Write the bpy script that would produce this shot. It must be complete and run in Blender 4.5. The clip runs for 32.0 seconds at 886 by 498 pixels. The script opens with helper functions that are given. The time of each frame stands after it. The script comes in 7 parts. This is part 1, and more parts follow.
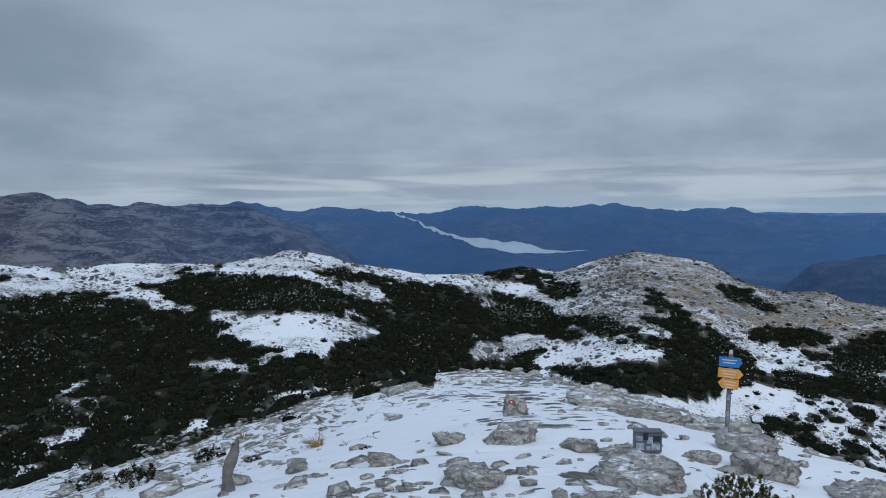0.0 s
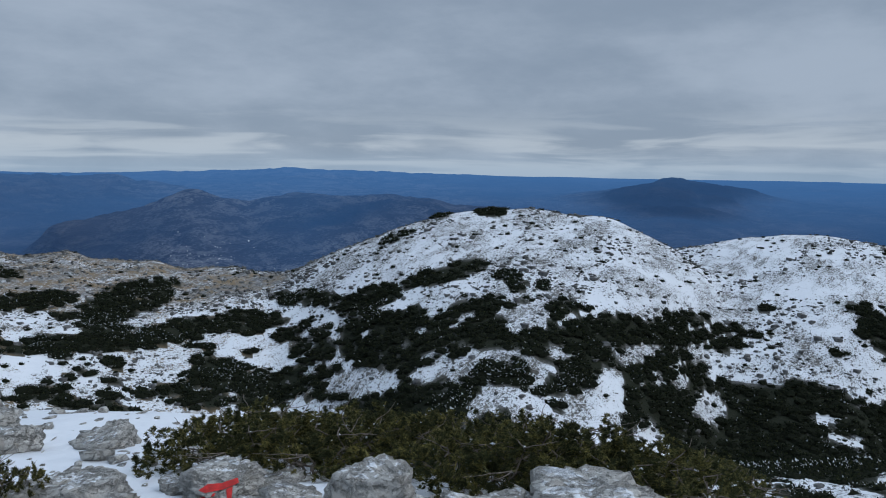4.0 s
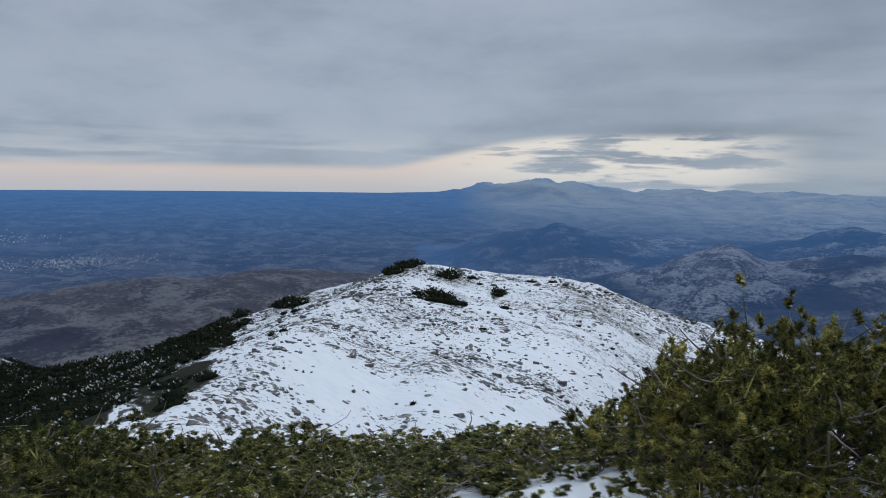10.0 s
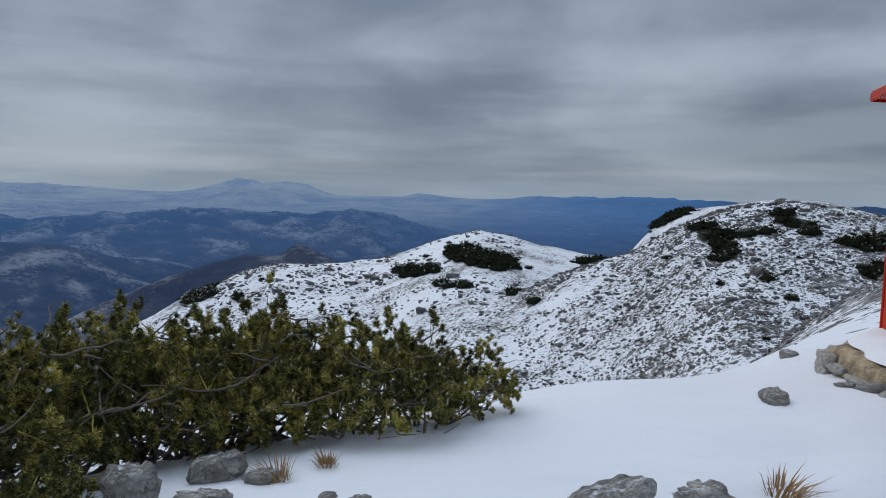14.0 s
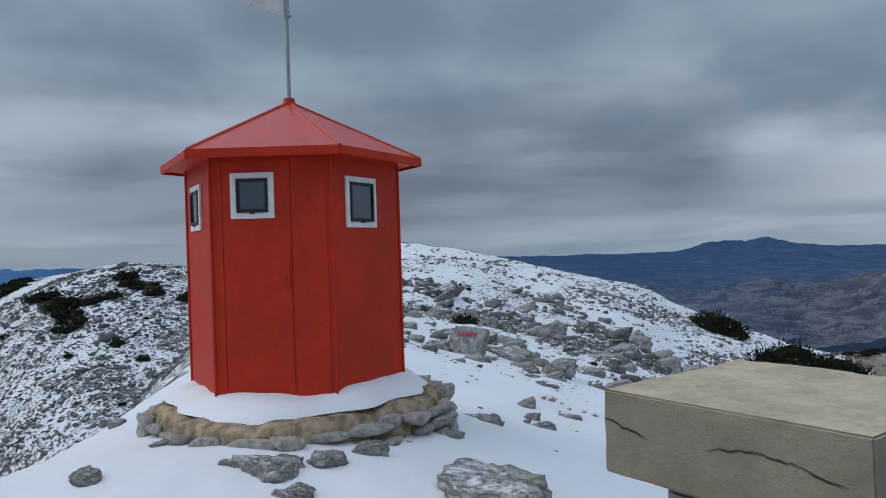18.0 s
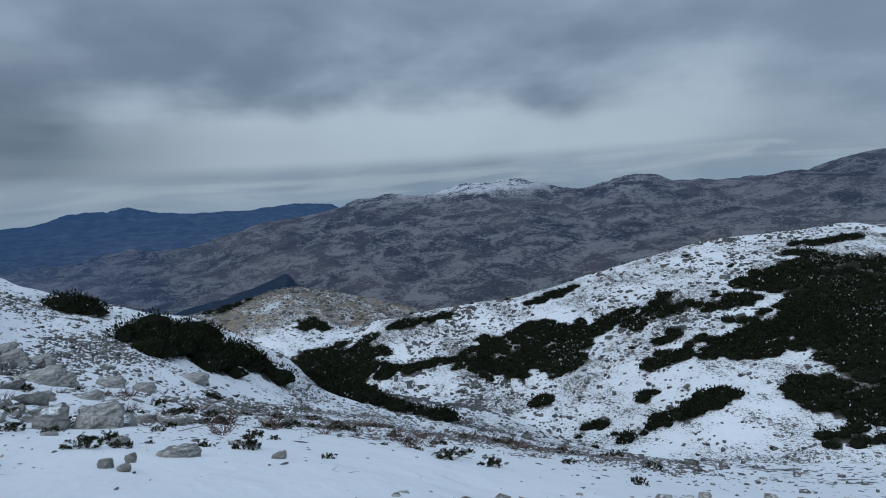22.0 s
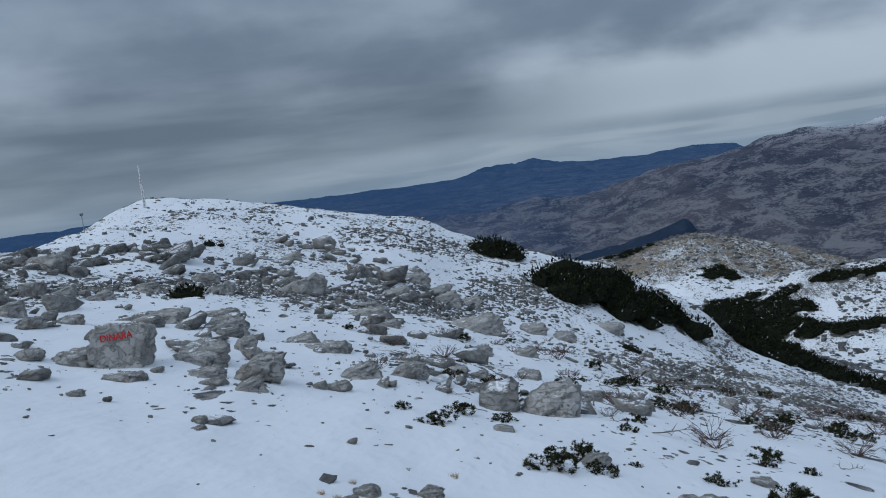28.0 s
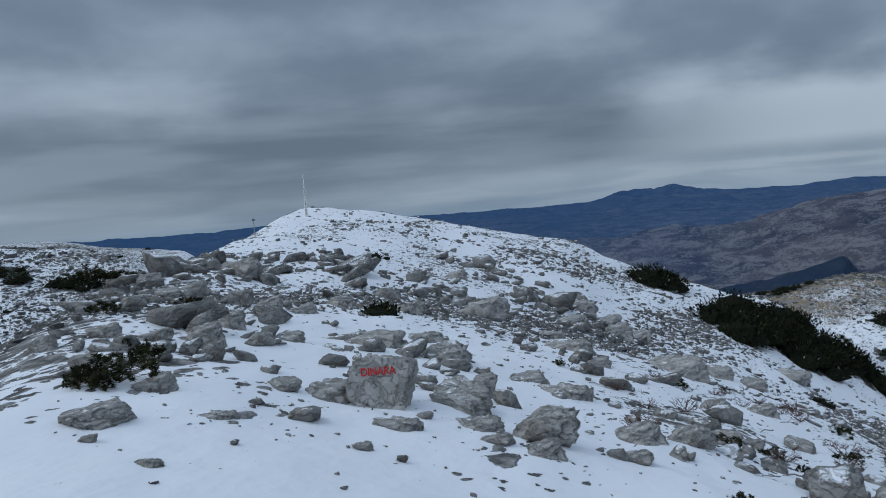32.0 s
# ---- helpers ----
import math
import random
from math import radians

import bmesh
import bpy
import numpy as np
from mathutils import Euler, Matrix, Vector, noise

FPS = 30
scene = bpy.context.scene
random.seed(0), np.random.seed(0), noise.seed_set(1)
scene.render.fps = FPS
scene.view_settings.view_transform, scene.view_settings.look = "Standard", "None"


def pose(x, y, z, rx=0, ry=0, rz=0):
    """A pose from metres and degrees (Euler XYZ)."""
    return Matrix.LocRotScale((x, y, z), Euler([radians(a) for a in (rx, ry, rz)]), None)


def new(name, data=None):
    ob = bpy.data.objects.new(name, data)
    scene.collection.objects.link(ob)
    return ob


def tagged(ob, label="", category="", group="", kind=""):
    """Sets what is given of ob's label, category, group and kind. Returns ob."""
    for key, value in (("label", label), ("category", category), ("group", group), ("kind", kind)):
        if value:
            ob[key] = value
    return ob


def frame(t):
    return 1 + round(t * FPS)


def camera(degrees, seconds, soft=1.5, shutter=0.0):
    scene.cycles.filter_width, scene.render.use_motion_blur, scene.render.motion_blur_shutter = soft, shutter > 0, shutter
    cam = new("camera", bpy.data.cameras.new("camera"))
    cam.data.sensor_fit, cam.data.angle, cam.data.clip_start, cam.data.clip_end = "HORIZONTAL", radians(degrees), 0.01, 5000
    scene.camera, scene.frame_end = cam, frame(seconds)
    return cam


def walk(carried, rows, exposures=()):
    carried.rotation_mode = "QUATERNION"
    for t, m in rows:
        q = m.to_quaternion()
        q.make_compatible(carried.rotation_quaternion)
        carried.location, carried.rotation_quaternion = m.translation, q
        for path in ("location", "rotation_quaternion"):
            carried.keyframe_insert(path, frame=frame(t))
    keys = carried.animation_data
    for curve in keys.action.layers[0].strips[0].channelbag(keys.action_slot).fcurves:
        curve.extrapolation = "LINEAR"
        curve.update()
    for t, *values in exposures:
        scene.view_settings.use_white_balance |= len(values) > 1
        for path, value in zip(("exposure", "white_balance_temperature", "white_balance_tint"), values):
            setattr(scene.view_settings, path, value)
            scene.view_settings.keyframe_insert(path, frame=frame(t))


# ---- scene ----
cam = camera(64.24, 32.0, soft=1.0)
# seconds, stops, kelvin, tint
EXPOSURES = [(0, 0.0, 6200, 8), (9, 0.0, 6400, 9), (12, 0.0, 6600, 10), (16, 0.0, 6450, 10), (19, 0.0, 6350, 8), (22, -0.11, 6100, 6), (25, -0.09, 6150, 7), (28.5, -0.16, 6150, 7), (31, -0.22, 6150, 7), (32, -0.13, 6150, 7)]
SUN_POWER, ZENITH = 1.1, 2.6
PATH = [
    (0, pose(0.211, 0.400, 1.606, 86.07, 0.26, 0.00)),
    (0.5, pose(0.279, 0.451, 1.579, 85.35, -0.09, -6.29)),
    (1, pose(0.334, 0.426, 1.571, 85.26, -0.42, -13.40)),
    (1.5, pose(0.397, 0.477, 1.548, 84.49, 0.34, -20.37)),
    (2, pose(0.473, 0.508, 1.524, 83.97, 0.54, -26.77)),
    (2.5, pose(0.512, 0.501, 1.515, 83.36, 0.79, -34.77)),
    (3, pose(0.443, 0.443, 1.551, 83.14, 0.66, -46.31)),
    (3.5, pose(0.404, 0.430, 1.559, 82.99, -0.04, -51.38)),
    (4, pose(0.395, 0.425, 1.561, 82.99, -0.60, -56.65)),
    (4.5, pose(0.402, 0.423, 1.559, 83.23, -1.28, -65.36)),
    (6.5, pose(0.191, -0.138, 1.618, 83.35, 0.22, -85.20)),
    (7, pose(0.139, -0.159, 1.638, 83.33, -0.12, -94.25)),
    (7.5, pose(0.102, -0.170, 1.652, 83.23, -0.70, -104.56)),
    (8, pose(0.110, -0.229, 1.606, 83.48, 0.73, -117.37)),
    (8.5, pose(0.094, -0.187, 1.603, 84.01, 0.80, -128.53)),
    (9, pose(0.061, -0.096, 1.578, 84.28, 0.59, -134.21)),
    (9.5, pose(0.007, -0.133, 1.575, 84.60, -0.01, -134.35)),
    (10, pose(-0.003, -0.219, 1.586, 84.36, -0.80, -137.06)),
    (10.5, pose(-0.038, -0.232, 1.548, 83.63, -1.39, -144.34)),
    (11, pose(-0.003, -0.197, 1.587, 83.30, -1.42, -151.63)),
    (11.5, pose(-0.005, -0.356, 1.567, 81.62, 1.25, -159.45)),
    (12, pose(0.020, -0.514, 1.555, 81.09, 0.08, -168.46)),
    (12.5, pose(0.030, -0.580, 1.581, 81.47, -0.03, -180.28)),
    (13, pose(0.027, -0.580, 1.592, 82.85, -0.26, -186.00)),
    (13.5, pose(-0.009, -0.564, 1.602, 84.18, -1.59, -195.14)),
    (14, pose(-0.027, -0.559, 1.608, 84.73, -1.63, -199.53)),
    (14.5, pose(-0.036, -0.536, 1.620, 85.10, -1.69, -205.90)),
    (15, pose(-0.049, -0.518, 1.630, 86.30, -0.94, -211.46)),
    (15.5, pose(-0.055, -0.483, 1.647, 88.49, -0.35, -219.00)),
    (17.5, pose(-0.198, -0.389, 1.664, 89.84, 1.72, -241.31)),
    (18, pose(-0.286, -0.365, 1.657, 89.83, 1.81, -249.31)),
    (18.5, pose(-0.396, -0.302, 1.661, 90.30, 1.46, -253.00)),
    (19, pose(-0.444, -0.193, 1.711, 89.91, 2.22, -258.78)),
    (19.5, pose(-0.663, -0.089, 1.659, 89.33, 2.88, -269.26)),
    (20, pose(-0.728, 0.074, 1.680, 87.75, 5.11, -281.95)),
    (20.5, pose(-0.701, 0.132, 1.774, 85.22, 4.47, -295.56)),
    (21, pose(-0.670, 0.430, 1.796, 87.05, 3.78, -298.31)),
    (21.5, pose(-1.027, 0.571, 1.795, 86.59, 3.51, -297.05)),
    (22, pose(-1.498, 0.740, 1.772, 84.99, 3.68, -298.02)),
    (22.5, pose(-1.951, 0.925, 1.739, 83.74, 3.92, -297.43)),
    (23, pose(-2.450, 1.153, 1.773, 83.28, 3.93, -295.22)),
    (23.5, pose(-2.854, 1.171, 1.767, 83.40, 4.54, -294.31)),
    (24, pose(-3.393, 1.269, 1.723, 86.84, 1.37, -293.89)),
    (24.5, pose(-3.659, 1.389, 1.688, 86.83, -0.28, -292.89)),
    (25, pose(-4.345, 1.520, 1.609, 82.93, 0.63, -288.75)),
    (25.5, pose(-5.089, 1.423, 1.513, 84.07, 3.59, -279.11)),
    (26, pose(-5.469, 1.267, 1.456, 83.01, 3.34, -273.84)),
    (26.5, pose(-5.960, 1.036, 1.343, 81.91, 3.88, -270.63)),
    (28.5, pose(-7.165, -0.154, 1.431, 84.39, 6.91, -265.79)),
    (29, pose(-7.368, -0.455, 1.335, 83.18, -1.34, -261.30)),
    (29.5, pose(-7.622, -0.818, 1.372, 79.76, 1.41, -257.82)),
    (30, pose(-7.807, -1.283, 1.392, 76.91, 8.07, -258.06)),
    (30.5, pose(-7.946, -1.767, 1.607, 76.90, 7.59, -260.13)),
    (31, pose(-8.202, -2.161, 1.687, 78.27, 7.70, -260.84)),
    (31.5, pose(-8.442, -2.539, 1.698, 83.96, 5.58, -260.08)),
    (32, pose(-8.796, -2.957, 1.733, 86.20, 4.59, -255.91)),
]
walk(cam, PATH, EXPOSURES)

# ---------------------------------------------------------------- world and sun
SUN_AZ, SUN_EL = 165.0, 40.0
world = bpy.data.worlds.new("overcast_sky")
scene.world = world
world.use_nodes = True
wn, wl = world.node_tree.nodes, world.node_tree.links
wn.clear()


class Tree:
    """Small helper to write node trees in few words."""

    def __init__(self, nodes, links):
        self.n, self.l = nodes, links

    def add(self, kind, **values):
        node = self.n.new(kind)
        for key, value in values.items():
            if key in node.inputs:
                self.put(node.inputs[key], value)
            else:
                setattr(node, key, value)
        return node

    def put(self, socket, value):
        if hasattr(value, "is_output"):
            self.l.new(value, socket)
        else:
            socket.default_value = value

    def math(self, op, a, b=0.0, c=None, clamp=False):
        node = self.n.new("ShaderNodeMath")
        node.operation, node.use_clamp = op, clamp
        self.put(node.inputs[0], a)
        self.put(node.inputs[1], b)
        if c is not None:
            self.put(node.inputs[2], c)
        return node.outputs[0]

    def step(self, v, lo, hi, a=0.0, b=1.0):
        node = self.n.new("ShaderNodeMapRange")
        node.interpolation_type = "SMOOTHSTEP"
        for i, x in enumerate((v, lo, hi, a, b)):
            self.put(node.inputs[i], x)
        return node.outputs[0]

    def mix(self, f, a, b, mode="MIX"):
        node = self.n.new("ShaderNodeMix")
        node.data_type, node.blend_type = "RGBA", mode
        self.put(node.inputs[0], f)
        self.put(node.inputs[6], (*a, 1) if isinstance(a, tuple) else a)
        self.put(node.inputs[7], (*b, 1) if isinstance(b, tuple) else b)
        return node.outputs[2]

    def noise(self, v, scale, detail=4.0, rough=0.55, distortion=0.0):
        node = self.n.new("ShaderNodeTexNoise")
        self.put(node.inputs["Vector"], v)
        for key, x in (("Scale", scale), ("Detail", detail), ("Roughness", rough), ("Distortion", distortion)):
            node.inputs[key].default_value = x
        return node.outputs[0]


w = Tree(wn, wl)
geo = w.add("ShaderNodeTexCoord")
direction = geo.outputs["Generated"]
sep = w.add("ShaderNodeSeparateXYZ", Vector=direction)
dx, dy, dz = sep.outputs
az = w.math("ARCTAN2", dx, dy)
up = w.math("MAXIMUM", dz, 0.0)
# a flat cloud deck, seen in perspective
deck = w.math("ADD", up, 0.42)
flat = w.add("ShaderNodeCombineXYZ", X=w.math("DIVIDE", dx, deck), Y=w.math("DIVIDE", dy, deck), Z=w.math("MULTIPLY", dz, 4.0)).outputs[0]
big = w.noise(flat, 0.9, 6.0, 0.5, 0.0)
small = w.noise(flat, 2.4, 10.0, 0.6, 0.0)
cloud = w.math("ADD", w.math("MULTIPLY", big, 0.5), w.math("MULTIPLY", small, 0.5))
# rounded billows in the west
puff = w.add("ShaderNodeCombineXYZ", X=w.math("MULTIPLY", dx, 2.3), Y=w.math("MULTIPLY", dy, 2.3), Z=w.math("MULTIPLY", dz, 5.2)).outputs[0]
puffs = w.noise(puff, 1.7, 6.0, 0.46, 0.15)
# the deck is heavier towards the west, lighter towards north and east
heavy = w.math("COSINE", w.math("SUBTRACT", az, radians(-112.0)))
heavy = w.step(heavy, -0.35, 0.75)
bright = w.mix(heavy, (0.38, 0.44, 0.53), (0.48, 0.555, 0.655))
bright = w.mix(w.math("MULTIPLY", heavy, w.step(dz, 0.08, 0.30)), bright, (0.275, 0.34, 0.425))
dark = w.mix(heavy, (0.262, 0.32, 0.405), (0.18, 0.23, 0.305))
both_ways = w.math("ADD", w.math("MULTIPLY", cloud, w.math("SUBTRACT", 1.0, heavy)), w.math("MULTIPLY", puffs, heavy))
clouds = w.mix(w.step(both_ways, w.math("ADD", 0.38, w.math("MULTIPLY", heavy, -0.05)), w.math("ADD", 0.64, w.math("MULTIPLY", heavy, 0.06))), dark, bright)
clouds = w.mix(w.math("MULTIPLY", w.math("MULTIPLY", heavy, 0.55), w.step(dz, 0.02, 0.10, 1.0, 0.0)), clouds, (0.25, 0.32, 0.40))
west = w.step(w.math("COSINE", w.math("SUBTRACT", az, radians(-108.0))), 0.66, 0.94)
foot = w.math("MULTIPLY", w.step(dz, 0.02, 0.05), w.step(w.math("ADD", dz, w.math("MULTIPLY", puffs, 0.10)), 0.13, 0.21, 1.0, 0.0))
clouds = w.mix(w.math("MULTIPLY", w.math("MULTIPLY", west, foot), 0.8), clouds, (0.12, 0.16, 0.212))
# a bright bank behind the north-western ranges
bank = w.step(w.math("COSINE", w.math("SUBTRACT", az, radians(-62.0))), 0.86, 0.975)
bank = w.math("MULTIPLY", bank, w.math("MULTIPLY", w.step(dz, 0.025, 0.05), w.step(w.math("ADD", dz, w.math("MULTIPLY", puffs, -0.16)), 0.0, 0.05, 1.0, 0.0)))
clouds = w.mix(w.math("MULTIPLY", bank, 0.75), clouds, (0.50, 0.565, 0.64))
# small billows that catch the light in the gaps low over the horizon
streaks = w.add("ShaderNodeCombineXYZ", X=w.math("MULTIPLY", dx, 3.0), Y=w.math("MULTIPLY", dy, 3.0), Z=w.math("MULTIPLY", dz, 34.0)).outputs[0]
streak = w.noise(streaks, 1.3, 6.0, 0.5, 0.5)
low = w.step(dz, 0.012, w.math("ADD", 0.085, w.math("MULTIPLY", heavy, -0.045)), 1.0, 0.0)
band = w.math("MULTIPLY", low, w.step(streak, 0.44, 0.62))
clouds = w.mix(w.math("MULTIPLY", band, w.math("SUBTRACT", 0.75, w.math("MULTIPLY", heavy, 0.35))), clouds, (0.52, 0.57, 0.63))
sw = w.step(w.math("COSINE", w.math("SUBTRACT", az, radians(-150.0))), 0.25, 0.75)
layer = w.add("ShaderNodeCombineXYZ", X=w.math("MULTIPLY", dx, 1.6), Y=w.math("MULTIPLY", dy, 1.6), Z=w.math("MULTIPLY", dz, 13.0)).outputs[0]
strata = w.step(w.noise(layer, 1.6, 5.0, 0.45, 0.1), 0.38, 0.64)
clouds = w.mix(w.math("MULTIPLY", w.math("MULTIPLY", sw, 0.5), w.step(dz, 0.10, 0.26, 1.0, 0.0)), clouds, w.mix(strata, (0.145, 0.18, 0.23), (0.335, 0.385, 0.455)))
# pale warm gap above the south-eastern horizon
glow = w.math("COSINE", w.math("SUBTRACT", az, radians(128.0)))
south = w.step(w.math("COSINE", w.math("SUBTRACT", az, radians(163.0))), 0.85, 0.97)
ceiling = w.math("ADD", 0.012, w.math("MULTIPLY", south, 0.046))
glow = w.math("MULTIPLY", w.step(glow, 0.79, 0.88), w.step(w.math("SUBTRACT", dz, ceiling), -0.004, 0.010, 1.0, 0.0))
gap = w.math("MULTIPLY", glow, w.step(w.noise(w.add("ShaderNodeCombineXYZ", X=w.math("MULTIPLY", dx, 4.0), Y=w.math("MULTIPLY", dy, 4.0), Z=w.math("MULTIPLY", dz, 30.0)).outputs[0], 1.6, 7.0, 0.55, 0.2), w.math("MULTIPLY", south, 0.42), w.math("ADD", 0.2, w.math("MULTIPLY", south, 0.32))))
clouds = w.mix(w.math("MULTIPLY", gap, 0.9), clouds, w.mix(south, (0.72, 0.60, 0.54), (0.80, 0.76, 0.70)))
# small dark cloudlets that hang in the gap
fleck = w.add("ShaderNodeCombineXYZ", X=w.math("MULTIPLY", dx, 7.0), Y=w.math("MULTIPLY", dy, 7.0), Z=w.math("MULTIPLY", dz, 36.0)).outputs[0]
flecks = w.step(w.noise(fleck, 1.5, 7.0, 0.55, 0.3), 0.55, 0.62)
flecks = w.math("MULTIPLY", w.math("MULTIPLY", flecks, glow), w.step(dz, 0.012, 0.022))
clouds = w.mix(w.math("MULTIPLY", flecks, w.math("MULTIPLY", south, 0.9)), clouds, (0.30, 0.355, 0.435))
# haze of the far air just over the horizon
clouds = w.mix(w.math("MULTIPLY", w.step(dz, -0.03, 0.03, 1.0, 0.0), 0.6), clouds, w.mix(heavy, (0.30, 0.42, 0.56), (0.17, 0.26, 0.37)))
# an overcast sky is brightest overhead
clouds = w.mix(1.0, clouds, w.add("ShaderNodeCombineColor", Red=w.step(dz, 0.36, 0.9, 1.0, ZENITH), Green=w.step(dz, 0.36, 0.9, 1.0, ZENITH), Blue=w.step(dz, 0.36, 0.9, 1.0, ZENITH)).outputs[0], "MULTIPLY")
sky = w.add("ShaderNodeTexSky", sky_type="NISHITA", sun_disc=False, sun_elevation=radians(SUN_EL), sun_rotation=radians(SUN_AZ), altitude=1800.0)
back = w.add("ShaderNodeBackground", Color=clouds, Strength=1.0)
blue = w.add("ShaderNodeBackground", Color=sky.outputs[0], Strength=0.05)
both = w.add("ShaderNodeMixShader")
both.inputs[0].default_value = 0.94
wl.new(blue.outputs[0], both.inputs[1])
wl.new(back.outputs[0], both.inputs[2])
out = w.add("ShaderNodeOutputWorld")
wl.new(both.outputs[0], out.inputs[0])

sun = new("sun", bpy.data.lights.new("sun", "SUN"))
sun.data.energy, sun.data.angle, sun.data.color = SUN_POWER, radians(60), (1.0, 0.985, 0.96)
sun.matrix_world = pose(0, 0, 60, 90 - SUN_EL, 0, 180 - SUN_AZ)


# ---------------------------------------------------------------- materials
def material(name, rough=0.8, metal=0.0, spec=0.3):
    m = bpy.data.materials.new(name)
    m.use_nodes = True
    t = Tree(m.node_tree.nodes, m.node_tree.links)
    b = m.node_tree.nodes["Principled BSDF"]
    b.inputs["Roughness"].default_value = rough
    b.inputs["Metallic"].default_value = metal
    b.inputs["Specular IOR Level"].default_value = spec
    return m, t, b


def bump(t, b, height, strength, distance):
    node = t.add("ShaderNodeBump", Height=height, Strength=strength, Distance=distance)
    t.l.new(node.outputs[0], b.inputs["Normal"])


def plain(name, colour, rough=0.7, metal=0.0, vary=0.12, scale=6.0, relief=0.2, spec=0.3):
    """One colour with grain and stains at two scales."""
    m, t, b = material(name, rough, metal, spec)
    v = t.add("ShaderNodeTexCoord").outputs["Object"]
    n1, n2 = t.noise(v, scale, 6), t.noise(v, scale * 9, 4)
    mixed = t.math("ADD", t.math("MULTIPLY", n1, 0.65), t.math("MULTIPLY", n2, 0.35))
    lo = tuple(c * (1 - vary * 1.6) for c in colour)
    hi = tuple(min(1, c * (1 + vary * 1.6)) for c in colour)
    t.put(b.inputs["Base Color"], t.mix(t.step(mixed, 0.3, 0.7), lo, hi))
    t.put(b.inputs["Roughness"], t.step(n1, 0.2, 0.8, max(0, rough - 0.1), min(1, rough + 0.1)))
    if relief:
        bump(t, b, n2, relief, 0.01)
    return m


def rock_material(name, snow_top=0.96, low=(0.335, 0.32, 0.295), high=(0.56, 0.538, 0.50)):
    m, t, b = material(name, 0.9)
    v = t.add("ShaderNodeTexCoord").outputs["Object"]
    info = t.add("ShaderNodeObjectInfo").outputs["Random"]
    n1, n2 = t.noise(v, 1.7, 8, 0.6, 0.6), t.noise(v, 14.0, 6, 0.65)
    c = t.mix(t.step(n1, 0.35, 0.65), low, high)
    c = t.mix(t.math("MULTIPLY", t.step(n2, 0.50, 0.66), 0.6), c, tuple(min(1, k * 1.12) for k in high))
    c = t.mix(t.step(n2, 0.28, 0.42, 0.5, 0.0), c, (0.21, 0.207, 0.20))
    c = t.mix(t.step(t.noise(v, 2.6, 7, 0.6), 0.50, 0.70, 0.0, 0.38), c, (0.32, 0.25, 0.18))
    c = t.mix(t.step(info, 0.0, 1.0, 0.0, 0.35), c, (0.38, 0.37, 0.35))
    crack = t.add("ShaderNodeTexVoronoi", feature="DISTANCE_TO_EDGE", Scale=1.9)
    t.l.new(t.add("ShaderNodeVectorMath", operation="ADD").outputs[0], crack.inputs["Vector"])
    warp = crack.inputs["Vector"].links[0].from_node
    t.put(warp.inputs[0], t.add("ShaderNodeMapping", Vector=v, Rotation=(0.35, 0.2, 0), Scale=(0.8, 1.0, 2.6)).outputs[0])
    nv = t.add("ShaderNodeTexNoise", Vector=v, Scale=1.7, Detail=10.0, Roughness=0.62)
    t.l.new(nv.outputs[1], warp.inputs[1])
    c = t.mix(t.math("MULTIPLY", t.step(crack.outputs[0], 0.0, 0.020, 0.5, 0.0), t.step(n1, 0.42, 0.56)), c, (0.085, 0.083, 0.08))
    fissure = t.noise(t.add("ShaderNodeMapping", Vector=v, Rotation=(0.2, 0.3, 0), Scale=(1.0, 1.0, 2.4)).outputs[0], 4.2, 9, 0.62, 0.3)
    cleft = t.step(t.math("ABSOLUTE", t.math("SUBTRACT", fissure, 0.5)), 0.0, 0.016, 1.0, 0.0)
    c = t.mix(t.math("MULTIPLY", cleft, 0.36), c, (0.06, 0.059, 0.057))
    if snow_top:
        nz = t.add("ShaderNodeSeparateXYZ", Vector=t.add("ShaderNodeNewGeometry").outputs["Normal"]).outputs[2]
        lie = t.math("ADD", nz, t.math("MULTIPLY", t.math("SUBTRACT", n1, 0.5), 0.7))
        c = t.mix(t.step(t.math("ADD", lie, t.math("MULTIPLY", t.math("SUBTRACT", n2, 0.5), 0.5)), snow_top, snow_top + 0.08), c, (0.78, 0.79, 0.82))
    t.put(b.inputs["Base Color"], c)
    bump(t, b, t.math("ADD", n2, t.math("SUBTRACT", t.math("MULTIPLY", t.step(crack.outputs[0], 0.0, 0.08), 0.9), t.math("MULTIPLY", cleft, 0.7))), 0.95, 0.038)
    return m


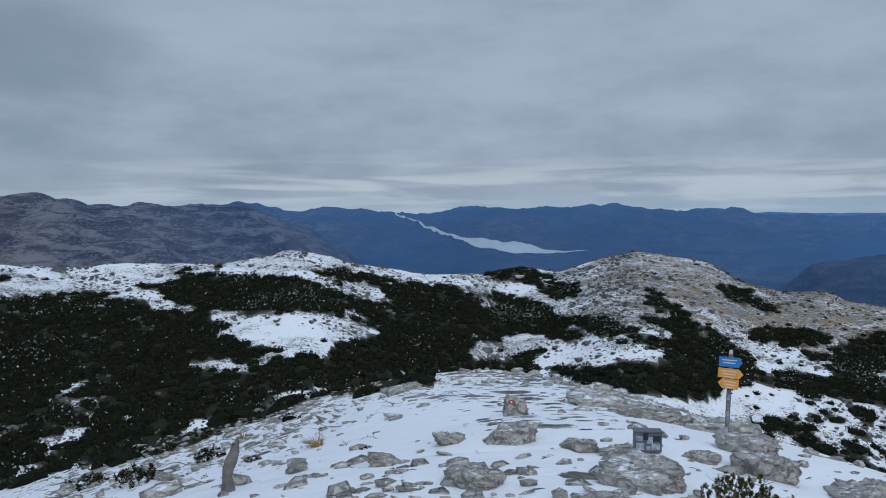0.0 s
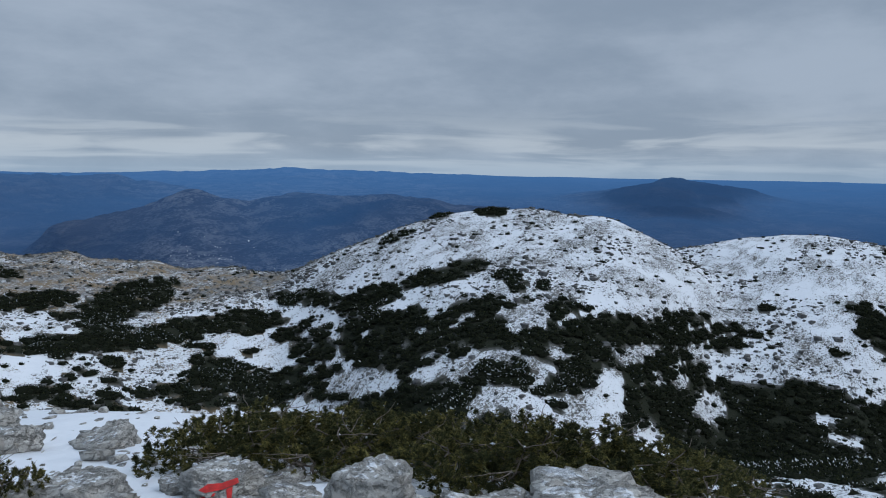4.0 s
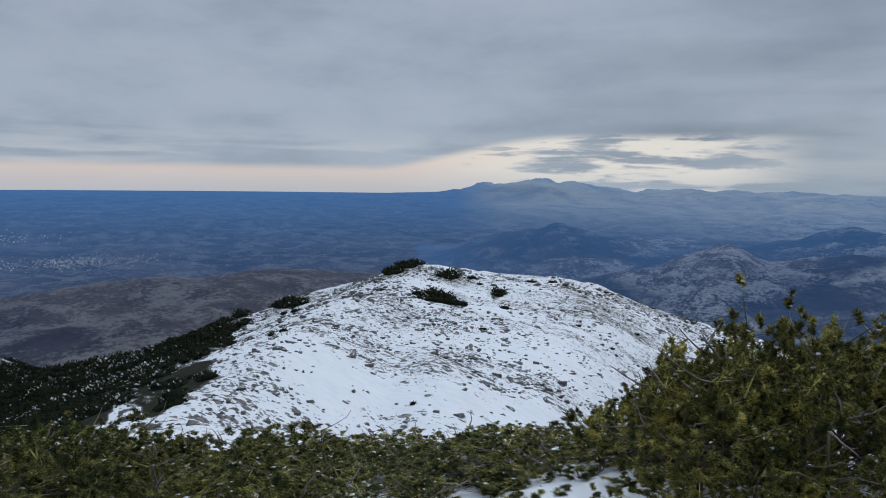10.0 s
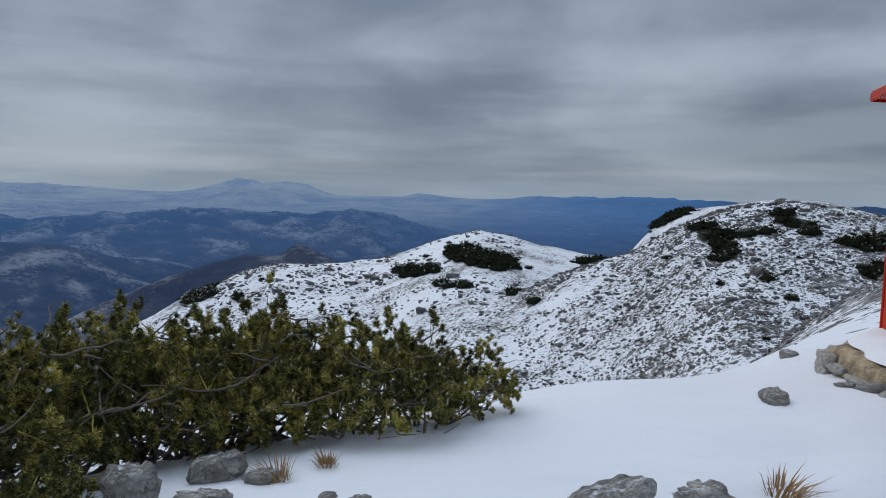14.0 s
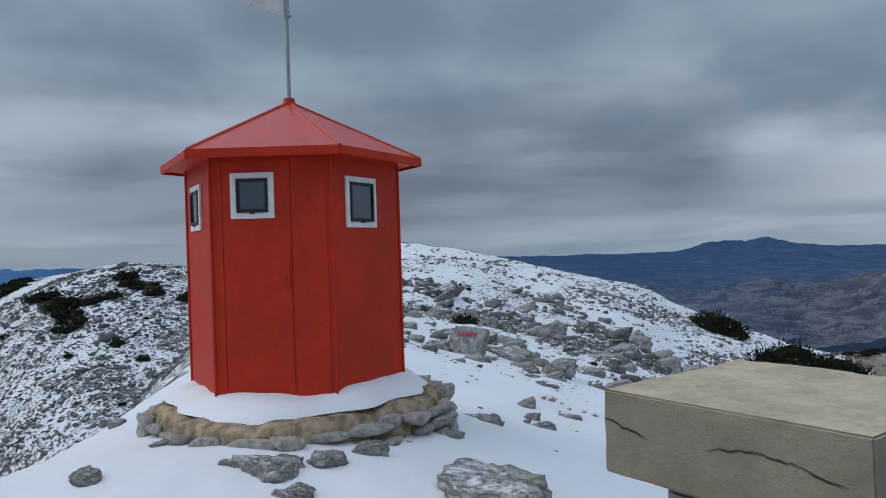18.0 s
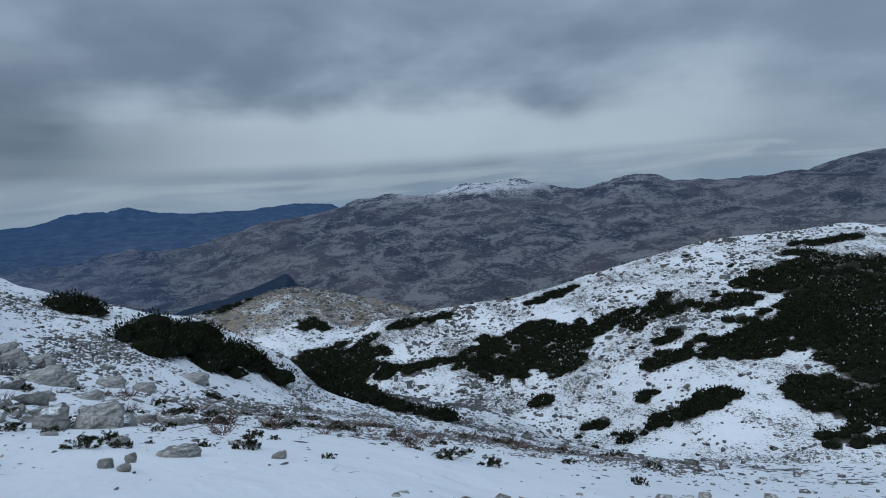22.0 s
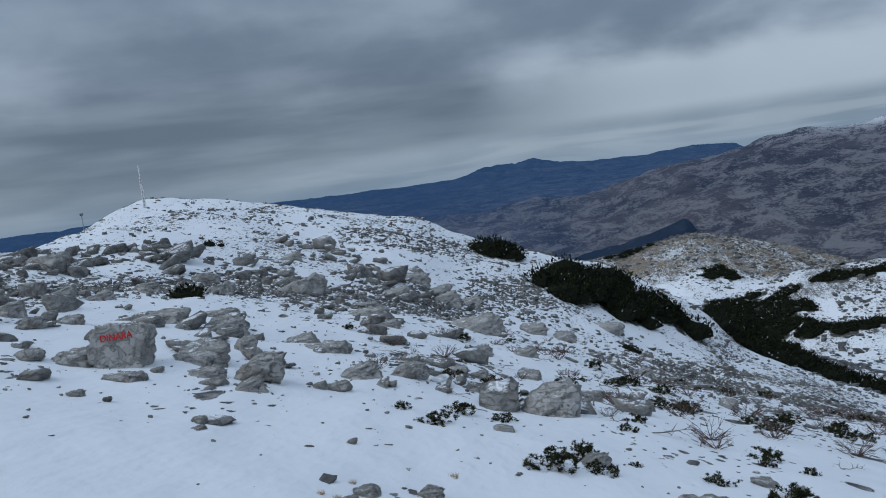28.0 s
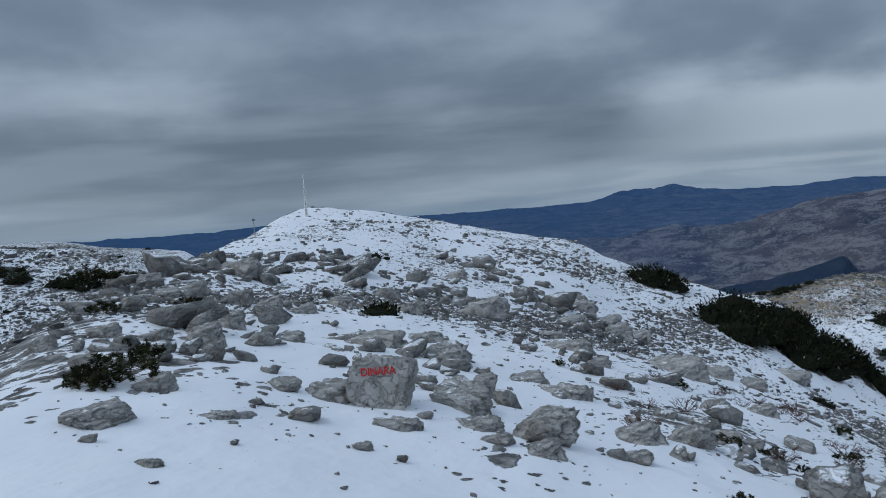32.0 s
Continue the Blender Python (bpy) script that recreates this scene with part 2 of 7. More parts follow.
def ground_material():
    """Wind-packed snow over limestone rubble and dry grass; the mesh says how much of each."""
    m, t, b = material("snowy_ground", 0.75, 0, 0.06)
    v = t.add("ShaderNodeTexCoord").outputs["Object"]
    att = t.add("ShaderNodeAttribute", attribute_name="cover").outputs["Color"]
    parts = t.add("ShaderNodeSeparateColor", Color=att)
    snow, dry, pine = parts.outputs
    # rubble bands follow the bedding of the limestone
    turn = t.add("ShaderNodeMapping", Vector=v, Rotation=(0, 0, radians(28)), Scale=(0.75, 1.25, 1.1)).outputs[0]
    n0 = t.noise(turn, 0.06, 6, 0.6, 0.0)
    n1 = t.noise(turn, 0.75, 6, 0.6, 0.0)
    n2 = t.noise(v, 2.2, 8, 0.7)
    # stones stand out one by one: cells that are filled or snowed over at random
    wobble = t.add("ShaderNodeTexNoise", Vector=v, Scale=2.6, Detail=4.0, Roughness=0.6).outputs[1]
    bent = t.add("ShaderNodeVectorMath", operation="MULTIPLY_ADD")
    t.put(bent.inputs[0], wobble)
    bent.inputs[1].default_value = (0.4, 0.4, 0.4)
    t.put(bent.inputs[2], turn)
    dens = t.math("ADD", t.math("SUBTRACT", 0.86, t.math("MULTIPLY", snow, 0.98)), t.math("MULTIPLY", t.math("MULTIPLY", t.math("SUBTRACT", 0.5, n0), 2.0), t.step(snow, 0.78, 0.92, 1.0, 0.4)))
    dens = t.math("ADD", dens, t.math("MULTIPLY", t.math("SUBTRACT", 0.5, t.noise(turn, 0.22, 3)), t.step(snow, 0.78, 0.92, 1.2, 0.8)))
    white, shade = 1.0, None
    for size, full in ((1.25, 0.80), (2.8, 0.95), (5.6, 1.0)):
        cell = t.add("ShaderNodeTexVoronoi", Scale=size)
        t.put(cell.inputs["Vector"], bent.outputs[0])
        chance = t.add("ShaderNodeSeparateColor", Color=cell.outputs["Color"]).outputs[0]
        room = t.math("SQRT", t.math("MAXIMUM", t.math("SUBTRACT", dens, chance), 0.0))
        bared = t.math("SUBTRACT", t.math("MULTIPLY", room, full), cell.outputs["Distance"])
        white = t.math("MULTIPLY", white, t.step(bared, -0.02, 0.05, 1.0, 0.0))
        shade = chance if shade is None else t.math("ADD", t.math("MULTIPLY", shade, 0.5), t.math("MULTIPLY", chance, 0.5))
    white = t.math("MULTIPLY", white, t.step(pine, 0.38, 0.5, 1.0, 0.0))
    tone = t.math("ADD", t.math("MULTIPLY", n2, 0.8), t.math("MULTIPLY", shade, 0.35))
    stone = t.mix(t.step(tone, 0.42, 0.75), (0.085, 0.086, 0.088), (0.33, 0.325, 0.315))
    grass = t.mix(n1, (0.13, 0.09, 0.05), (0.33, 0.25, 0.16))
    bare = t.mix(t.math("MULTIPLY", t.step(t.noise(v, 0.21, 6, 0.6), 0.38, 0.62), dry), stone, grass)
    heath = t.mix(n2, (0.012, 0.015, 0.011), (0.032, 0.034, 0.022))
    bare = t.mix(pine, bare, heath)
    flake = t.mix(n1, (0.68, 0.70, 0.735), (0.75, 0.765, 0.795))
    t.put(b.inputs["Base Color"], t.mix(white, bare, flake))
    t.put(b.inputs["Roughness"], t.step(white, 0.0, 1.0, 0.92, 0.6))
    rough = t.math("ADD", t.math("MULTIPLY", n1, 1.0), t.math("MULTIPLY", n2, 0.25))
    drift = t.math("ADD", t.noise(turn, 0.9, 3, 0.5), t.math("MULTIPLY", t.noise(t.add("ShaderNodeMapping", Vector=v, Rotation=(0, 0, radians(-24)), Scale=(0.8, 2.2, 1)).outputs[0], 1.0, 4, 0.5), 0.22))
    rough = t.math("ADD", t.math("MULTIPLY", rough, t.step(white, 0, 1, 1.0, 0.12)), t.math("MULTIPLY", drift, 0.36))
    bump(t, b, rough, 0.9, 0.35)
    return m


def distance_material():
    """The far country: moor, woods and bare karst, with blue haze painted in as emission."""
    m, t, b = material("hazy_far_country", 0.95, 0, 0.0)
    v = t.add("ShaderNodeTexCoord").outputs["Object"]
    att = t.add("ShaderNodeAttribute", attribute_name="cover").outputs["Color"]
    parts = t.add("ShaderNodeSeparateColor", Color=att)
    wood, karst, air = parts.outputs
    turn = t.add("ShaderNodeMapping", Vector=v, Scale=(1, 1, 2.5)).outputs[0]
    n0, n1, n2 = t.noise(turn, 0.0035, 9, 0.64, 0.8), t.noise(turn, 0.012, 10, 0.7, 0.6), t.noise(turn, 0.11, 7, 0.68)
    land = t.mix(t.step(n0, 0.34, 0.66), (0.052, 0.049, 0.055), (0.128, 0.110, 0.102))
    land = t.mix(t.math("MULTIPLY", t.step(n1, 0.47, 0.66), 0.42), land, (0.25, 0.215, 0.185))
    pale = t.math("ADD", t.math("MULTIPLY", n1, 0.6), t.math("MULTIPLY", n2, 0.4))
    land = t.mix(t.math("MULTIPLY", t.step(pale, 0.46, 0.56), t.math("MINIMUM", karst, 1.0)), land, (0.42, 0.41, 0.41))
    fell = t.math("MULTIPLY", t.step(karst, 0.9, 1.5), t.step(pale, 0.42, 0.52))
    # woods get a dark blue base colour that includes the haze tint
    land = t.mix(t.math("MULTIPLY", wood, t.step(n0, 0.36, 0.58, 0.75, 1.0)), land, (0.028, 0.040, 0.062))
    t.put(b.inputs["Base Color"], t.mix(fell, land, (0.8, 0.81, 0.84)))
    bump(t, b, t.math("ADD", t.math("ADD", n0, t.math("MULTIPLY", n1, 0.6)), t.math("MULTIPLY", n2, 0.12)), 0.9, 48.0)
    # haze of the many kilometres of air, put into the backdrop as emission
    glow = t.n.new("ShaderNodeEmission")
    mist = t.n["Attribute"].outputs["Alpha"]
    # haze painted darker under the heavy western deck, as for thinner air
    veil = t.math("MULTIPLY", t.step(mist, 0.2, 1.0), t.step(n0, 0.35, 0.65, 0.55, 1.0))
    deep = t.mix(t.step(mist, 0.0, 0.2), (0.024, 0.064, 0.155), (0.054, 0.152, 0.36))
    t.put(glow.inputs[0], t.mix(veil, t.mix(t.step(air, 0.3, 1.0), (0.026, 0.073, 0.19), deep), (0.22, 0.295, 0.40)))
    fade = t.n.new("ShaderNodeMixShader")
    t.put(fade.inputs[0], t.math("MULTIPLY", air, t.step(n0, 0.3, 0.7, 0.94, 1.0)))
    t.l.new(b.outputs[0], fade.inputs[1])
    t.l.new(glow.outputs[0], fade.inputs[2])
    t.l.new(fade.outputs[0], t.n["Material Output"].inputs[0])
    return m


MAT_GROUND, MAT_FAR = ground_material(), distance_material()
MAT_ROCK = rock_material("limestone")
MAT_GREYROCK = rock_material("grey_limestone", 1.0, (0.27, 0.262, 0.25), (0.47, 0.457, 0.435))
MAT_RUBBLE = rock_material("dark_limestone_rubble", 0.93, (0.10, 0.10, 0.099), (0.27, 0.264, 0.252))


# ---------------------------------------------------------------- shape of the land
rng = np.random.default_rng(7)
TABLE = rng.random((256, 256))


def value_noise(x, y):
    xi, yi = np.floor(x).astype(int), np.floor(y).astype(int)
    fx, fy = x - xi, y - yi
    fx, fy = fx * fx * (3 - 2 * fx), fy * fy * (3 - 2 * fy)
    g = lambda i, j: TABLE[(xi + i) & 255, (yi + j) & 255]
    return (g(0, 0) * (1 - fx) + g(1, 0) * fx) * (1 - fy) + (g(0, 1) * (1 - fx) + g(1, 1) * fx) * fy


def fbm(x, y, octaves=5, gain=0.5):
    total, amp, norm = 0, 1.0, 0.0
    for o in range(octaves):
        total = total + amp * (value_noise(x + 17.3 * o, y + 9.1 * o) - 0.5)
        norm += amp
        amp *= gain
        x, y = x * 2.03, y * 2.03
    return total / norm * 2


def spine(x, y, line, left, right, width, width_left=0.0):
    """A ridge along a line of (x, y, z), falling off to its left and right."""
    best, height = np.full(x.shape, 1e9), np.zeros(x.shape)
    for (x0, y0, z0), (x1, y1, z1) in zip(line, line[1:]):
        ux, uy = x1 - x0, y1 - y0
        k = np.clip(((x - x0) * ux + (y - y0) * uy) / (ux * ux + uy * uy), 0, 1)
        d = np.hypot(x - x0 - k * ux, y - y0 - k * uy)
        side = ux * (y - y0) - uy * (x - x0)
        turn = 1 / (1 + np.exp(-np.clip(side / math.hypot(ux, uy) / width * 1.5, -30, 30)))
        s, wide = right + (left - right) * turn, width + ((width_left or width) - width) * turn
        h = z0 + k * (z1 - z0) - s * (np.sqrt(d * d + wide * wide) - wide)
        height = np.where(d < best, h, height)
        best = np.minimum(best, d)
    return height


def crest(a, r, R, inner, outer, table, soft=0.04):
    """A ridge that stands round the summit at distance R: (bearing, height) along its top."""
    t = np.array(table)
    lo, hi = t[0, 0], t[-1, 0]
    mid = (lo + hi) / 2
    b = (a - mid + 180) % 360 - 180 + mid
    k = np.linspace(lo, hi, max(40, int((hi - lo) * 4)))
    z = np.interp(k, t[:, 0], t[:, 1])
    kern = np.hanning(9)
    fine = np.convolve(np.pad(z, 4, mode="edge"), kern / kern.sum(), mode="valid")
    kern = np.hanning(39)
    broad = np.convolve(np.pad(z, 19, mode="edge"), kern / kern.sum(), mode="valid")
    # the outline's detail belongs to the top; lower down the flank is broad
    flank = np.exp(-((r - R) / (0.16 * R)) ** 2)
    top = np.interp(b, k, fine) * flank + np.interp(b + 1.2 * fbm(r / R * 5, b / 7, 3), k, broad) * (1 - flank)
    over = np.maximum(0, np.maximum(lo - b, b - hi))
    top = top - np.radians(over) * R * 0.55 - over ** 2 * R * 0.002
    d = r - R
    w2 = R * soft
    inner = inner * np.where(d < 0, 1, 0)
    fall = (inner + outer * (d >= 0)) * (np.sqrt(d * d + w2 * w2) - w2)
    return top - fall


WEST = [(0, 0, 0), (-6, -4.4, 0.14), (-16, -10.5, -0.4), (-24, -15.8, -0.6), (-35, -21.5, -0.6), (-56, -31.5, -0.2), (-70, -37, -0.2), (-85, -41.5, 0.5), (-93, -43, 0.7), (-108, -48, -0.2), (-170, -70, -22)]
NORTH = [(0, 0, 0), (2.2, 9, -1.55), (1.0, 22, -3.8), (2, 44, -15)]
EAST = [(0, 0, 0), (3.5, -1.6, -0.1), (12, -6, -3.2), (28, -13, -8.6), (60, -50, -12), (100, -104, -17.5)]
SOUTH = [(0, 0, 0), (0.5, -3.0, 0.28), (-3.6, -4.2, 0.24)]


def smooth_max(parts, k):
    m = np.maximum.reduce(parts)
    return m + k * np.log(sum(np.exp((p - m) / k) for p in parts))


def near_height(x, y):
    r = np.hypot(x, y)
    a = np.degrees(np.arctan2(x, y)) % 360
    parts = [
        spine(x, y, WEST, 1.0, 0.41, 6.0, 1.2),
        spine(x, y, NORTH, 0.38, 0.46, 5.0),
        spine(x, y, EAST, 0.42, 0.46, 3.0),
        spine(x, y, SOUTH, 0.5, 0.75, 2.2),
        crest(a, r, 230, 0.21, 0.35, [(-68, -41), (-62, -38.4), (-57, -35.8), (-53, -31.8), (-49, -27), (-45.5, -23), (-42, -19.3), (-39.8, -18.4), (-32, -15.8), (-28.7, -17.7), (-25.1, -17.1), (-17.9, -17.8), (-15.8, -16.7), (-12.3, -13.4), (-10.1, -14.5), (-6.6, -18.9), (-2.9, -21.7), (2.1, -23.6)]),
        crest(a, r, 265, 0.19, 0.4, [(2.1, -27), (4, -26.2), (7.6, -23.6), (9.2, -25), (12.9, -19.8), (15.5, -17), (20.6, -20.4), (22.9, -26.9), (25.6, -29.9), (29.2, -30), (29.9, -33), (34.4, -34.2), (35.7, -37), (40.2, -36.8), (43.5, -40.5), (50, -58)]),
        crest(a, r, 250, 0.24, 0.5, [(34.8, -57.1), (41.1, -44.1), (45, -36.8), (48.8, -28.6), (52.9, -21.4), (57, -16), (60.5, -14.2), (64.2, -14.3), (66.5, -16.1), (70.4, -17.6), (74.7, -26.4), (80, -44)]),
        crest(a, r, 300, 0.27, 0.5, [(68, -44), (74.7, -32.5), (79.5, -26.6), (83.5, -24.4), (85, -24.5), (87.9, -26.1), (89.9, -28.8), (92.7, -40.5), (95.4, -48.2), (98.5, -54), (102.5, -61), (107, -73)]),
        crest(a, r, 145, 0.05, 0.55, [(101, -46), (106.9, -35), (113.3, -33), (118, -30.8), (121.3, -27.4)]),
        crest(a, r, 150, -0.055, 0.5, [(119, -31), (121.3, -28.3), (125.4, -24), (131.6, -19.5), (134.2, -17.3), (137.1, -16.9), (139.9, -18.2), (143.8, -18.6), (147.4, -19.4), (149.7, -20.3), (153.6, -23.8), (155.9, -25.5), (161.6, -28.8), (164, -31)]),
        crest(a, r, 180, 0.10, 0.5, [(175, -36), (179.3, -28), (181.3, -26.1), (183.1, -22.2), (186.4, -19.8), (191.5, -19.7), (195.3, -18), (199, -13), (202.2, -10.1), (206.1, -11.9), (211.9, -15.3)]),
        crest(a, r, 110, 0.34, 0.4, [(206, -15), (209, -11.6), (212.6, -8.5), (214.9, -6.6), (217.3, -3.2), (220, -0.6), (223.1, 0.6), (225.6, 0.6), (230, -0.5), (233, -2)]),
        crest(a, r, 103, 0.06, 0.4, [(243.8, 0.7), (246, 1.3), (247.8, 1.3), (249.5, 0.7), (253.1, -0.8), (256.4, -1.9), (259.5, -3), (264, -4.5), (266.7, -6.8), (270.7, -9.2), (272.8, -10.1), (275.6, -12.2), (277.3, -12.9), (279.1, -14.6), (283, -20)]),
        crest(a, r, 220, 0.12, 0.4, [(218, -4), (224.8, 0.2), (228, -0.5), (231.5, -3), (236, -6.1)]),
        crest(a, r, 305, 0.12, 0.3, [(270, -50), (277.7, -44.2), (280.3, -42.3), (284, -37.4), (285.8, -36.9), (289.4, -41.5), (292.6, -46.5), (296.7, -53), (302, -62)]),
    ]
    z = smooth_max(parts, 0.12 + 0.012 * r)
    # rough relief that grows with distance, and small drifts close by
    amp = np.clip(r / 60, 0.03, 1.0)
    ledge = np.clip((r - 14) / 20, 0, 1) * np.clip(1.6 - r / 260, 0.3, 1)
    z = z + ledge * 0.45 * np.abs(fbm((x * 0.45 + y * 0.9) / 4.2, (x * 0.9 - y * 0.45) / 11, 5, 0.6))
    z = z + amp * (1.5 * fbm(x / 34, y / 34, 5) + 0.55 * fbm(x / 7, y / 7, 4))
    z = z + 0.10 * fbm(x / 2.1, y / 2.1, 4) * np.clip(r / 4, 0.3, 1.0)
    return z


PLAIN_NEAR, PLAIN_FAR = 900.0, 4850.0


def far_height(x, y):
    r = np.hypot(x, y)
    a = np.degrees(np.arctan2(x, y)) % 360
    u = np.clip((r - PLAIN_NEAR) / (PLAIN_FAR - PLAIN_NEAR), 0, 1)
    plain_z = np.tan(np.radians(-1.12 - 14.0 * (1 - u) ** 2.0)) * r
    parts = [
        plain_z,
        crest(a, r, 2600, 0.34, 0.3, [(258, -200), (264.8, -164), (273.8, -148), (278.6, -133), (284.9, -76), (289.5, -43.5), (296.3, -26), (302.4, -2.8), (307, -14.7), (309.2, -31.6), (313.6, 4), (316.3, -26.6), (319.9, -23.8), (323.1, -24), (326.8, -12), (328.5, -1), (331, 16.7), (333.5, -5.8), (338.1, -3.2), (342.1, -27.9), (346.3, -55.7), (349.8, -112), (351.6, -171)]),
        crest(a, r, 3700, 0.25, 0.2, [(-20, -45), (-11.5, -38), (-9.3, -9.7), (-6.6, -25.2), (-3.8, -46.8), (3, -19.3), (7.1, -29.2), (8.9, -20.8), (14.1, -24.8), (16.3, -45), (19.6, -39.6), (22.7, -53.9), (26.2, -60.9), (31.5, -85.3), (36.6, -122)]),
        crest(a, r, 4600, 0.2, 0.1, [(20, -54), (24.7, -78), (32, -78), (39.6, -60), (45, -50), (50.8, -56), (56.5, -67), (61.9, -83), (70.8, -94), (86, -90)]),
        crest(a, r, 2300, 0.32, 0.3, [(28, -185), (32.6, -150), (37, -82), (41.5, -130), (46.4, -101), (46.9, -106), (51.6, -117), (56.1, -124), (62, -180)]),
        crest(a, r, 3600, 0.2, 0.2, [(58, -195), (64.9, -165), (68.3, -127), (72.8, -87), (74.7, -71), (78.6, -99), (82.7, -150), (88.7, -195)]),
        crest(a, r, 1300, 0.16, 0.3, [(88, -222), (95.8, -203), (104.3, -190), (111.1, -169), (118, -167), (124.9, -157), (129.4, -166), (133.8, -180)]),
        crest(a, r, 4500, 0.25, 0.1, [(133, -90), (136.7, -78), (140, -26), (143.1, -5.8), (145.6, -5.3), (148.3, -30.7), (152, -48), (155.8, -41), (160.4, -47), (166.4, -54), (173.7, -68), (178.2, -103), (181, -50), (183.4, -16.6), (186, -30), (188.7, -45), (192.7, -120), (198, -69), (202.6, -94), (209.3, -54), (215.8, -28), (220, -60), (236, -65), (252.6, -71), (259.5, -74), (267.7, -62), (269.9, -17), (277.2, -45), (282.4, -69), (285, -51), (289, -62)]),
        crest(a, r, 2500, 0.26, 0.25, [(133, -285), (137.7, -248), (141.6, -189), (146.2, -153), (151, -181), (154.7, -202), (157.8, -201), (161.9, -174), (165.5, -141), (170.1, -126), (175.1, -115), (180.4, -104), (186.8, -101), (192, -104), (196.5, -148), (200.3, -168), (205, -200)]),
        crest(a, r, 1800, 0.30, 0.3, [(143, -290), (147.1, -245), (153.4, -212), (159.2, -149), (161.9, -189), (167.4, -140), (171.5, -147), (174.7, -176), (180.6, -216)]),
        crest(a, r, 1000, 0.35, 0.4, [(168, -215), (172.9, -178), (178.3, -128), (184, -98), (186.5, -104), (188.1, -84), (191.4, -109), (196, -150)]),
        crest(a, r, 1500, 0.5, 0.5, [(269, -255), (274.9, -220), (280.2, -196), (285.5, -153), (285.8, -200)]),
    ]
    z = smooth_max(parts, 6.0)
    # gullies and spurs
    warp = 90 * fbm(x / 300 + 7, y / 300, 3)
    gully = np.abs(fbm((x + warp) / 330, (y - warp) / 330, 6, 0.58))
    lift = np.clip((z - plain_z) / 70, 0.03, 1)
    top = np.clip(1 - (z - plain_z) / 900, 0.25, 1)
    return z + lift * top * (34 * fbm(x / 640, y / 640, 4) - 75 * (0.22 - gully)) * np.clip(r / 2600, 0.3, 1.1)


def polar_sheet(name, radii, bearings, height, cover, mat):
    """A sheet of ground in rings round the summit."""
    a, r = np.meshgrid(np.radians(bearings), radii)
    x, y = r * np.sin(a), r * np.cos(a)
    z = height(x, y)
    n, m = len(radii), len(bearings)
    co = np.stack([x, y, z], -1).reshape(-1, 3)
    i, j = np.meshgrid(np.arange(n - 1), np.arange(m), indexing="ij")
    k = (j + 1) % m
    quads = np.stack([i * m + j, (i + 1) * m + j, (i + 1) * m + k, i * m + k], -1).reshape(-1, 4)[:, ::-1]
    me = bpy.data.meshes.new(name)
    me.vertices.add(len(co))
    me.vertices.foreach_set("co", co.astype(np.float32).ravel())
    me.loops.add(quads.size)
    me.loops.foreach_set("vertex_index", quads.astype(np.int32).ravel())
    me.polygons.add(len(quads))
    me.polygons.foreach_set("loop_start", np.arange(0, quads.size, 4, dtype=np.int32))
    me.polygons.foreach_set("use_smooth", np.ones(len(quads), dtype=bool))
    me.update(calc_edges=True)
    c = cover(x.ravel(), y.ravel(), co[:, 2])
    attr = me.attributes.new("cover", "FLOAT_COLOR", "POINT")
    attr.data.foreach_set("color", (c if c.shape[1] == 4 else np.concatenate([c, np.ones((len(c), 1))], 1)).astype(np.float32).ravel())
    me.materials.append(mat)
    return new(name, me)


# ---------------------------------------------------------------- places of things: (x, y, width, height)
ROCKS_A = [
    (-1.88, 10.27, 0.32, 0.26), (0.47, 7.6, 0.49, 0.23), (1.12, 9.7, 0.71, 0.34), (0.32, 9.98, 0.46, 0.17), (1.92, 8.94, 0.49, 0.17), (2.34, 8.71, 0.41, 0.23),
    (3.35, 8.83, 0.43, 0.13), (4.03, 12.26, 0.8, 0.25), (3.64, 12.62, 1.02, 0.28), (3.2, 13.76, 1.21, 0.26), (4.5, 11.71, 0.97, 0.23), (4.13, 9.2, 0.77, 0.35),
    (-0.71, 17.62, 0.83, 0.21), (4.24, 12.16, 0.6, 0.2), (0.54, 7.35, 0.52, 0.26), (5.19, 12.08, 0.9, 0.25), (4.1, 8.47, 0.63, 0.32), (2.19, 7.28, 0.92, 0.28),
    (1.43, 5.93, 0.66, 0.29), (4.86, 7.91, 0.55, 0.26), (3.5, 6.02, 0.55, 0.23), (1.96, 6.04, 0.32, 0.13), (2.1, 5.57, 0.3, 0.13), (2.93, 6.03, 0.22, 0.17),
    (3.15, 5.12, 0.51, 0.17), (3.96, 5.51, 0.29, 0.16), (4.13, 5.16, 0.38, 0.17), (4.86, 5.12, 0.46, 0.13), (3.41, 5.89, 0.75, 0.21),
]
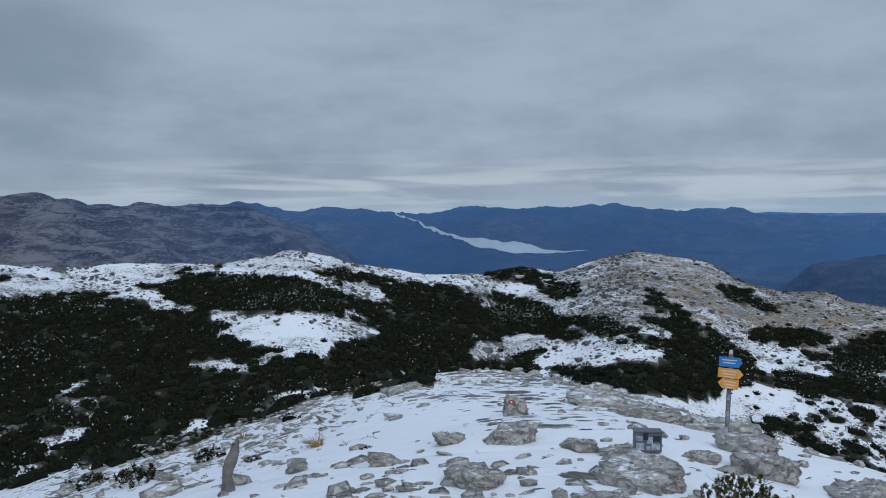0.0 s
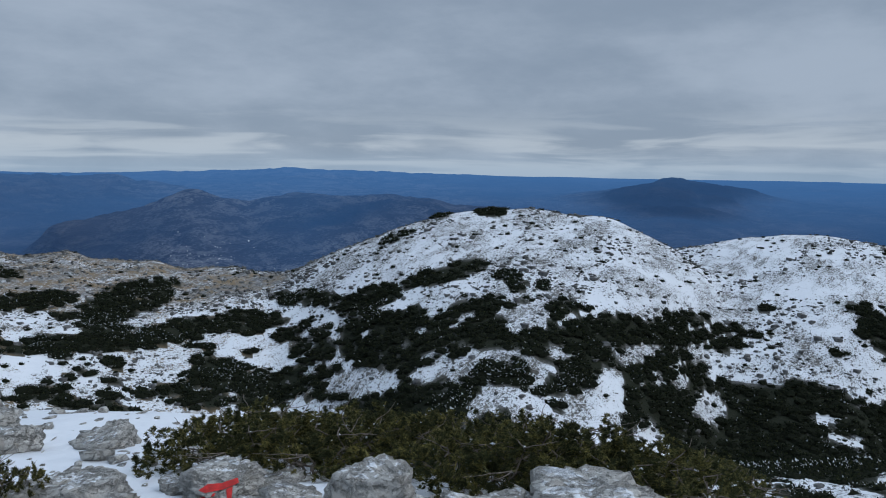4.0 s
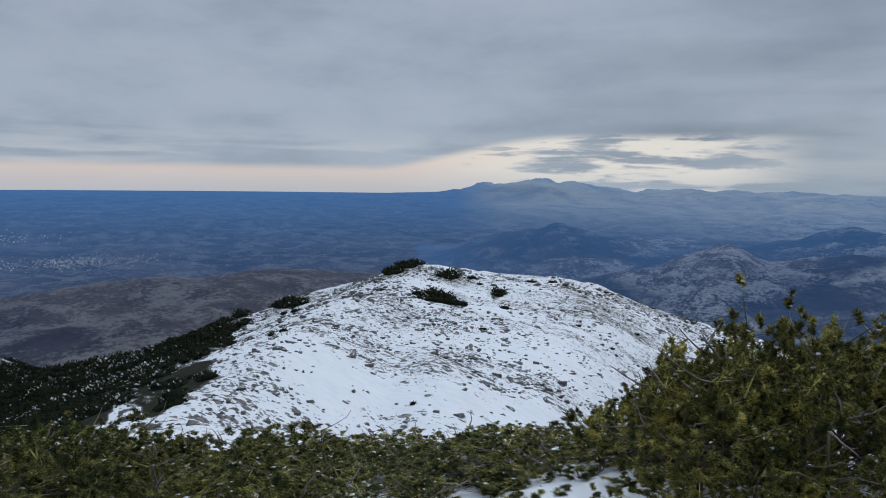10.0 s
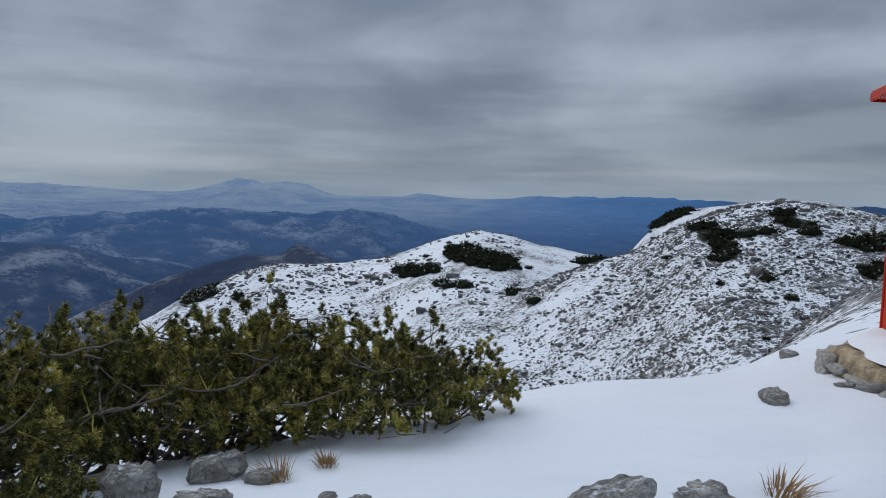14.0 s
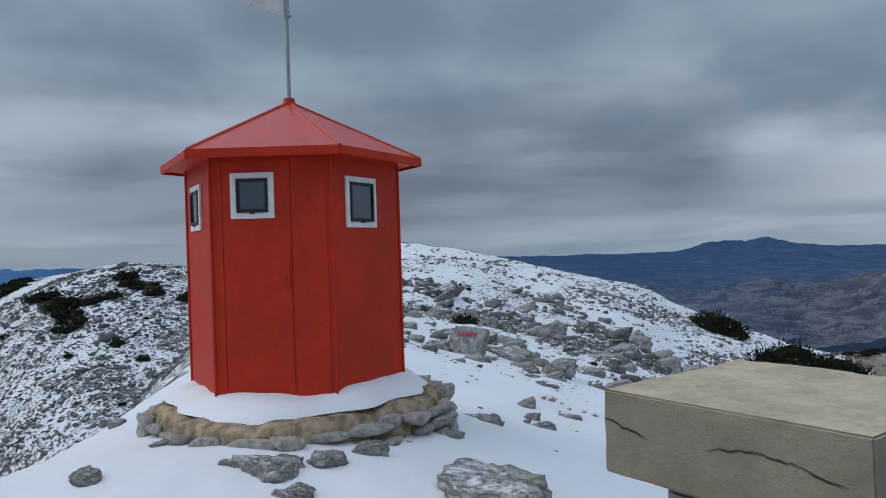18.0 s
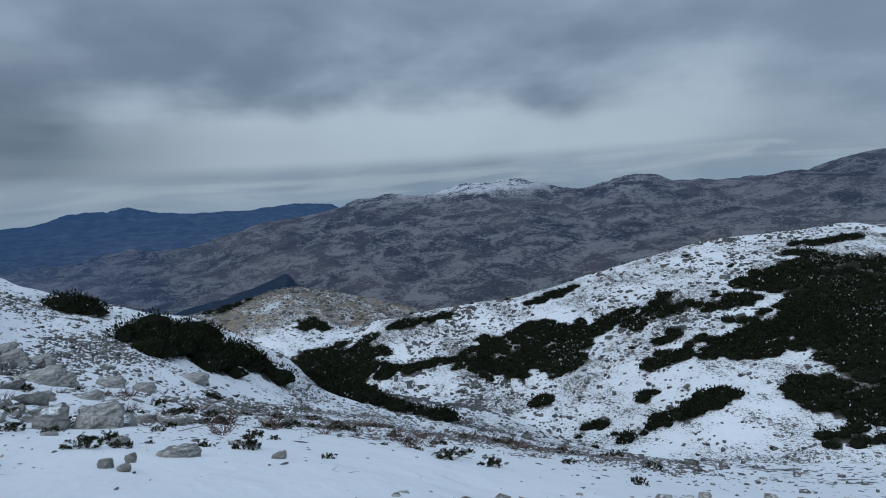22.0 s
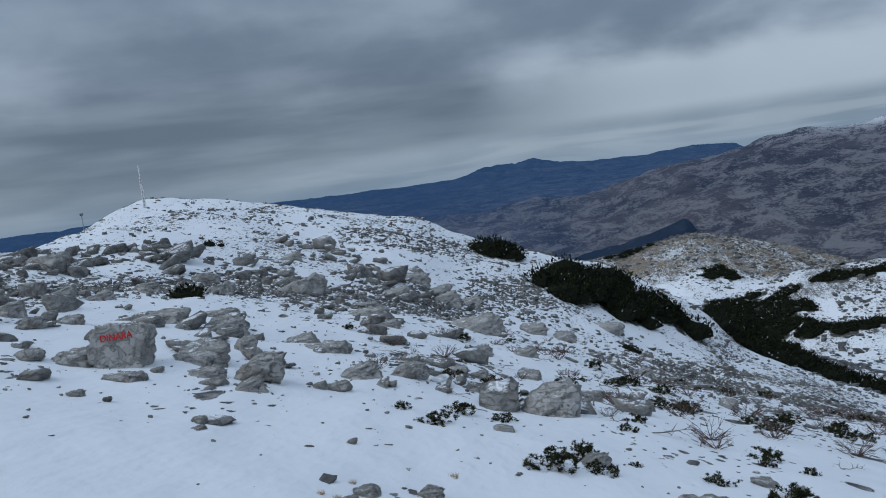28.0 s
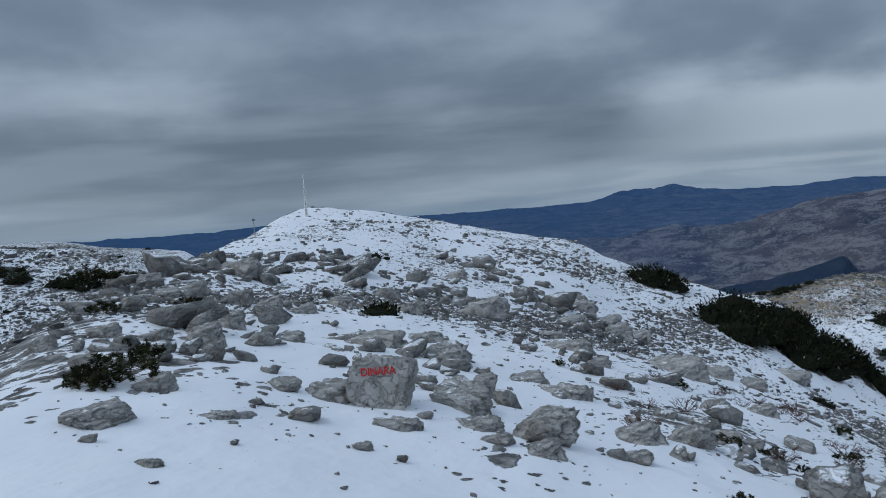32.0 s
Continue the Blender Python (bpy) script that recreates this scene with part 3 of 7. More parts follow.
ROCKS_B = [
    (4.96, 8.11, 0.64, 0.25), (4.13, 4.28, 0.55, 0.23), (2.92, 6.04, 0.22, 0.2), (3.95, 5.39, 0.29, 0.15), (5.25, 2.17, 0.87, 0.16), (5.01, 2.88, 0.38, 0.08),
    (5.02, 8.1, 0.65, 0.32), (3.34, 6.13, 0.62, 0.22), (3.96, 8.46, 0.63, 0.42), (5.37, 2.12, 0.93, 0.15), (4.36, 0.42, 0.2, 0.1), (2.72, -2.76, 0.29, 0.12),
    (2.54, -3.14, 0.21, 0.09), (2.6, -4.46, 0.31, 0.12), (0.2, -3.55, 0.2, 0.23), (-0.16, -3.84, 0.21, 0.16), (-0.08, -3.43, 0.18, 0.09), (-0.32, -3.69, 0.13, 0.07),
    (-3.66, -4.09, 0.2, 0.1), (-3.63, -4.09, 0.16, 0.1),
    (-6.0, -6.27, 0.2, 0.1), (-8.7, -2.46, 0.24, 0.1),
]
ROCKS_C = [
    (-15.36, -8.76, 0.72, 0.32), (-14.76, -8.43, 0.22, 0.09), (-17.04, -9.2, 0.55, 0.35), (-14.35, -7.39, 0.33, 0.07), (-16.32, -7.91, 0.57, 0.06), (-19.93, -10.24, 0.41, 0.58),
    (-21.28, -11.22, 0.77, 0.64), (-22.47, -10.72, 0.74, 0.38), (-24.26, -10.95, 0.82, 0.21), (-28.6, -13.78, 1.04, 0.61), (-29.36, -12.94, 1.15, 0.38), (-39.42, -20.72, 1.75, 1.05),
    (-28.5, -14.64, 0.77, 0.77), (-18.82, -8.31, 0.55, 0.26), (-19.19, -7.68, 0.86, 0.3), (-25.55, -7.51, 1.63, 0.37), (-20.23, -5.83, 1.1, 0.4), (-23.06, -5.98, 0.57, 0.46),
    (-18.98, -5.16, 0.75, 0.22), (-18.33, -4.81, 0.51, 0.19), (-18.06, -6.16, 0.71, 0.19), (-18.84, -6.03, 0.28, 0.13), (-18.25, -4.16, 0.61, 0.24),
]
ROCKS_RIDGE = [
    (-19.09, -4.21, 1.17, 0.7), (-25.86, -5.39, 0.89, 0.27), (-26.2, -9.74, 1.91, 0.41), (-16.68, -6.16, 0.24, 0.13), (-15.79, -3.98, 0.24, 0.13), (-15.35, -3.83, 0.32, 0.04),
    (-15.55, -1.93, 0.14, 0.1), (-21.05, -2.89, 1.03, 0.33), (-21.79, -2, 0.98, 0.4), (-19.15, -3.23, 0.28, 0.21), (-20.05, 0.92, 1.22, 0.69), (-38.37, -0.86, 2.25, 1),
    (-35.03, -5.12, 1.99, 0.44), (-44.35, -9.97, 3, 0.96), (-69.95, 9.27, 3.12, 0.73), (-31.53, 0.85, 0.98, 0.35), (-29.75, -0.71, 1.08, 0.33), (-26.3, 0.69, 0.7, 0.25),
    (-24.26, -0.63, 0.55, 0.22), (-32.52, -4.1, 1.2, 0.28), (-29.74, -9.09, 1.29, 0.33), (-40.92, -6.51, 1.62, 0.32), (-17.46, -0.05, 0.42, 0.08), (-13.59, -1.36, 0.31, 0.07),
]
ROCKS_FLANK = [
    (-23.09, -13.03, 0.82, 0.59), (-20.67, -11.85, 0.64, 0.38), (-28.47, -16.26, 0.99, 0.79), (-24.63, -12.64, 0.71, 0.63), (-24.64, -15.56, 0.85, 0.51), (-27.17, -16.21, 0.76, 0.49),
    (-31.59, -20.24, 0.95, 0.47), (-20.48, -12.89, 0.66, 0.39), (-17.85, -11.08, 0.53, 0.32), (-35.36, -11.43, 1.86, 0.56), (-61.01, -4.78, 3.01, 0.69), (-33.18, -13.33, 1.1, 0.57),
    (-40.44, -14.18, 1.67, 0.61), (-58.27, -14.95, 2.08, 0.5), (-62.69, -2.36, 2.23, 0.71),
]
ROCKS_D = [
    (-13.83, -0.8, 0.38, 0.12), (-13.55, -1.38, 0.22, 0.12), (-12.59, -0.78, 0.19, 0.1), (-13.24, -1.46, 0.18, 0.1), (-13.11, 0.86, 0.24, 0.23), (-13.73, 1.26, 0.18, 0.26),
    (-12.73, 1.11, 0.23, 0.18), (-14.14, 1.99, 0.84, 0.2), (-15.96, 1.13, 0.54, 0.16), (-15.99, 3.32, 0.28, 0.13), (-13.81, 3.63, 0.31, 0.16), (-54.69, 2.29, 2.03, 1.01),
    (-19.29, -2.93, 0.54, 0.22), (-24.68, -4.4, 1.23, 0.26), (-24.26, -1.21, 0.94, 0.22), (-35.99, 5.71, 1.03, 0.31), (-54.57, 4.08, 2.03, 0.49), (-27.84, 6.56, 0.59, 0.31),
    (-15.51, 3.52, 0.23, 0.2), (-23.68, 2.08, 0.61, 0.34),
]
ROCKS_FAR = [
    (-58.79, -3.86, 3.07, 0.96), (-36.2, -19, 2.01, 1.13), (-40.93, -9.42, 3, 1.09), (-51.55, -6.47, 2.12, 0.71), (-51.15, -0.84, 2.43, 1), (-62.16, -6.94, 3.94, 0.44),
]
ROCKS_SNOW = [
    (-4.33, -3.17, 0.48, 0.11), (-4.6, -2.95, 0.26, 0.09), (-4.03, -2.83, 0.23, 0.05), (-4.6, -4.17, 0.19, 0.1), (-3.69, -4.18, 0.15, 0.08), (-5.09, -2.84, 0.35, 0.1),
    (-4.84, -1.79, 0.81, 0.19), (-9.62, -2.75, 0.3, 0.11), (-7.14, -2.55, 0.47, 0.05), (-8.15, -2.2, 0.4, 0.05), (-9.65, -2.16, 0.31, 0.06), (-6.09, -2.53, 0.21, 0.04),
    (-4.3, -3.12, 0.46, 0.09), (-4.08, -2.85, 0.27, 0.05), (-4.7, -2.95, 0.26, 0.08), (-3.7, -4.19, 0.15, 0.07),
    (-2.2, -3.07, 0.38, 0.06), (-4.25, -3.43, 0.21, 0.05), (-4.56, -4.32, 0.19, 0.05), (-1.72, -3.07, 0.45, 0.14), (-0.68, -3.27, 0.11, 0.03), (-0.56, -3.37, 0.08, 0.02),
]
BUSHES_FLANK = [
    (-16.99, -9.96, 1.05, 0.67), (-18.54, -10.71, 0.87, 0.65), (-26.54, -15.25, 0.91, 0.47), (-22.97, -15.06, 0.79, 0.57), (-75.94, -61.57, 5.06, 1.88), (-78.34, -59.32, 4.36, 1.45),
    (-16.65, -10.13, 0.57, 0.57),
]
SPRIGS_A = [
    (-22.0, 5.48, 0.41, 0.35), (-23.12, 7.65, 0.47, 0.38), (-17.03, 4.3, 0.23, 0.25), (-17.3, 3.81, 0.25, 0.32), (-13.76, 4.5, 0.32, 0.22), (-24.98, 11.76, 0.41, 0.3),
    (-16.0, 7.37, 0.23, 0.21), (-16.14, 1.69, 0.17, 0.15), (-22.99, 14.74, 0.46, 0.26), (-20.43, 17.05, 0.63, 0.36), (-18.67, 13.59, 0.45, 0.3), (-18.61, -0.76, 0.58, 0.3),
    (-15.81, 2.65, 0.37, 0.28), (-31.05, -4.15, 0.55, 0.26), (-16.83, 6.84, 0.22, 0.13), (-18.24, -1.69, 0.32, 0.27), (-16.41, 0.6, 0.17, 0.13), (-18.91, 2.07, 0.37, 0.26),
]
SPRIGS_B = [
    (-30.48, -5.11, 0.55, 0.22), (-23.7, 3.74, 0.53, 0.4), (-5.2, 20.45, 0.47, 0.37), (-3.51, 18.23, 0.23, 0.15), (-0.95, 10.85, 0.13, 0.08), (-6.08, 14.56, 0.87, 0.74),
    (-4.96, 15.56, 0.64, 0.58), (-3.35, 13.33, 0.34, 0.24), (-7.34, 19.37, 0.65, 0.49), (-8.69, 17.7, 0.78, 0.62), (-6.45, 19.76, 0.74, 0.49),
]
TUFTS = [
    (-12.17, -3.1, 0.13, 0.11), (-11.75, -3.18, 0.09, 0.06), (-11.81, -2.71, 0.07, 0.06), (-11.34, -2.27, 0.09, 0.08), (-12.36, -1.57, 0.1, 0.09), (-12.03, -1.45, 0.09, 0.06),
    (-11.29, -1.87, 0.1, 0.06), (-12.94, -4.65, 0.13, 0.07), (-13.33, -1.76, 0.09, 0.06), (-14.67, -0.6, 0.13, 0.07), (-11.02, -2.44, 0.07, 0.07), (-13.84, -1.57, 0.08, 0.06),
    (-19.36, -7.29, 0.17, 0.23), (-2.63, -3.02, 0.29, 0.13), (-0.64, -3.84, 0.16, 0.12), (-0.39, -3.72, 0.2, 0.13), (-12.25, -1.38, 0.14, 0.09), (-11.25, -2.08, 0.15, 0.08),
    (-10.81, -1.44, 0.13, 0.07), (-13.24, -1.58, 0.14, 0.06), (-12.11, -2.96, 0.23, 0.12), (-2.06, 12.71, 0.4, 0.16), (-4.64, 17.06, 0.42, 0.28),
]
DEADWOOD = [
    (-80.41, 32.48), (-86.21, 24.31), (-15.07, 7.98), (-24.06, 9.92), (-65.66, 14.33), (-41.75, 36.09),
    (-19.11, -0.53), (-29.39, -2.71), (-28.58, 1.74), (-3.21, 14.53), (-0.38, 16.37), (0.74, 15.03),
    (-2.5, 18.3), (-0.95, 15.31), (-12.08, 4.14), (-14.49, 6.98),
]
SCRUB_WEST_A = [
    (-203.6, 60.7, 6.7, 8.0), (-190.5, 65.1, 12.6, 30),
    (-173.4, 76.9, 13.3, 2.8), (-158.5, 102.1, 14.7, 14.4), (-141.9, 103.7, 9.6, 9.4), (-137.2, 123.9, 13.0, 5.2),
    (-174.7, 133.2, 5.2, 3.7), (-112.7, 132.0, 5.4, 6.1), (-103.9, 113.5, 10.8, 4.5), (-117.1, 115.9, 5.1, 3.5), (-198.3, 95.6, 10.4, 3.2), (-241.1, 72.1, 5.9, 8.5),
]
SCRUB_WEST_B = [
    (-296.8, 54.1, 11.9, 4.9), (-107.4, 88.5, 3.2, 1.8), (-93.3, 90.3, 4.0, 2.7), (-87.5, 95.9, 6.0, 3.2), (-103.5, 96.3, 2.7, 1.5), (-127.9, 89.4, 2.7, 2.3),
    (-97.0, 85.7, 1.5, 1.7), (-94.8, 118.3, 15.7, 6.6), (-88.9, 131.1, 17.7, 10.9), (-75.5, 107.5, 5.2, 3.4), (-65.0, 105.8, 4.9, 4.6), (-135.6, 123.4, 7.3, 4.5),
    (-125.4, 124.9, 8.5, 2.6), (-177.0, 127.6, 7.0, 4.7), (-33.0, -11.8, 0.3, 1.0), (-58.1, -20.4, 0.6, 1.0), (-63.7, 10.6, 0.8, 1.0),
]


# ---------------------------------------------------------------- what covers the land
def bearing(x, y):
    return np.degrees(np.arctan2(x, y)) % 360


def spots(a, e, table):
    """How full the stands are at a bearing and slope angle: leaning ellipses that fade at their rims."""
    best = np.zeros(a.shape)
    for ba, be, wa, we, lean, full in table:
        da, de = ((a - ba + 180) % 360) - 180, e - be
        near = np.nonzero(np.abs(da) < 1.7 * max(wa, we) + 0.5)[0]
        if not len(near):
            continue
        u, v = da[near] * math.cos(radians(be)), de[near]
        c, s = math.cos(radians(lean)), math.sin(radians(lean))
        d = ((u * c + v * s) / wa) ** 2 + ((v * c - u * s) / we) ** 2
        best[near] = np.maximum(best[near], full * np.clip(1.65 - d, 0, 1))
    return best


# stands of dwarf pine, and snow gaps in them: bearing, slope angle, half width, half height, lean, fullness, seen from the summit
STAND_NORTH = [(331.7, -8.76, 9.98, 2.21, -5, 1), (330.8, -13.23, 6.63, 2.27, -8, 1), (339.7, -14.21, 7.98, 2.39, -5, 1), (334.6, -10.84, 11.22, 1.5, -5, 1), (349.6, -13.61, 9.64, 1.31, -3, 1), (344.9, -7.23, 8.13, 1.46, -7, 0.95), (332.9, -5.27, 2.19, 0.29, -3, 0.6), (342, -5.36, 2.49, 0.42, -2, 0.6), (353.4, -6.56, 3.62, 0.91, -16, 0.6), (359.8, -9.37, 6.85, 2.37, -10, 1), (359.8, -12.53, 9.07, 2.04, 0, 1), (7.1, -6.62, 3.61, 0.99, -10, 0.8), (6.7, -9.34, 4.04, 1.35, -19, 0.9), (14.3, -10.47, 5.11, 0.77, -18, 0.85), (17.3, -8.16, 3.77, 0.59, -34, 0.8), (14.8, -13.5, 7.15, 1.26, -7, 1)]
STAND_NORTH_LOW = [(332.5, -16.79, 8.12, 1.59, -2, 1), (20.7, -12.26, 3.56, 1.98, -6, 1), (23.7, -7.44, 2.69, 0.62, -19, 0.75), (19, -9.82, 3.66, 0.57, -13, 0.8), (26.5, -10.15, 2.2, 0.66, 5, 0.9), (29.4, -11.48, 3.1, 0.69, -23, 0.8), (28.8, -16.23, 3.83, 3.83, 8, 0.5), (329.2, -17.97, 3.55, 1.29, 12, 0.8)]
STAND_NE = [(32.1, -10.57, 3.18, 1.27, 15, 1), (25.6, -10, 2.06, 0.64, -1, 1), (34.6, -9.41, 1.35, 0.45, 1, 0.9), (29.7, -13.3, 6.35, 0.73, -3, 1), (37.1, -12.5, 4.42, 0.53, 7, 1), (45.4, -10.71, 2.26, 0.45, 3, 1), (49.1, -11.34, 2.36, 0.71, 4, 0.9), (28.8, -17.31, 5.39, 3.14, 0, 0.55), (34.8, -15.01, 4, 1.56, 2, 0.6), (42.5, -16.83, 7.06, 1.87, -6, 0.85), (47.5, -14.75, 3.19, 1.2, 5, 0.8), (57, -9.02, 3.44, 0.73, 16, 0.9), (51, -10.86, 2.04, 0.91, 15, 0.9), (45.5, -11, 1.98, 0.57, 9, 0.85), (41.1, -12.82, 3.38, 0.68, 5, 0.85), (35.2, -13.18, 2.78, 0.56, -5, 0.85)]
STAND_NE_LOW = [(30.1, -13.07, 2.96, 0.52, -11, 0.9), (61.9, -9.03, 1.18, 0.41, 1, 1), (63.1, -9.91, 0.72, 0.45, 2, 1), (52.4, -6.3, 0.73, 0.27, 15, 1), (53.8, -5.7, 0.64, 0.23, 15, 1), (56.4, -4.31, 0.92, 0.18, 11, 1), (60.5, -3.85, 1.19, 0.41, 1, 1), (27.7, -16.39, 4.57, 2.46, -8, 0.5)]
STAND_EAST = [(46.4, -14.15, 3.09, 1.76, -2, 0.75), (52.9, -14.27, 5.89, 2.49, 0, 0.85), (61.3, -13.05, 5.89, 2.27, 2, 0.8), (70.4, -13.08, 5.4, 1.21, 4, 1), (66.5, -16.19, 7.49, 2.2, 3, 0.95), (57.6, -20.03, 8.94, 2.68, 1, 0.95), (39.2, -17.66, 6.6, 1.65, -5, 0.75), (76.2, -11.83, 1.63, 0.49, 5, 1), (79.3, -12.15, 0.78, 0.35, 6, 1), (76.2, -13.28, 2.47, 0.41, 16, 0.9), (73.8, -14.88, 1.34, 0.5, 5, 1), (79.3, -13.32, 1.02, 0.39, 6, 1), (81.3, -12.45, 1.14, 0.23, 6, 1), (76.8, -15.57, 0.89, 0.44, 6, 1), (83.5, -16.59, 3.48, 1.1, 9, 1), (78, -18.24, 5.53, 1.26, 8, 0.9)]
STAND_EAST_LOW = [(81.4, -20.51, 9.01, 2.06, 10, 0.95), (73.4, -21.19, 3.62, 1.61, -14, 0.75), (88.4, -9.94, 1.34, 0.47, -5, 1), (66.8, -11.49, 1.78, 0.53, 3, 1), (81.6, -10.46, 0.61, 0.23, 5, 1), (64.9, -9.76, 0.54, 0.27, 2, 1), (86.5, -13.14, 0.56, 0.28, 8, 1), (46.4, -17.67, 6.12, 1.31, -3, 0.8)]
STAND_SADDLE = [(89.9, -11.41, 2.28, 1.55, -36, 1), (88.5, -10.02, 2.04, 0.41, -11, 1), (93.2, -8.69, 3.21, 0.55, -45, 0.95), (89.9, -6.61, 1.37, 0.27, -40, 0.9), (96.4, -12.1, 5.01, 1.37, -14, 1), (101.5, -12, 2.24, 0.99, -18, 1), (105.2, -13.88, 2.62, 0.61, -9, 1), (83.8, -17.25, 4.79, 1.74, 2, 0.95), (91.3, -18.37, 5.38, 2.24, -1, 0.92), (98.8, -16.11, 5.83, 2.46, -14, 1), (108.9, -16.08, 9.38, 2.35, 7, 1), (116.8, -13.28, 3.55, 1.03, 14, 1), (119.9, -11.94, 1.9, 0.27, 19, 1), (81.9, -21, 6.78, 1.7, 1, 0.95), (73.7, -18.98, 4.76, 1.98, -7, 0.8), (65.2, -15.08, 5.63, 2.11, -8, 0.95)]
STAND_SADDLE_LOW = [(87.4, -22.58, 4.77, 0.87, 5, 1), (66.2, -11.18, 1.44, 0.32, 22, 0.9), (75.6, -11.79, 1.32, 0.49, -4, 1), (78.6, -12.32, 0.68, 0.34, -3, 1), (78.5, -13.72, 0.93, 0.3, -4, 1), (62.7, -9.84, 0.81, 0.54, -6, 1), (64.8, -9.84, 0.56, 0.28, -5, 1)]
STAND_SADDLE_B = [(109.1, -14.39, 6.71, 1.84, 2, 1), (106.4, -16.97, 5.33, 2, 0, 1), (114.4, -16.99, 1.9, 0.99, 5, 0.95), (118.1, -13.58, 0.73, 0.41, -4, 1), (117.3, -12.21, 4.02, 0.4, 20, 1), (134.2, -7, 1.01, 0.23, 5, 1), (133.1, -7.56, 0.55, 0.18, 0, 1), (137, -9.63, 1.83, 0.37, -11, 0.95), (137.8, -7.88, 0.64, 0.18, 1, 1), (141.6, -9.31, 0.41, 0.27, 2, 1), (125.1, -10.03, 0.96, 0.22, 9, 1), (78, -16.45, 1.66, 0.5, 11, 0.9), (70.7, -12.85, 2.3, 0.61, 5, 0.9), (75.5, -14.54, 1.06, 0.33, -5, 1), (73.4, -14.78, 1.04, 0.48, -5, 1), (65.2, -21.3, 5.22, 2.09, -11, 0.6)]
STAND_SADDLE_B_LOW = [(77.6, -17.27, 2.45, 0.57, 26, 0.9)]
STAND_SOUTH = [(197.5, -7.11, 1.81, 0.47, 4, 1), (202.7, -5.88, 2.69, 0.67, -12, 1), (201.3, -5.12, 1.16, 0.27, 0, 1), (204.5, -5.93, 1.17, 0.23, 0, 1), (200.5, -8.13, 1.15, 0.22, -1, 1), (211.1, -5.82, 1.01, 0.18, 9, 1), (180.7, -9.06, 1.42, 0.34, 19, 1), (183.4, -9.36, 0.32, 0.25, -4, 1), (220.7, -3.46, 1.52, 0.72, -24, 1), (222.9, -2.95, 1.85, 0.35, 10, 1), (221.3, -4.53, 0.89, 0.71, 2, 1), (225.7, -1.89, 1.56, 0.43, -11, 1), (230.4, -3.5, 1.48, 0.33, -6, 1), (231.1, -5.08, 0.9, 0.53, 3, 1), (224.3, -6.13, 0.39, 0.39, 2, 1), (226.1, -7.56, 0.39, 0.21, 3, 1)]
STAND_SOUTH_LOW = [(227, -2.61, 0.68, 0.26, 2, 1), (217.3, -2.17, 2.27, 0.27, 31, 0.8), (205.4, -8.51, 0.41, 0.23, 0, 1), (207.3, -9.19, 0.36, 0.18, 0, 1)]
BARE_NORTH = [(349.7, -10.61, 3.97, 0.88, 3, 0.5), (344.4, -10.72, 1.04, 0.61, -33, 0.5), (342, -12.51, 2.26, 0.33, -4, 1), (338.2, -7.98, 0.87, 0.28, -3, 1), (353.8, -7.48, 1.82, 0.64, -21, 0.7), (5.5, -11.7, 3.38, 0.81, 11, 0.8), (11.9, -12.41, 4.36, 0.7, 5, 0.9), (12.5, -8.68, 3.05, 0.61, 5, 0.9), (6.7, -7.3, 1.8, 0.54, -20, 0.6), (3.7, -8.37, 0.73, 0.23, 0, 1), (13.8, -6.51, 2.59, 0.86, -19, 0.8), (348.9, -4.89, 5.3, 0.44, -1, 0.8), (0.7, -6.27, 5.5, 0.46, -8, 0.9), (334.8, -5.48, 4.9, 0.38, -8, 0.5), (331.1, -16.57, 2.02, 0.47, 13, 0.7)]
BARE_NORTH_LOW = [(17.3, -11.71, 0.66, 0.25, 3, 1)]
BARE_EAST = [(50.1, -17.71, 2.67, 0.89, -1, 0.9), (62.6, -18.8, 2.21, 0.8, -12, 0.95), (65.4, -20.39, 2.17, 0.61, -6, 0.95), (70.8, -17.85, 0.59, 1.68, -10, 0.95), (73.1, -22.88, 1.6, 2.4, -13, 0.9), (63.6, -12.3, 1.81, 0.9, 22, 0.8), (42.3, -15.73, 2.13, 0.68, -3, 0.7), (45.4, -19.58, 1.73, 0.43, -3, 0.9), (34.3, -15.54, 2.34, 1.17, -6, 0.6), (87.5, -19.02, 1.15, 0.35, -2, 1), (96.5, -19.25, 0.89, 1.78, -14, 0.95), (92.2, -20.78, 2.21, 0.53, 14, 0.95), (87, -22.35, 2.6, 0.39, 5, 1), (78.2, -23.98, 3.57, 0.63, 14, 1), (70.1, -17.52, 0.77, 1.54, -18, 1), (69.5, -21.24, 2.33, 1.56, -29, 0.9)]
BARE_EAST_LOW = [(65.7, -20.23, 1.74, 0.56, -5, 1), (78, -18.15, 1.11, 1.11, -35, 0.9), (101.2, -19.9, 1.76, 0.44, 2, 1), (107.2, -19.85, 2.57, 0.6, 10, 1), (112.8, -17.66, 0.98, 0.82, 6, 1), (99.3, -15.57, 0.72, 0.36, 21, 1), (91.3, -16.16, 0.99, 0.81, 29, 0.9), (93.2, -14.11, 1.36, 0.55, 0, 1)]
BARE_SADDLE = [(72.6, -14.71, 1.56, 0.62, 21, 0.8), (61.8, -18.58, 0.99, 0.66, -11, 1), (86.1, -17.79, 0.88, 0.35, -2, 0.8), (107.8, -19.47, 1.99, 0.53, 19, 1), (112.6, -17.8, 0.73, 0.51, 26, 1), (102.5, -13.1, 1.33, 0.36, -18, 1), (99.7, -12.05, 0.9, 0.45, -39, 0.8), (74.3, -23.91, 1.57, 1.18, -8, 0.9)]
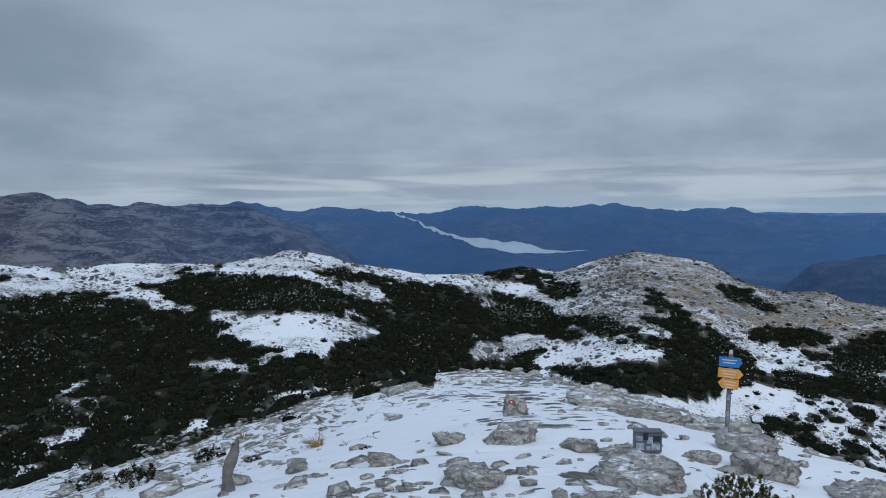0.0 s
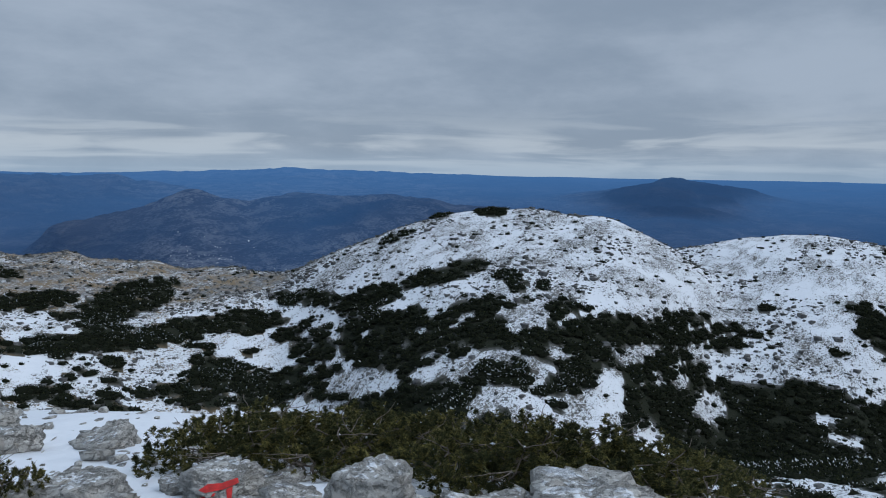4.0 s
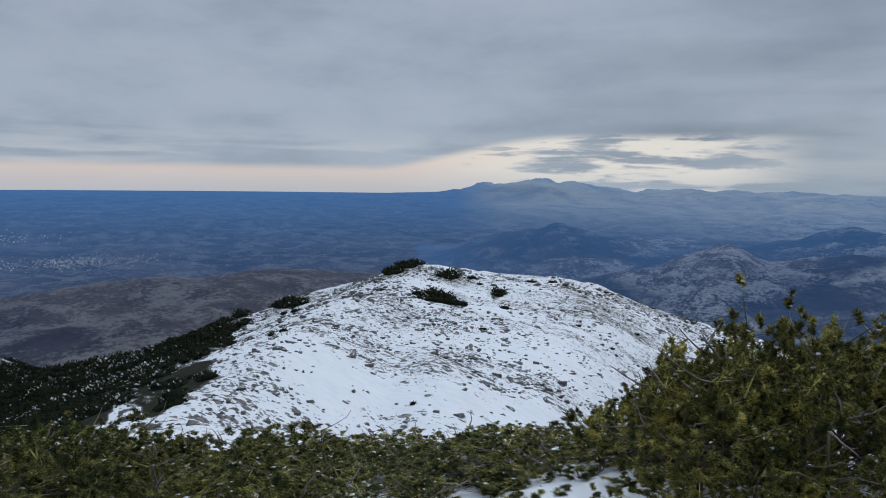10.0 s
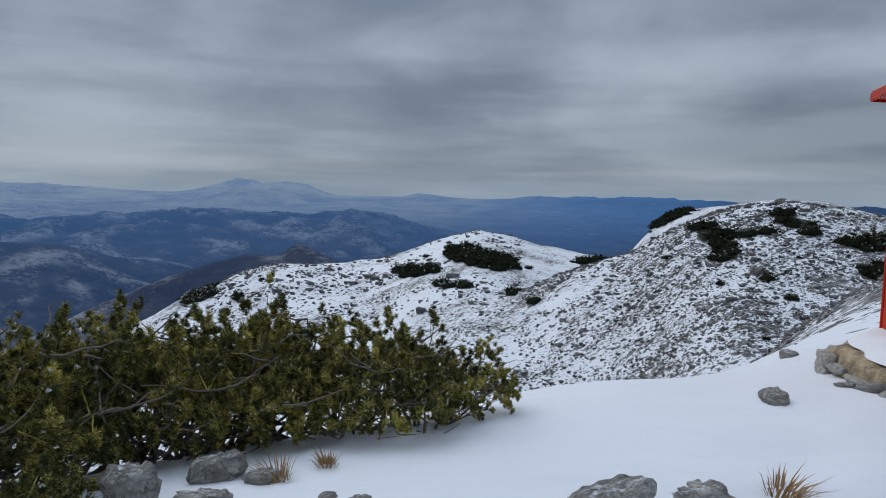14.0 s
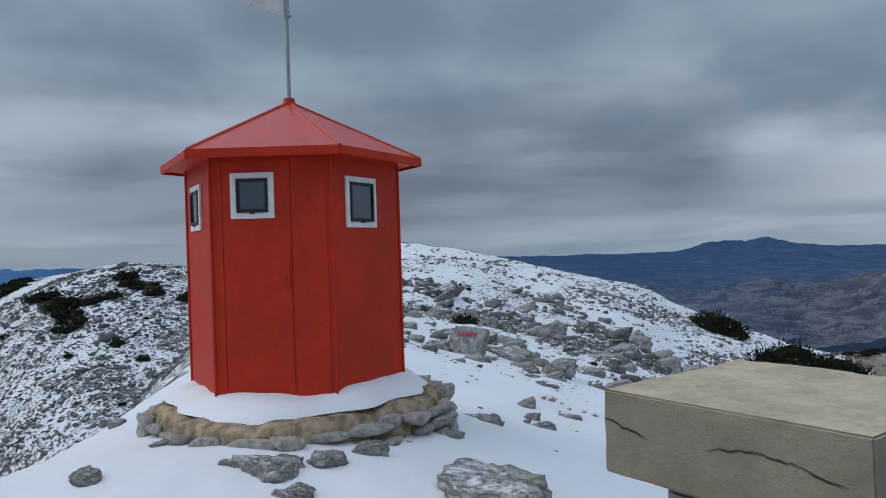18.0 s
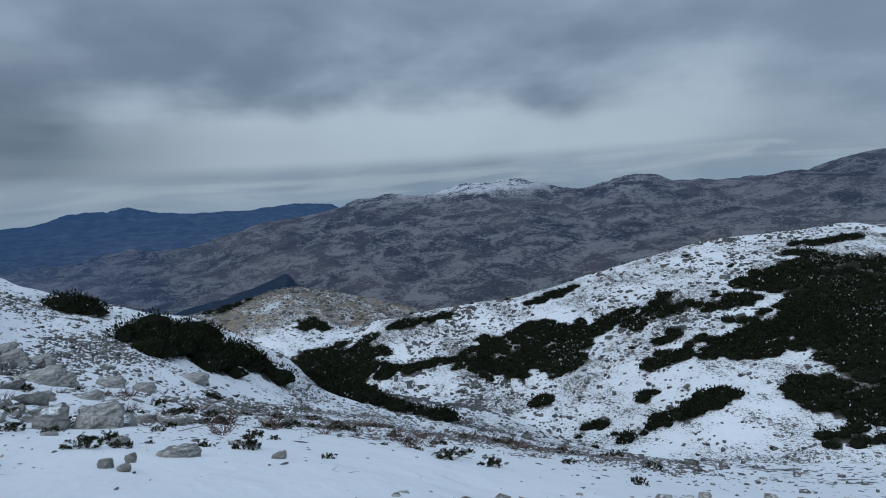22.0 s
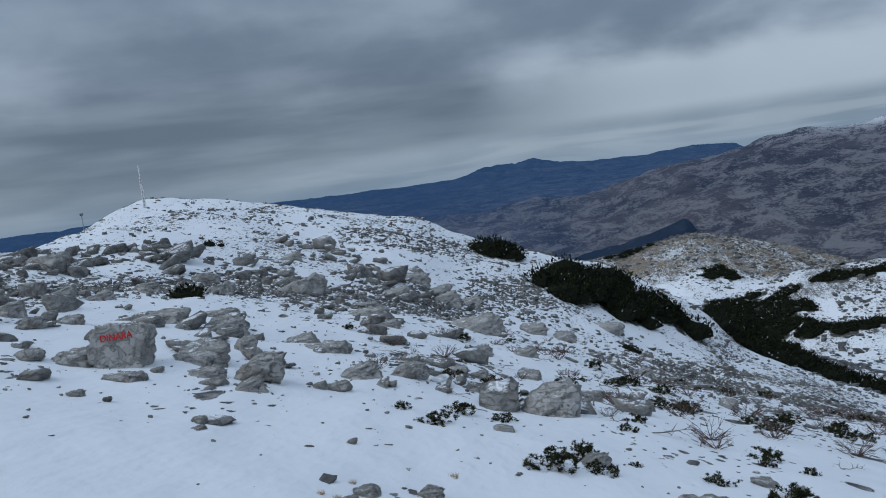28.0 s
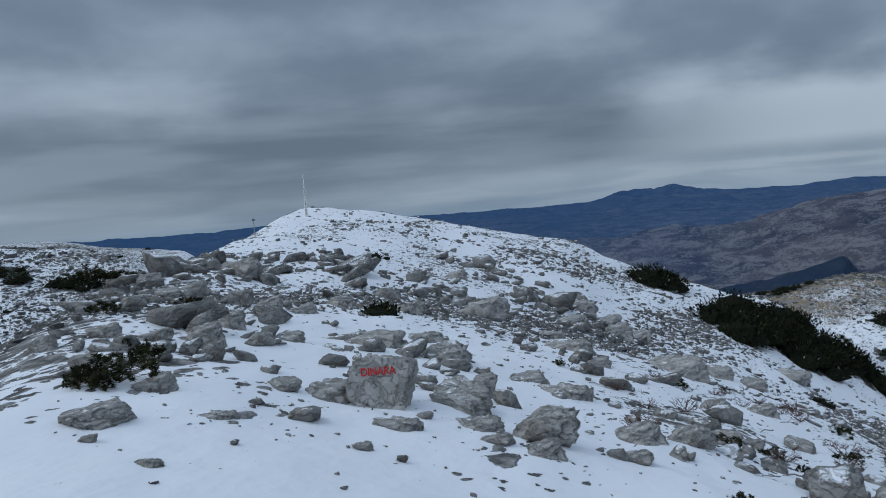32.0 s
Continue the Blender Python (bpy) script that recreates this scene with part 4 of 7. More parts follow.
STANDS = STAND_NORTH + STAND_NORTH_LOW + STAND_NE + STAND_NE_LOW + STAND_EAST + STAND_EAST_LOW + STAND_SADDLE + STAND_SADDLE_LOW + STAND_SADDLE_B + STAND_SADDLE_B_LOW + STAND_SOUTH + STAND_SOUTH_LOW
GAPS = BARE_NORTH + BARE_NORTH_LOW + BARE_EAST + BARE_EAST_LOW + BARE_SADDLE


SCRUB_WEST_C = [(-91.4, 0.2, 2.0, 2.0), (-87.5, 9.5, 2.6, 4.5), (-90, 14, 2.6, 4.5), (-91.5, 18.5, 2.4, 4.5), (-84.5, 0.3, 1.6, 1.6), (-81.5, 6.0, 1.2, 2.5), (-81.5, 8.0, 2.6, 4.5), (-82, 11.6, 2.8, 4.5), (-83, 15.2, 2.8, 4.5), (-88, 19.2, 3, 5), (-104, 31.5, 3.2, 6), (-105.5, 36, 3.6, 6), (-106, 40.5, 3.6, 6), (-101, 43.8, 3.4, 6), (-95, 45.6, 2.6, 4), (-113.7, 147, 9, 6), (-91, 140, 12, 8), (-92, 127, 10, 5), (-119, 177, 8, 3), (-150, 113, 9, 7)]


def belts(x, y, table):
    """The same for stands given by (x, y, half width across, half depth away)."""
    best = np.zeros(x.shape)
    for cx, cy, wide, deep in table:
        d = math.hypot(cx, cy)
        ux, uy = cx / d, cy / d
        away, side = (x - cx) * ux + (y - cy) * uy, (y - cy) * ux - (x - cx) * uy
        best = np.maximum(best, np.clip(1.25 - (away / deep) ** 2 - (side / wide) ** 2, 0, 1))
    return best


def near_cover(x, y, z, thick=False):
    r, a = np.hypot(x, y), bearing(x, y)
    e = np.degrees(np.arctan2(z - 1.6, r))
    b = (a + 70) % 360 - 70
    snow = np.interp(b, [-70, -30, -8, 8, 14, 30, 43, 47, 75, 100, 122, 165, 180, 205, 209, 217, 224, 232, 238, 258, 275, 290], [0.50, 0.50, 0.54, 0.42, 0.16, 0.02, 0.02, 0.50, 0.54, 0.56, 0.54, 0.66, 0.64, 0.60, 0.54, 0.46, 0.30, 0.30, 0.66, 0.72, 0.74, 0.70])
    snow = np.where((b > 8) & (b < 48), snow + (0.62 - snow) * np.clip((-9.5 - e) / 2.5, 0, 1), snow)
    close = np.clip((26 - r) / 16, 0, 1)
    snow = snow + (0.94 - snow) * close
    shoulder = np.clip(1 - np.abs(b - 2) / 26, 0, 1) * np.clip((r - 6.5) / 3, 0, 1) * np.clip((24 - r) / 5, 0, 1)
    snow = snow - 0.07 * shoulder
    rubble = np.clip(1 - np.abs(a - 272) / 26, 0, 1) * np.clip((r - 9) / 5, 0, 1) * np.clip((60 - r) / 20, 0, 1)
    snow = snow - 0.05 * rubble * np.clip((r - 14) / 10, 0.2, 1)
    hill = np.clip((r - 245) / 25, 0, 1) * np.clip(1 - np.abs(a - 286) / 22, 0, 1) * 2.5
    hill = np.clip(hill, 0, 1)
    snow = snow * (1 - 0.95 * hill)
    dry = np.interp(b, [-70, 5, 16, 40, 46, 60, 250, 290], [0.15, 0.25, 0.8, 0.95, 0.35, 0.15, 0.2, 0.2])
    dry = np.maximum(dry * np.clip((r - 40) / 60, 0.3, 1), 0.85 * hill)
    pine = np.clip(spots(a, e, STANDS) - 0.85 * spots(a, e, GAPS), 0, 1)
    pine = pine * np.where((a > 92) & (a < 121), np.clip((r - 12) / 5, 0, 1), np.where(a > 300, np.clip((r - 13) / 4, 0, 1), np.clip((r - 22) / 8, 0, 1)))
    ragged = np.clip((pine + 0.55 * fbm(x / 4.5, y / 4.5, 3) + 0.35 * fbm(x / 15, y / 15, 3) - 0.52) * 6, 0, 1) * np.clip(pine * 5, 0, 1)
    belt = np.zeros(x.shape)
    west = x < -40
    if west.any():
        belt[west] = belts(x[west], y[west], SCRUB_WEST_A + SCRUB_WEST_B + SCRUB_WEST_C)
    ragged = np.maximum(ragged, np.clip((belt + 1.8 * fbm(x / 3.4, y / 3.4, 3) - 0.36) * 4, 0, 1) * (belt > 0.02))
    snow = np.where(ragged > 0.3, np.minimum(snow, 0.3), snow)
    return np.stack([snow, dry, np.clip(ragged * 1.6 - 0.6, 0, 1) if not thick else ragged], 1)


def scrub_density(x, y, z):
    return near_cover(x, y, z, True)[:, 2]


def far_cover(x, y, z):
    r, a = np.hypot(x, y), bearing(x, y)
    b = (a + 70) % 360 - 70
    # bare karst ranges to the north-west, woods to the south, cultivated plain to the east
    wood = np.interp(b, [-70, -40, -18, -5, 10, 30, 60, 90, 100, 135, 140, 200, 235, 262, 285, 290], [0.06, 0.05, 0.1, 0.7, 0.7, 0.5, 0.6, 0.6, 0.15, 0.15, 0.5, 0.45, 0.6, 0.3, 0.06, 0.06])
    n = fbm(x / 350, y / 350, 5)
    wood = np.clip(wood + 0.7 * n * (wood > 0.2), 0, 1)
    # the wedge-shaped spur takes the full dark blue tone
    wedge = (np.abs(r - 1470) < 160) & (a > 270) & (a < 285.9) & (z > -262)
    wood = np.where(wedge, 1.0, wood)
    air_hill = 0.16 * np.clip(1 - np.abs(b - 46) / 18, 0, 1)
    karst = np.interp(b, [-70, -45, -20, 0, 30, 36, 56, 60, 90, 110, 140, 155, 185, 200, 262, 290], [0.42, 0.42, 0.45, 0.1, 0.1, 0.8, 0.7, 0.1, 0.1, 0.4, 0.3, 1.0, 1.0, 0.3, 0.3, 0.42])
    warp = 90 * fbm(x / 300 + 7, y / 300, 3)
    ridge = np.clip((np.abs(fbm((x + warp) / 330, (y - warp) / 330, 6, 0.58)) - 0.06) / 0.16, 0, 1)
    south_ = (b > 138) & (b < 205) & (r < 3000)
    karst = np.where(south_, karst * (0.1 + 1.1 * ridge), karst)
    wood = np.where(south_, np.clip(wood + 0.55 * (0.5 - ridge), 0, 1), wood)
    high = np.clip((z + 60) / 70, 0, 1) * np.clip((r - 1900) / 400, 0, 1) * ((b < -20) | (b > 255)) * (r < 2900)
    karst = np.clip(karst, 0, 1) + 1.5 * high * np.clip(1.3 - np.abs(b + 60) / 11, 0, 1) + 0.5 * high * np.clip(1 - np.abs(b + 47) / 4, 0, 1)
    # share of painted haze, growing with distance
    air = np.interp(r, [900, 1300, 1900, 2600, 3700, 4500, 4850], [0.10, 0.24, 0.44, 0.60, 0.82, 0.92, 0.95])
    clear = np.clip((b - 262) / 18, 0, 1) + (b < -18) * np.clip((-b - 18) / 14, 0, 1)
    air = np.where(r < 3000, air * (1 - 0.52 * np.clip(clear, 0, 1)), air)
    # pale mist in the painted haze, over the southern valleys and before the last ridges
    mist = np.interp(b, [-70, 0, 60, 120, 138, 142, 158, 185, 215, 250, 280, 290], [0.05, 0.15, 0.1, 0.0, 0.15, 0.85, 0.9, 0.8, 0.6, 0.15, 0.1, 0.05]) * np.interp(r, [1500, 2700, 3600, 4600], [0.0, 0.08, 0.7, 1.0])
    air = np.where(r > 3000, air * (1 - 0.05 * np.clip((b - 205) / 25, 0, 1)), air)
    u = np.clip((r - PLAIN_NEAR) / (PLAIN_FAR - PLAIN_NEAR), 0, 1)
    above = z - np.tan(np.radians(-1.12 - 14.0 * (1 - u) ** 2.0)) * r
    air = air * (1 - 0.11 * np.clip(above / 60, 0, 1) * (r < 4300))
    # lone hill: less haze emission, its haze blue put in through the woods colour
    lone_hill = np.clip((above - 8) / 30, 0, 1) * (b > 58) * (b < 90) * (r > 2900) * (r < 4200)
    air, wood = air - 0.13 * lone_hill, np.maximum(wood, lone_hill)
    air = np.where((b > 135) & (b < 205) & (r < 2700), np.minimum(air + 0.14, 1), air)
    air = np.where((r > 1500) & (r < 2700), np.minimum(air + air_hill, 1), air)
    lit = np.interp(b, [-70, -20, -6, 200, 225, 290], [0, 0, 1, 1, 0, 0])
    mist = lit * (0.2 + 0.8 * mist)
    return np.stack([wood, karst, air, mist], 1)


def build_land():
    near = np.concatenate([[0.02], np.geomspace(0.5, 420, 350), [470, 540, 640, 760, 900, 930]])
    far = np.geomspace(880, 4880, 170)
    ground = polar_sheet("ground", near, np.linspace(0, 360, 1250, endpoint=False), lambda x, y: np.where(np.hypot(x, y) > 420, np.minimum(near_height(x, y), np.interp(np.hypot(x, y), [420, 930], [-95, -300])), near_height(x, y)), near_cover, MAT_GROUND)
    tagged(ground, "wind-packed snow over grey limestone rubble on a mountain top", "mountain ground", kind="structure")
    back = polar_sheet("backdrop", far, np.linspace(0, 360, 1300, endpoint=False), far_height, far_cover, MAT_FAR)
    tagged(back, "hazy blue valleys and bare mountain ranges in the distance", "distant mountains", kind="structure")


build_land()


def drop(x, y):
    """Height of the ground at one place."""
    return float(near_height(np.array([float(x)]), np.array([float(y)]))[0])


# ---------------------------------------------------------------- helpers for things
def part(name, bm, mat, parent=None, label="", smooth=False):
    me = bpy.data.meshes.new(name)
    bm.to_mesh(me)
    bm.free()
    if smooth:
        me.polygons.foreach_set("use_smooth", np.ones(len(me.polygons), dtype=bool))
    me.materials.append(mat)
    ob = new(name, me)
    if parent is not None:
        ob.parent = parent
    if label:
        ob["label"] = label
    return ob


def root(name, m, label, category, group=""):
    ob = new(name)
    ob.matrix_basis = m
    ob.empty_display_size = 0.1
    return tagged(ob, label, category, group)


def box(bm, centre, size, turn=0.0, bevel=0.0):
    m = Matrix.Translation(centre) @ Matrix.Rotation(turn, 4, "Z") @ Matrix.Diagonal((*size, 1))
    made = bmesh.ops.create_cube(bm, size=1.0, matrix=m)
    if bevel:
        edges = list({e for v in made["verts"] for e in v.link_edges})
        bmesh.ops.bevel(bm, geom=edges, offset=bevel, segments=2, affect="EDGES")
    return bm


def cyl(bm, p0, p1, r0, r1=None, seg=10):
    p0, p1 = Vector(p0), Vector(p1)
    axis = p1 - p0
    m = Matrix.Translation((p0 + p1) / 2) @ axis.to_track_quat("Z", "Y").to_matrix().to_4x4()
    bmesh.ops.create_cone(bm, cap_ends=True, segments=seg, radius1=r0, radius2=r0 if r1 is None else r1, depth=axis.length, matrix=m)
    return bm


def mesh_from(name, co, faces, mat, smooth=False):
    me = bpy.data.meshes.new(name)
    co, faces = np.asarray(co, dtype=np.float32), np.asarray(faces, dtype=np.int32)
    me.vertices.add(len(co))
    me.vertices.foreach_set("co", co.ravel())
    me.loops.add(faces.size)
    me.loops.foreach_set("vertex_index", faces.ravel())
    me.polygons.add(len(faces))
    me.polygons.foreach_set("loop_start", np.arange(0, faces.size, faces.shape[1], dtype=np.int32))
    if smooth:
        me.polygons.foreach_set("use_smooth", np.ones(len(faces), dtype=bool))
    me.update(calc_edges=True)
    me.materials.append(mat)
    return me


MAT_RED = plain("red_paint", (0.46, 0.030, 0.010), 0.5, 0, 0.10, 3.0, 0.05, 0.2)
MAT_ROOF = plain("red_roof_sheet", (0.50, 0.05, 0.028), 0.34, 0, 0.10, 2.0, 0.05, 0.5)
MAT_WHITE = plain("white_frame", (0.72, 0.71, 0.68), 0.6, 0, 0.10, 9.0, 0.1)
MAT_BLACK = plain("dark_frame", (0.018, 0.02, 0.026), 0.45, 0, 0.1, 9.0, 0.0)
MAT_STEEL = plain("galvanised_steel", (0.30, 0.33, 0.37), 0.5, 0.6, 0.12, 12.0, 0.05)
MAT_VANE = plain("pale_vane_sheet", (0.62, 0.62, 0.60), 0.5, 0.2, 0.08, 7.0, 0.05)
MAT_CONCRETE = plain("weathered_concrete", (0.22, 0.225, 0.22), 0.9, 0, 0.16, 5.0, 0.5)
MAT_CAP_TOP = plain("sky_lit_beige_cap_top", (0.43, 0.355, 0.25), 0.9, 0, 0.17, 6.0, 0.5)
MAT_MORTAR = plain("sandy_mortar", (0.31, 0.24, 0.155), 0.95, 0, 0.42, 9.0, 1.0)
MAT_SNOW = plain("fresh_snow", (0.74, 0.755, 0.785), 0.6, 0, 0.02, 2.0, 0.25)


def glass_material():
    m, t, b = material("window_glass", 0.06, 0, 0.6)
    b.inputs["Base Color"].default_value = (0.045, 0.07, 0.095, 1)
    return m


MAT_GLASS = glass_material()


# ---------------------------------------------------------------- red summit shelter
HUT = (-6.06, -4.06, 0.45)
HUT_R, HUT_TURN, WALL_H = 1.0, 51.0, 2.02


def hexagon(r, k):
    a = radians(HUT_TURN + 60 * k)
    return Vector((r * math.cos(a), r * math.sin(a), 0))


def wall_frame(k):
    """Axes of a wall panel: its start, its way along, its outward normal and width."""
    p, q = hexagon(HUT_R, k - 1), hexagon(HUT_R, k)
    along = (q - p).normalized()
    return p, along, Vector((along.y, -along.x, 0)), (q - p).length


def panel_box(bm, k, s0, s1, z0, z1, depth, proud, bevel=0.0):
    p, along, out_, width = wall_frame(k)
    c = p + along * ((s0 + s1) / 2) + out_ * proud + Vector((0, 0, (z0 + z1) / 2))
    return box(bm, c, (s1 - s0, depth, z1 - z0), math.atan2(along.y, along.x), bevel)


def build_hut():
    hut = root("summit_shelter", pose(*HUT), "hexagonal red painted metal summit shelter with a pointed roof", "shelter")
    width = HUT_R
    for k in range(6):
        wall = part("wall", panel_box(bmesh.new(), k, 0.0, width, -0.06, WALL_H, 0.04, -0.02), MAT_RED, hut)
        strip = bmesh.new()
        p = hexagon(HUT_R + 0.006, k)
        cyl(strip, (p.x, p.y, -0.05), (p.x, p.y, WALL_H), 0.012, seg=8)
        part("corner_strip", strip, MAT_RED, hut)
        if k in (5, 0, 1):
            # the wall that faces the summit has the door; its window sits left of the middle
            s0, s1, z0, z1 = {0: (0.17, 0.53, 1.49, 1.87), 1: (0.18, 0.62, 1.40, 1.84), 5: (0.25, 0.66, 1.42, 1.82)}[k]
            win = part("window", panel_box(bmesh.new(), k, s0 + 0.06, s1 - 0.06, z0 + 0.06, z1 - 0.06, 0.012, 0.010), MAT_GLASS, hut, "dark glass pane")
            fr = bmesh.new()
            for b0, b1, c0, c1 in ((s0, s1, z1 - 0.05, z1), (s0, s1, z0, z0 + 0.05), (s0, s0 + 0.05, z0 + 0.05, z1 - 0.05), (s1 - 0.05, s1, z0 + 0.05, z1 - 0.05)):
                panel_box(fr, k, b0, b1, c0, c1, 0.02, 0.011, 0.003)
            part("frame", fr, MAT_WHITE, win, "white painted outer frame")
            sash = bmesh.new()
            i0, i1, j0, j1 = s0 + 0.05, s1 - 0.05, z0 + 0.05, z1 - 0.05
            for b0, b1, c0, c1 in ((i0, i1, j1 - 0.024, j1), (i0, i1, j0, j0 + 0.028), (i0, i0 + 0.024, j0 + 0.028, j1 - 0.024), (i1 - 0.024, i1, j0 + 0.028, j1 - 0.024)):
                panel_box(sash, k, b0, b1, c0, c1, 0.03, 0.016, 0.003)
            panel_box(sash, k, (i0 + i1) / 2 - 0.02, (i0 + i1) / 2 + 0.02, j0 - 0.012, j0 + 0.004, 0.02, 0.03)
            part("sash", sash, MAT_BLACK, win, "black sash with a small catch")
        if k == 0:
            door = part("door", panel_box(bmesh.new(), 0, 0.10, 0.66, 0.0, WALL_H - 0.05, 0.008, 0.004, 0.003), MAT_RED, hut)
            door2 = panel_box(bmesh.new(), 0, 0.055, 0.095, -0.02, WALL_H - 0.03, 0.008, 0.003, 0.002)
            panel_box(door2, 0, 0.668, 0.96, -0.02, WALL_H - 0.03, 0.008, 0.004, 0.002)
            part("door_frame", door2, MAT_RED, hut)
            handle = bmesh.new()
            panel_box(handle, 0, 0.61, 0.645, 0.90, 1.16, 0.014, 0.018, 0.004)
            p, along, out_, _ = wall_frame(0)
            a = p + along * 0.62 + out_ * 0.03
            cyl(handle, (a.x, a.y, 1.0), (a.x + out_.x * 0.05, a.y + out_.y * 0.05, 1.0), 0.009)
            b = a + out_ * 0.05
            cyl(handle, b + Vector((0, 0, 1.0)), b - along * 0.05 + Vector((0, 0, 0.99)), 0.009)
            part("handle", handle, MAT_RED, door, "painted lever handle on a worn plate")
    # roof of six sheets with a fascia
    for k in range(6):
        bm = bmesh.new()
        e0, e1 = hexagon(1.23, k - 1), hexagon(1.23, k)
        lo, top = WALL_H + 0.03, 2.60
        f0, f1 = hexagon(0.05, k - 1), hexagon(0.05, k)
        v = [bm.verts.new(c) for c in ((e0.x, e0.y, lo), (e1.x, e1.y, lo), (f1.x, f1.y, top), (f0.x, f0.y, top), (e0.x, e0.y, lo - 0.012), (e1.x, e1.y, lo - 0.012), (f1.x, f1.y, top - 0.03), (f0.x, f0.y, top - 0.03))]
        for idx in ((0, 1, 2, 3), (7, 6, 5, 4), (0, 4, 5, 1), (1, 5, 6, 2), (2, 6, 7, 3), (3, 7, 4, 0)):
            bm.faces.new([v[i] for i in idx])
        part("roof_sheet", bm, MAT_ROOF, hut)
        bm = bmesh.new()
        mid, way = (e0 + e1) / 2, (e1 - e0)
        box(bm, (mid.x, mid.y, lo - 0.035), (way.length, 0.025, 0.075), math.atan2(way.y, way.x), 0.006)
        part("fascia", bm, MAT_RED, hut)
        bm = bmesh.new()
        cyl(bm, (e0.x * 0.995, e0.y * 0.995, lo + 0.005), (f0.x, f0.y, top + 0.004), 0.014, seg=6)
        part("roof_rib", bm, MAT_ROOF, hut)
    bm = bmesh.new()
    for k in range(6):
        a, b = hexagon(1.21, k - 1), hexagon(1.21, k)
        bm.faces.new([bm.verts.new((p.x, p.y, WALL_H - 0.02)) for p in (b, a, Vector((0, 0, 0)))])
    part("soffit", bm, MAT_RED, hut)
    bm = bmesh.new()
    cyl(bm, (0, 0, 2.53), (0, 0, 2.66), 0.075, 0.05, 12)
    part("roof_collar", bm, MAT_RED, hut)
    pole = part("pole", cyl(bmesh.new(), (0, 0, 2.6), (0.0, 0.0, 3.98), 0.019, 0.017, 10), MAT_STEEL, hut, "thin grey steel pole")
    bm = bmesh.new()
    cyl(bm, (0, 0, 3.42), (0, 0, 3.72), 0.026, seg=10)
    for z in (3.44, 3.70):
        box(bm, (0, 0.02, z), (0.03, 0.05, 0.02))
    part("vane_sleeve", bm, MAT_STEEL, pole)
    bm = bmesh.new()
    # swallow-tailed sheet that stands in the wind
    way = Vector((0.78, -0.62, 0)).normalized()
    side = Vector((-way.y, way.x, 0)) * 0.002
    outline = [(0.03, 3.44), (0.03, 3.70), (0.36, 3.78), (0.25, 3.66), (0.40, 3.52)]
    a = [bm.verts.new(way * s + side + Vector((0, 0, z))) for s, z in outline]
    b = [bm.verts.new(way * s - side + Vector((0, 0, z))) for s, z in outline]
    for idx in ((0, 1, 2, 3), (0, 3, 4)):
        bm.faces.new([a[i] for i in idx])
        bm.faces.new([b[i] for i in reversed(idx)])
    for i in range(5):
        bm.faces.new((a[i], b[i], b[(i + 1) % 5], a[(i + 1) % 5]))
    part("vane", bm, MAT_VANE, pole, "pale swallow-tailed wind vane")


build_hut()


# ---------------------------------------------------------------- survey pillar
def concrete_cap_material():
    """Mossy grey-olive concrete, painted darker than the sky-lit top, with a long crack below the top."""
    m, t, b = material("cracked_concrete", 0.92)
    v = t.add("ShaderNodeTexCoord").outputs["Object"]
    z = t.add("ShaderNodeSeparateXYZ", Vector=v).outputs[2]
    n1, n2, n3 = t.noise(v, 4.0, 6), t.noise(v, 45.0, 5, 0.7), t.noise(v, 7.0, 8, 0.65)
    c = t.mix(t.step(n1, 0.3, 0.7), (0.165, 0.148, 0.106), (0.275, 0.247, 0.178))
    c = t.mix(t.step(n2, 0.55, 0.75, 0.0, 0.35), c, (0.22, 0.205, 0.165))
    along = t.noise(t.add("ShaderNodeMapping", Vector=v, Scale=(1.0, 1.0, 0.25)).outputs[0], 3.2, 7, 0.6)
    level = t.math("SUBTRACT", z, t.math("ADD", 1.20, t.math("MULTIPLY", along, 0.13)))
    line = t.math("MULTIPLY", t.step(t.math("ABSOLUTE", level), 0.0006, 0.0035, 1.0, 0.0), t.step(t.noise(v, 5.0, 3), 0.44, 0.56))
    rust = t.math("MULTIPLY", t.step(z, 1.15, 1.20, 1.0, 0.0), t.step(n3, 0.45, 0.6))
    c = t.mix(t.math("MULTIPLY", rust, 0.5), c, (0.28, 0.19, 0.10))
    t.put(b.inputs["Base Color"], t.mix(line, c, (0.03, 0.03, 0.028)))
    bump(t, b, t.math("SUBTRACT", t.math("ADD", n2, n3), t.math("MULTIPLY", line, 2.0)), 0.7, 0.012)
    return m


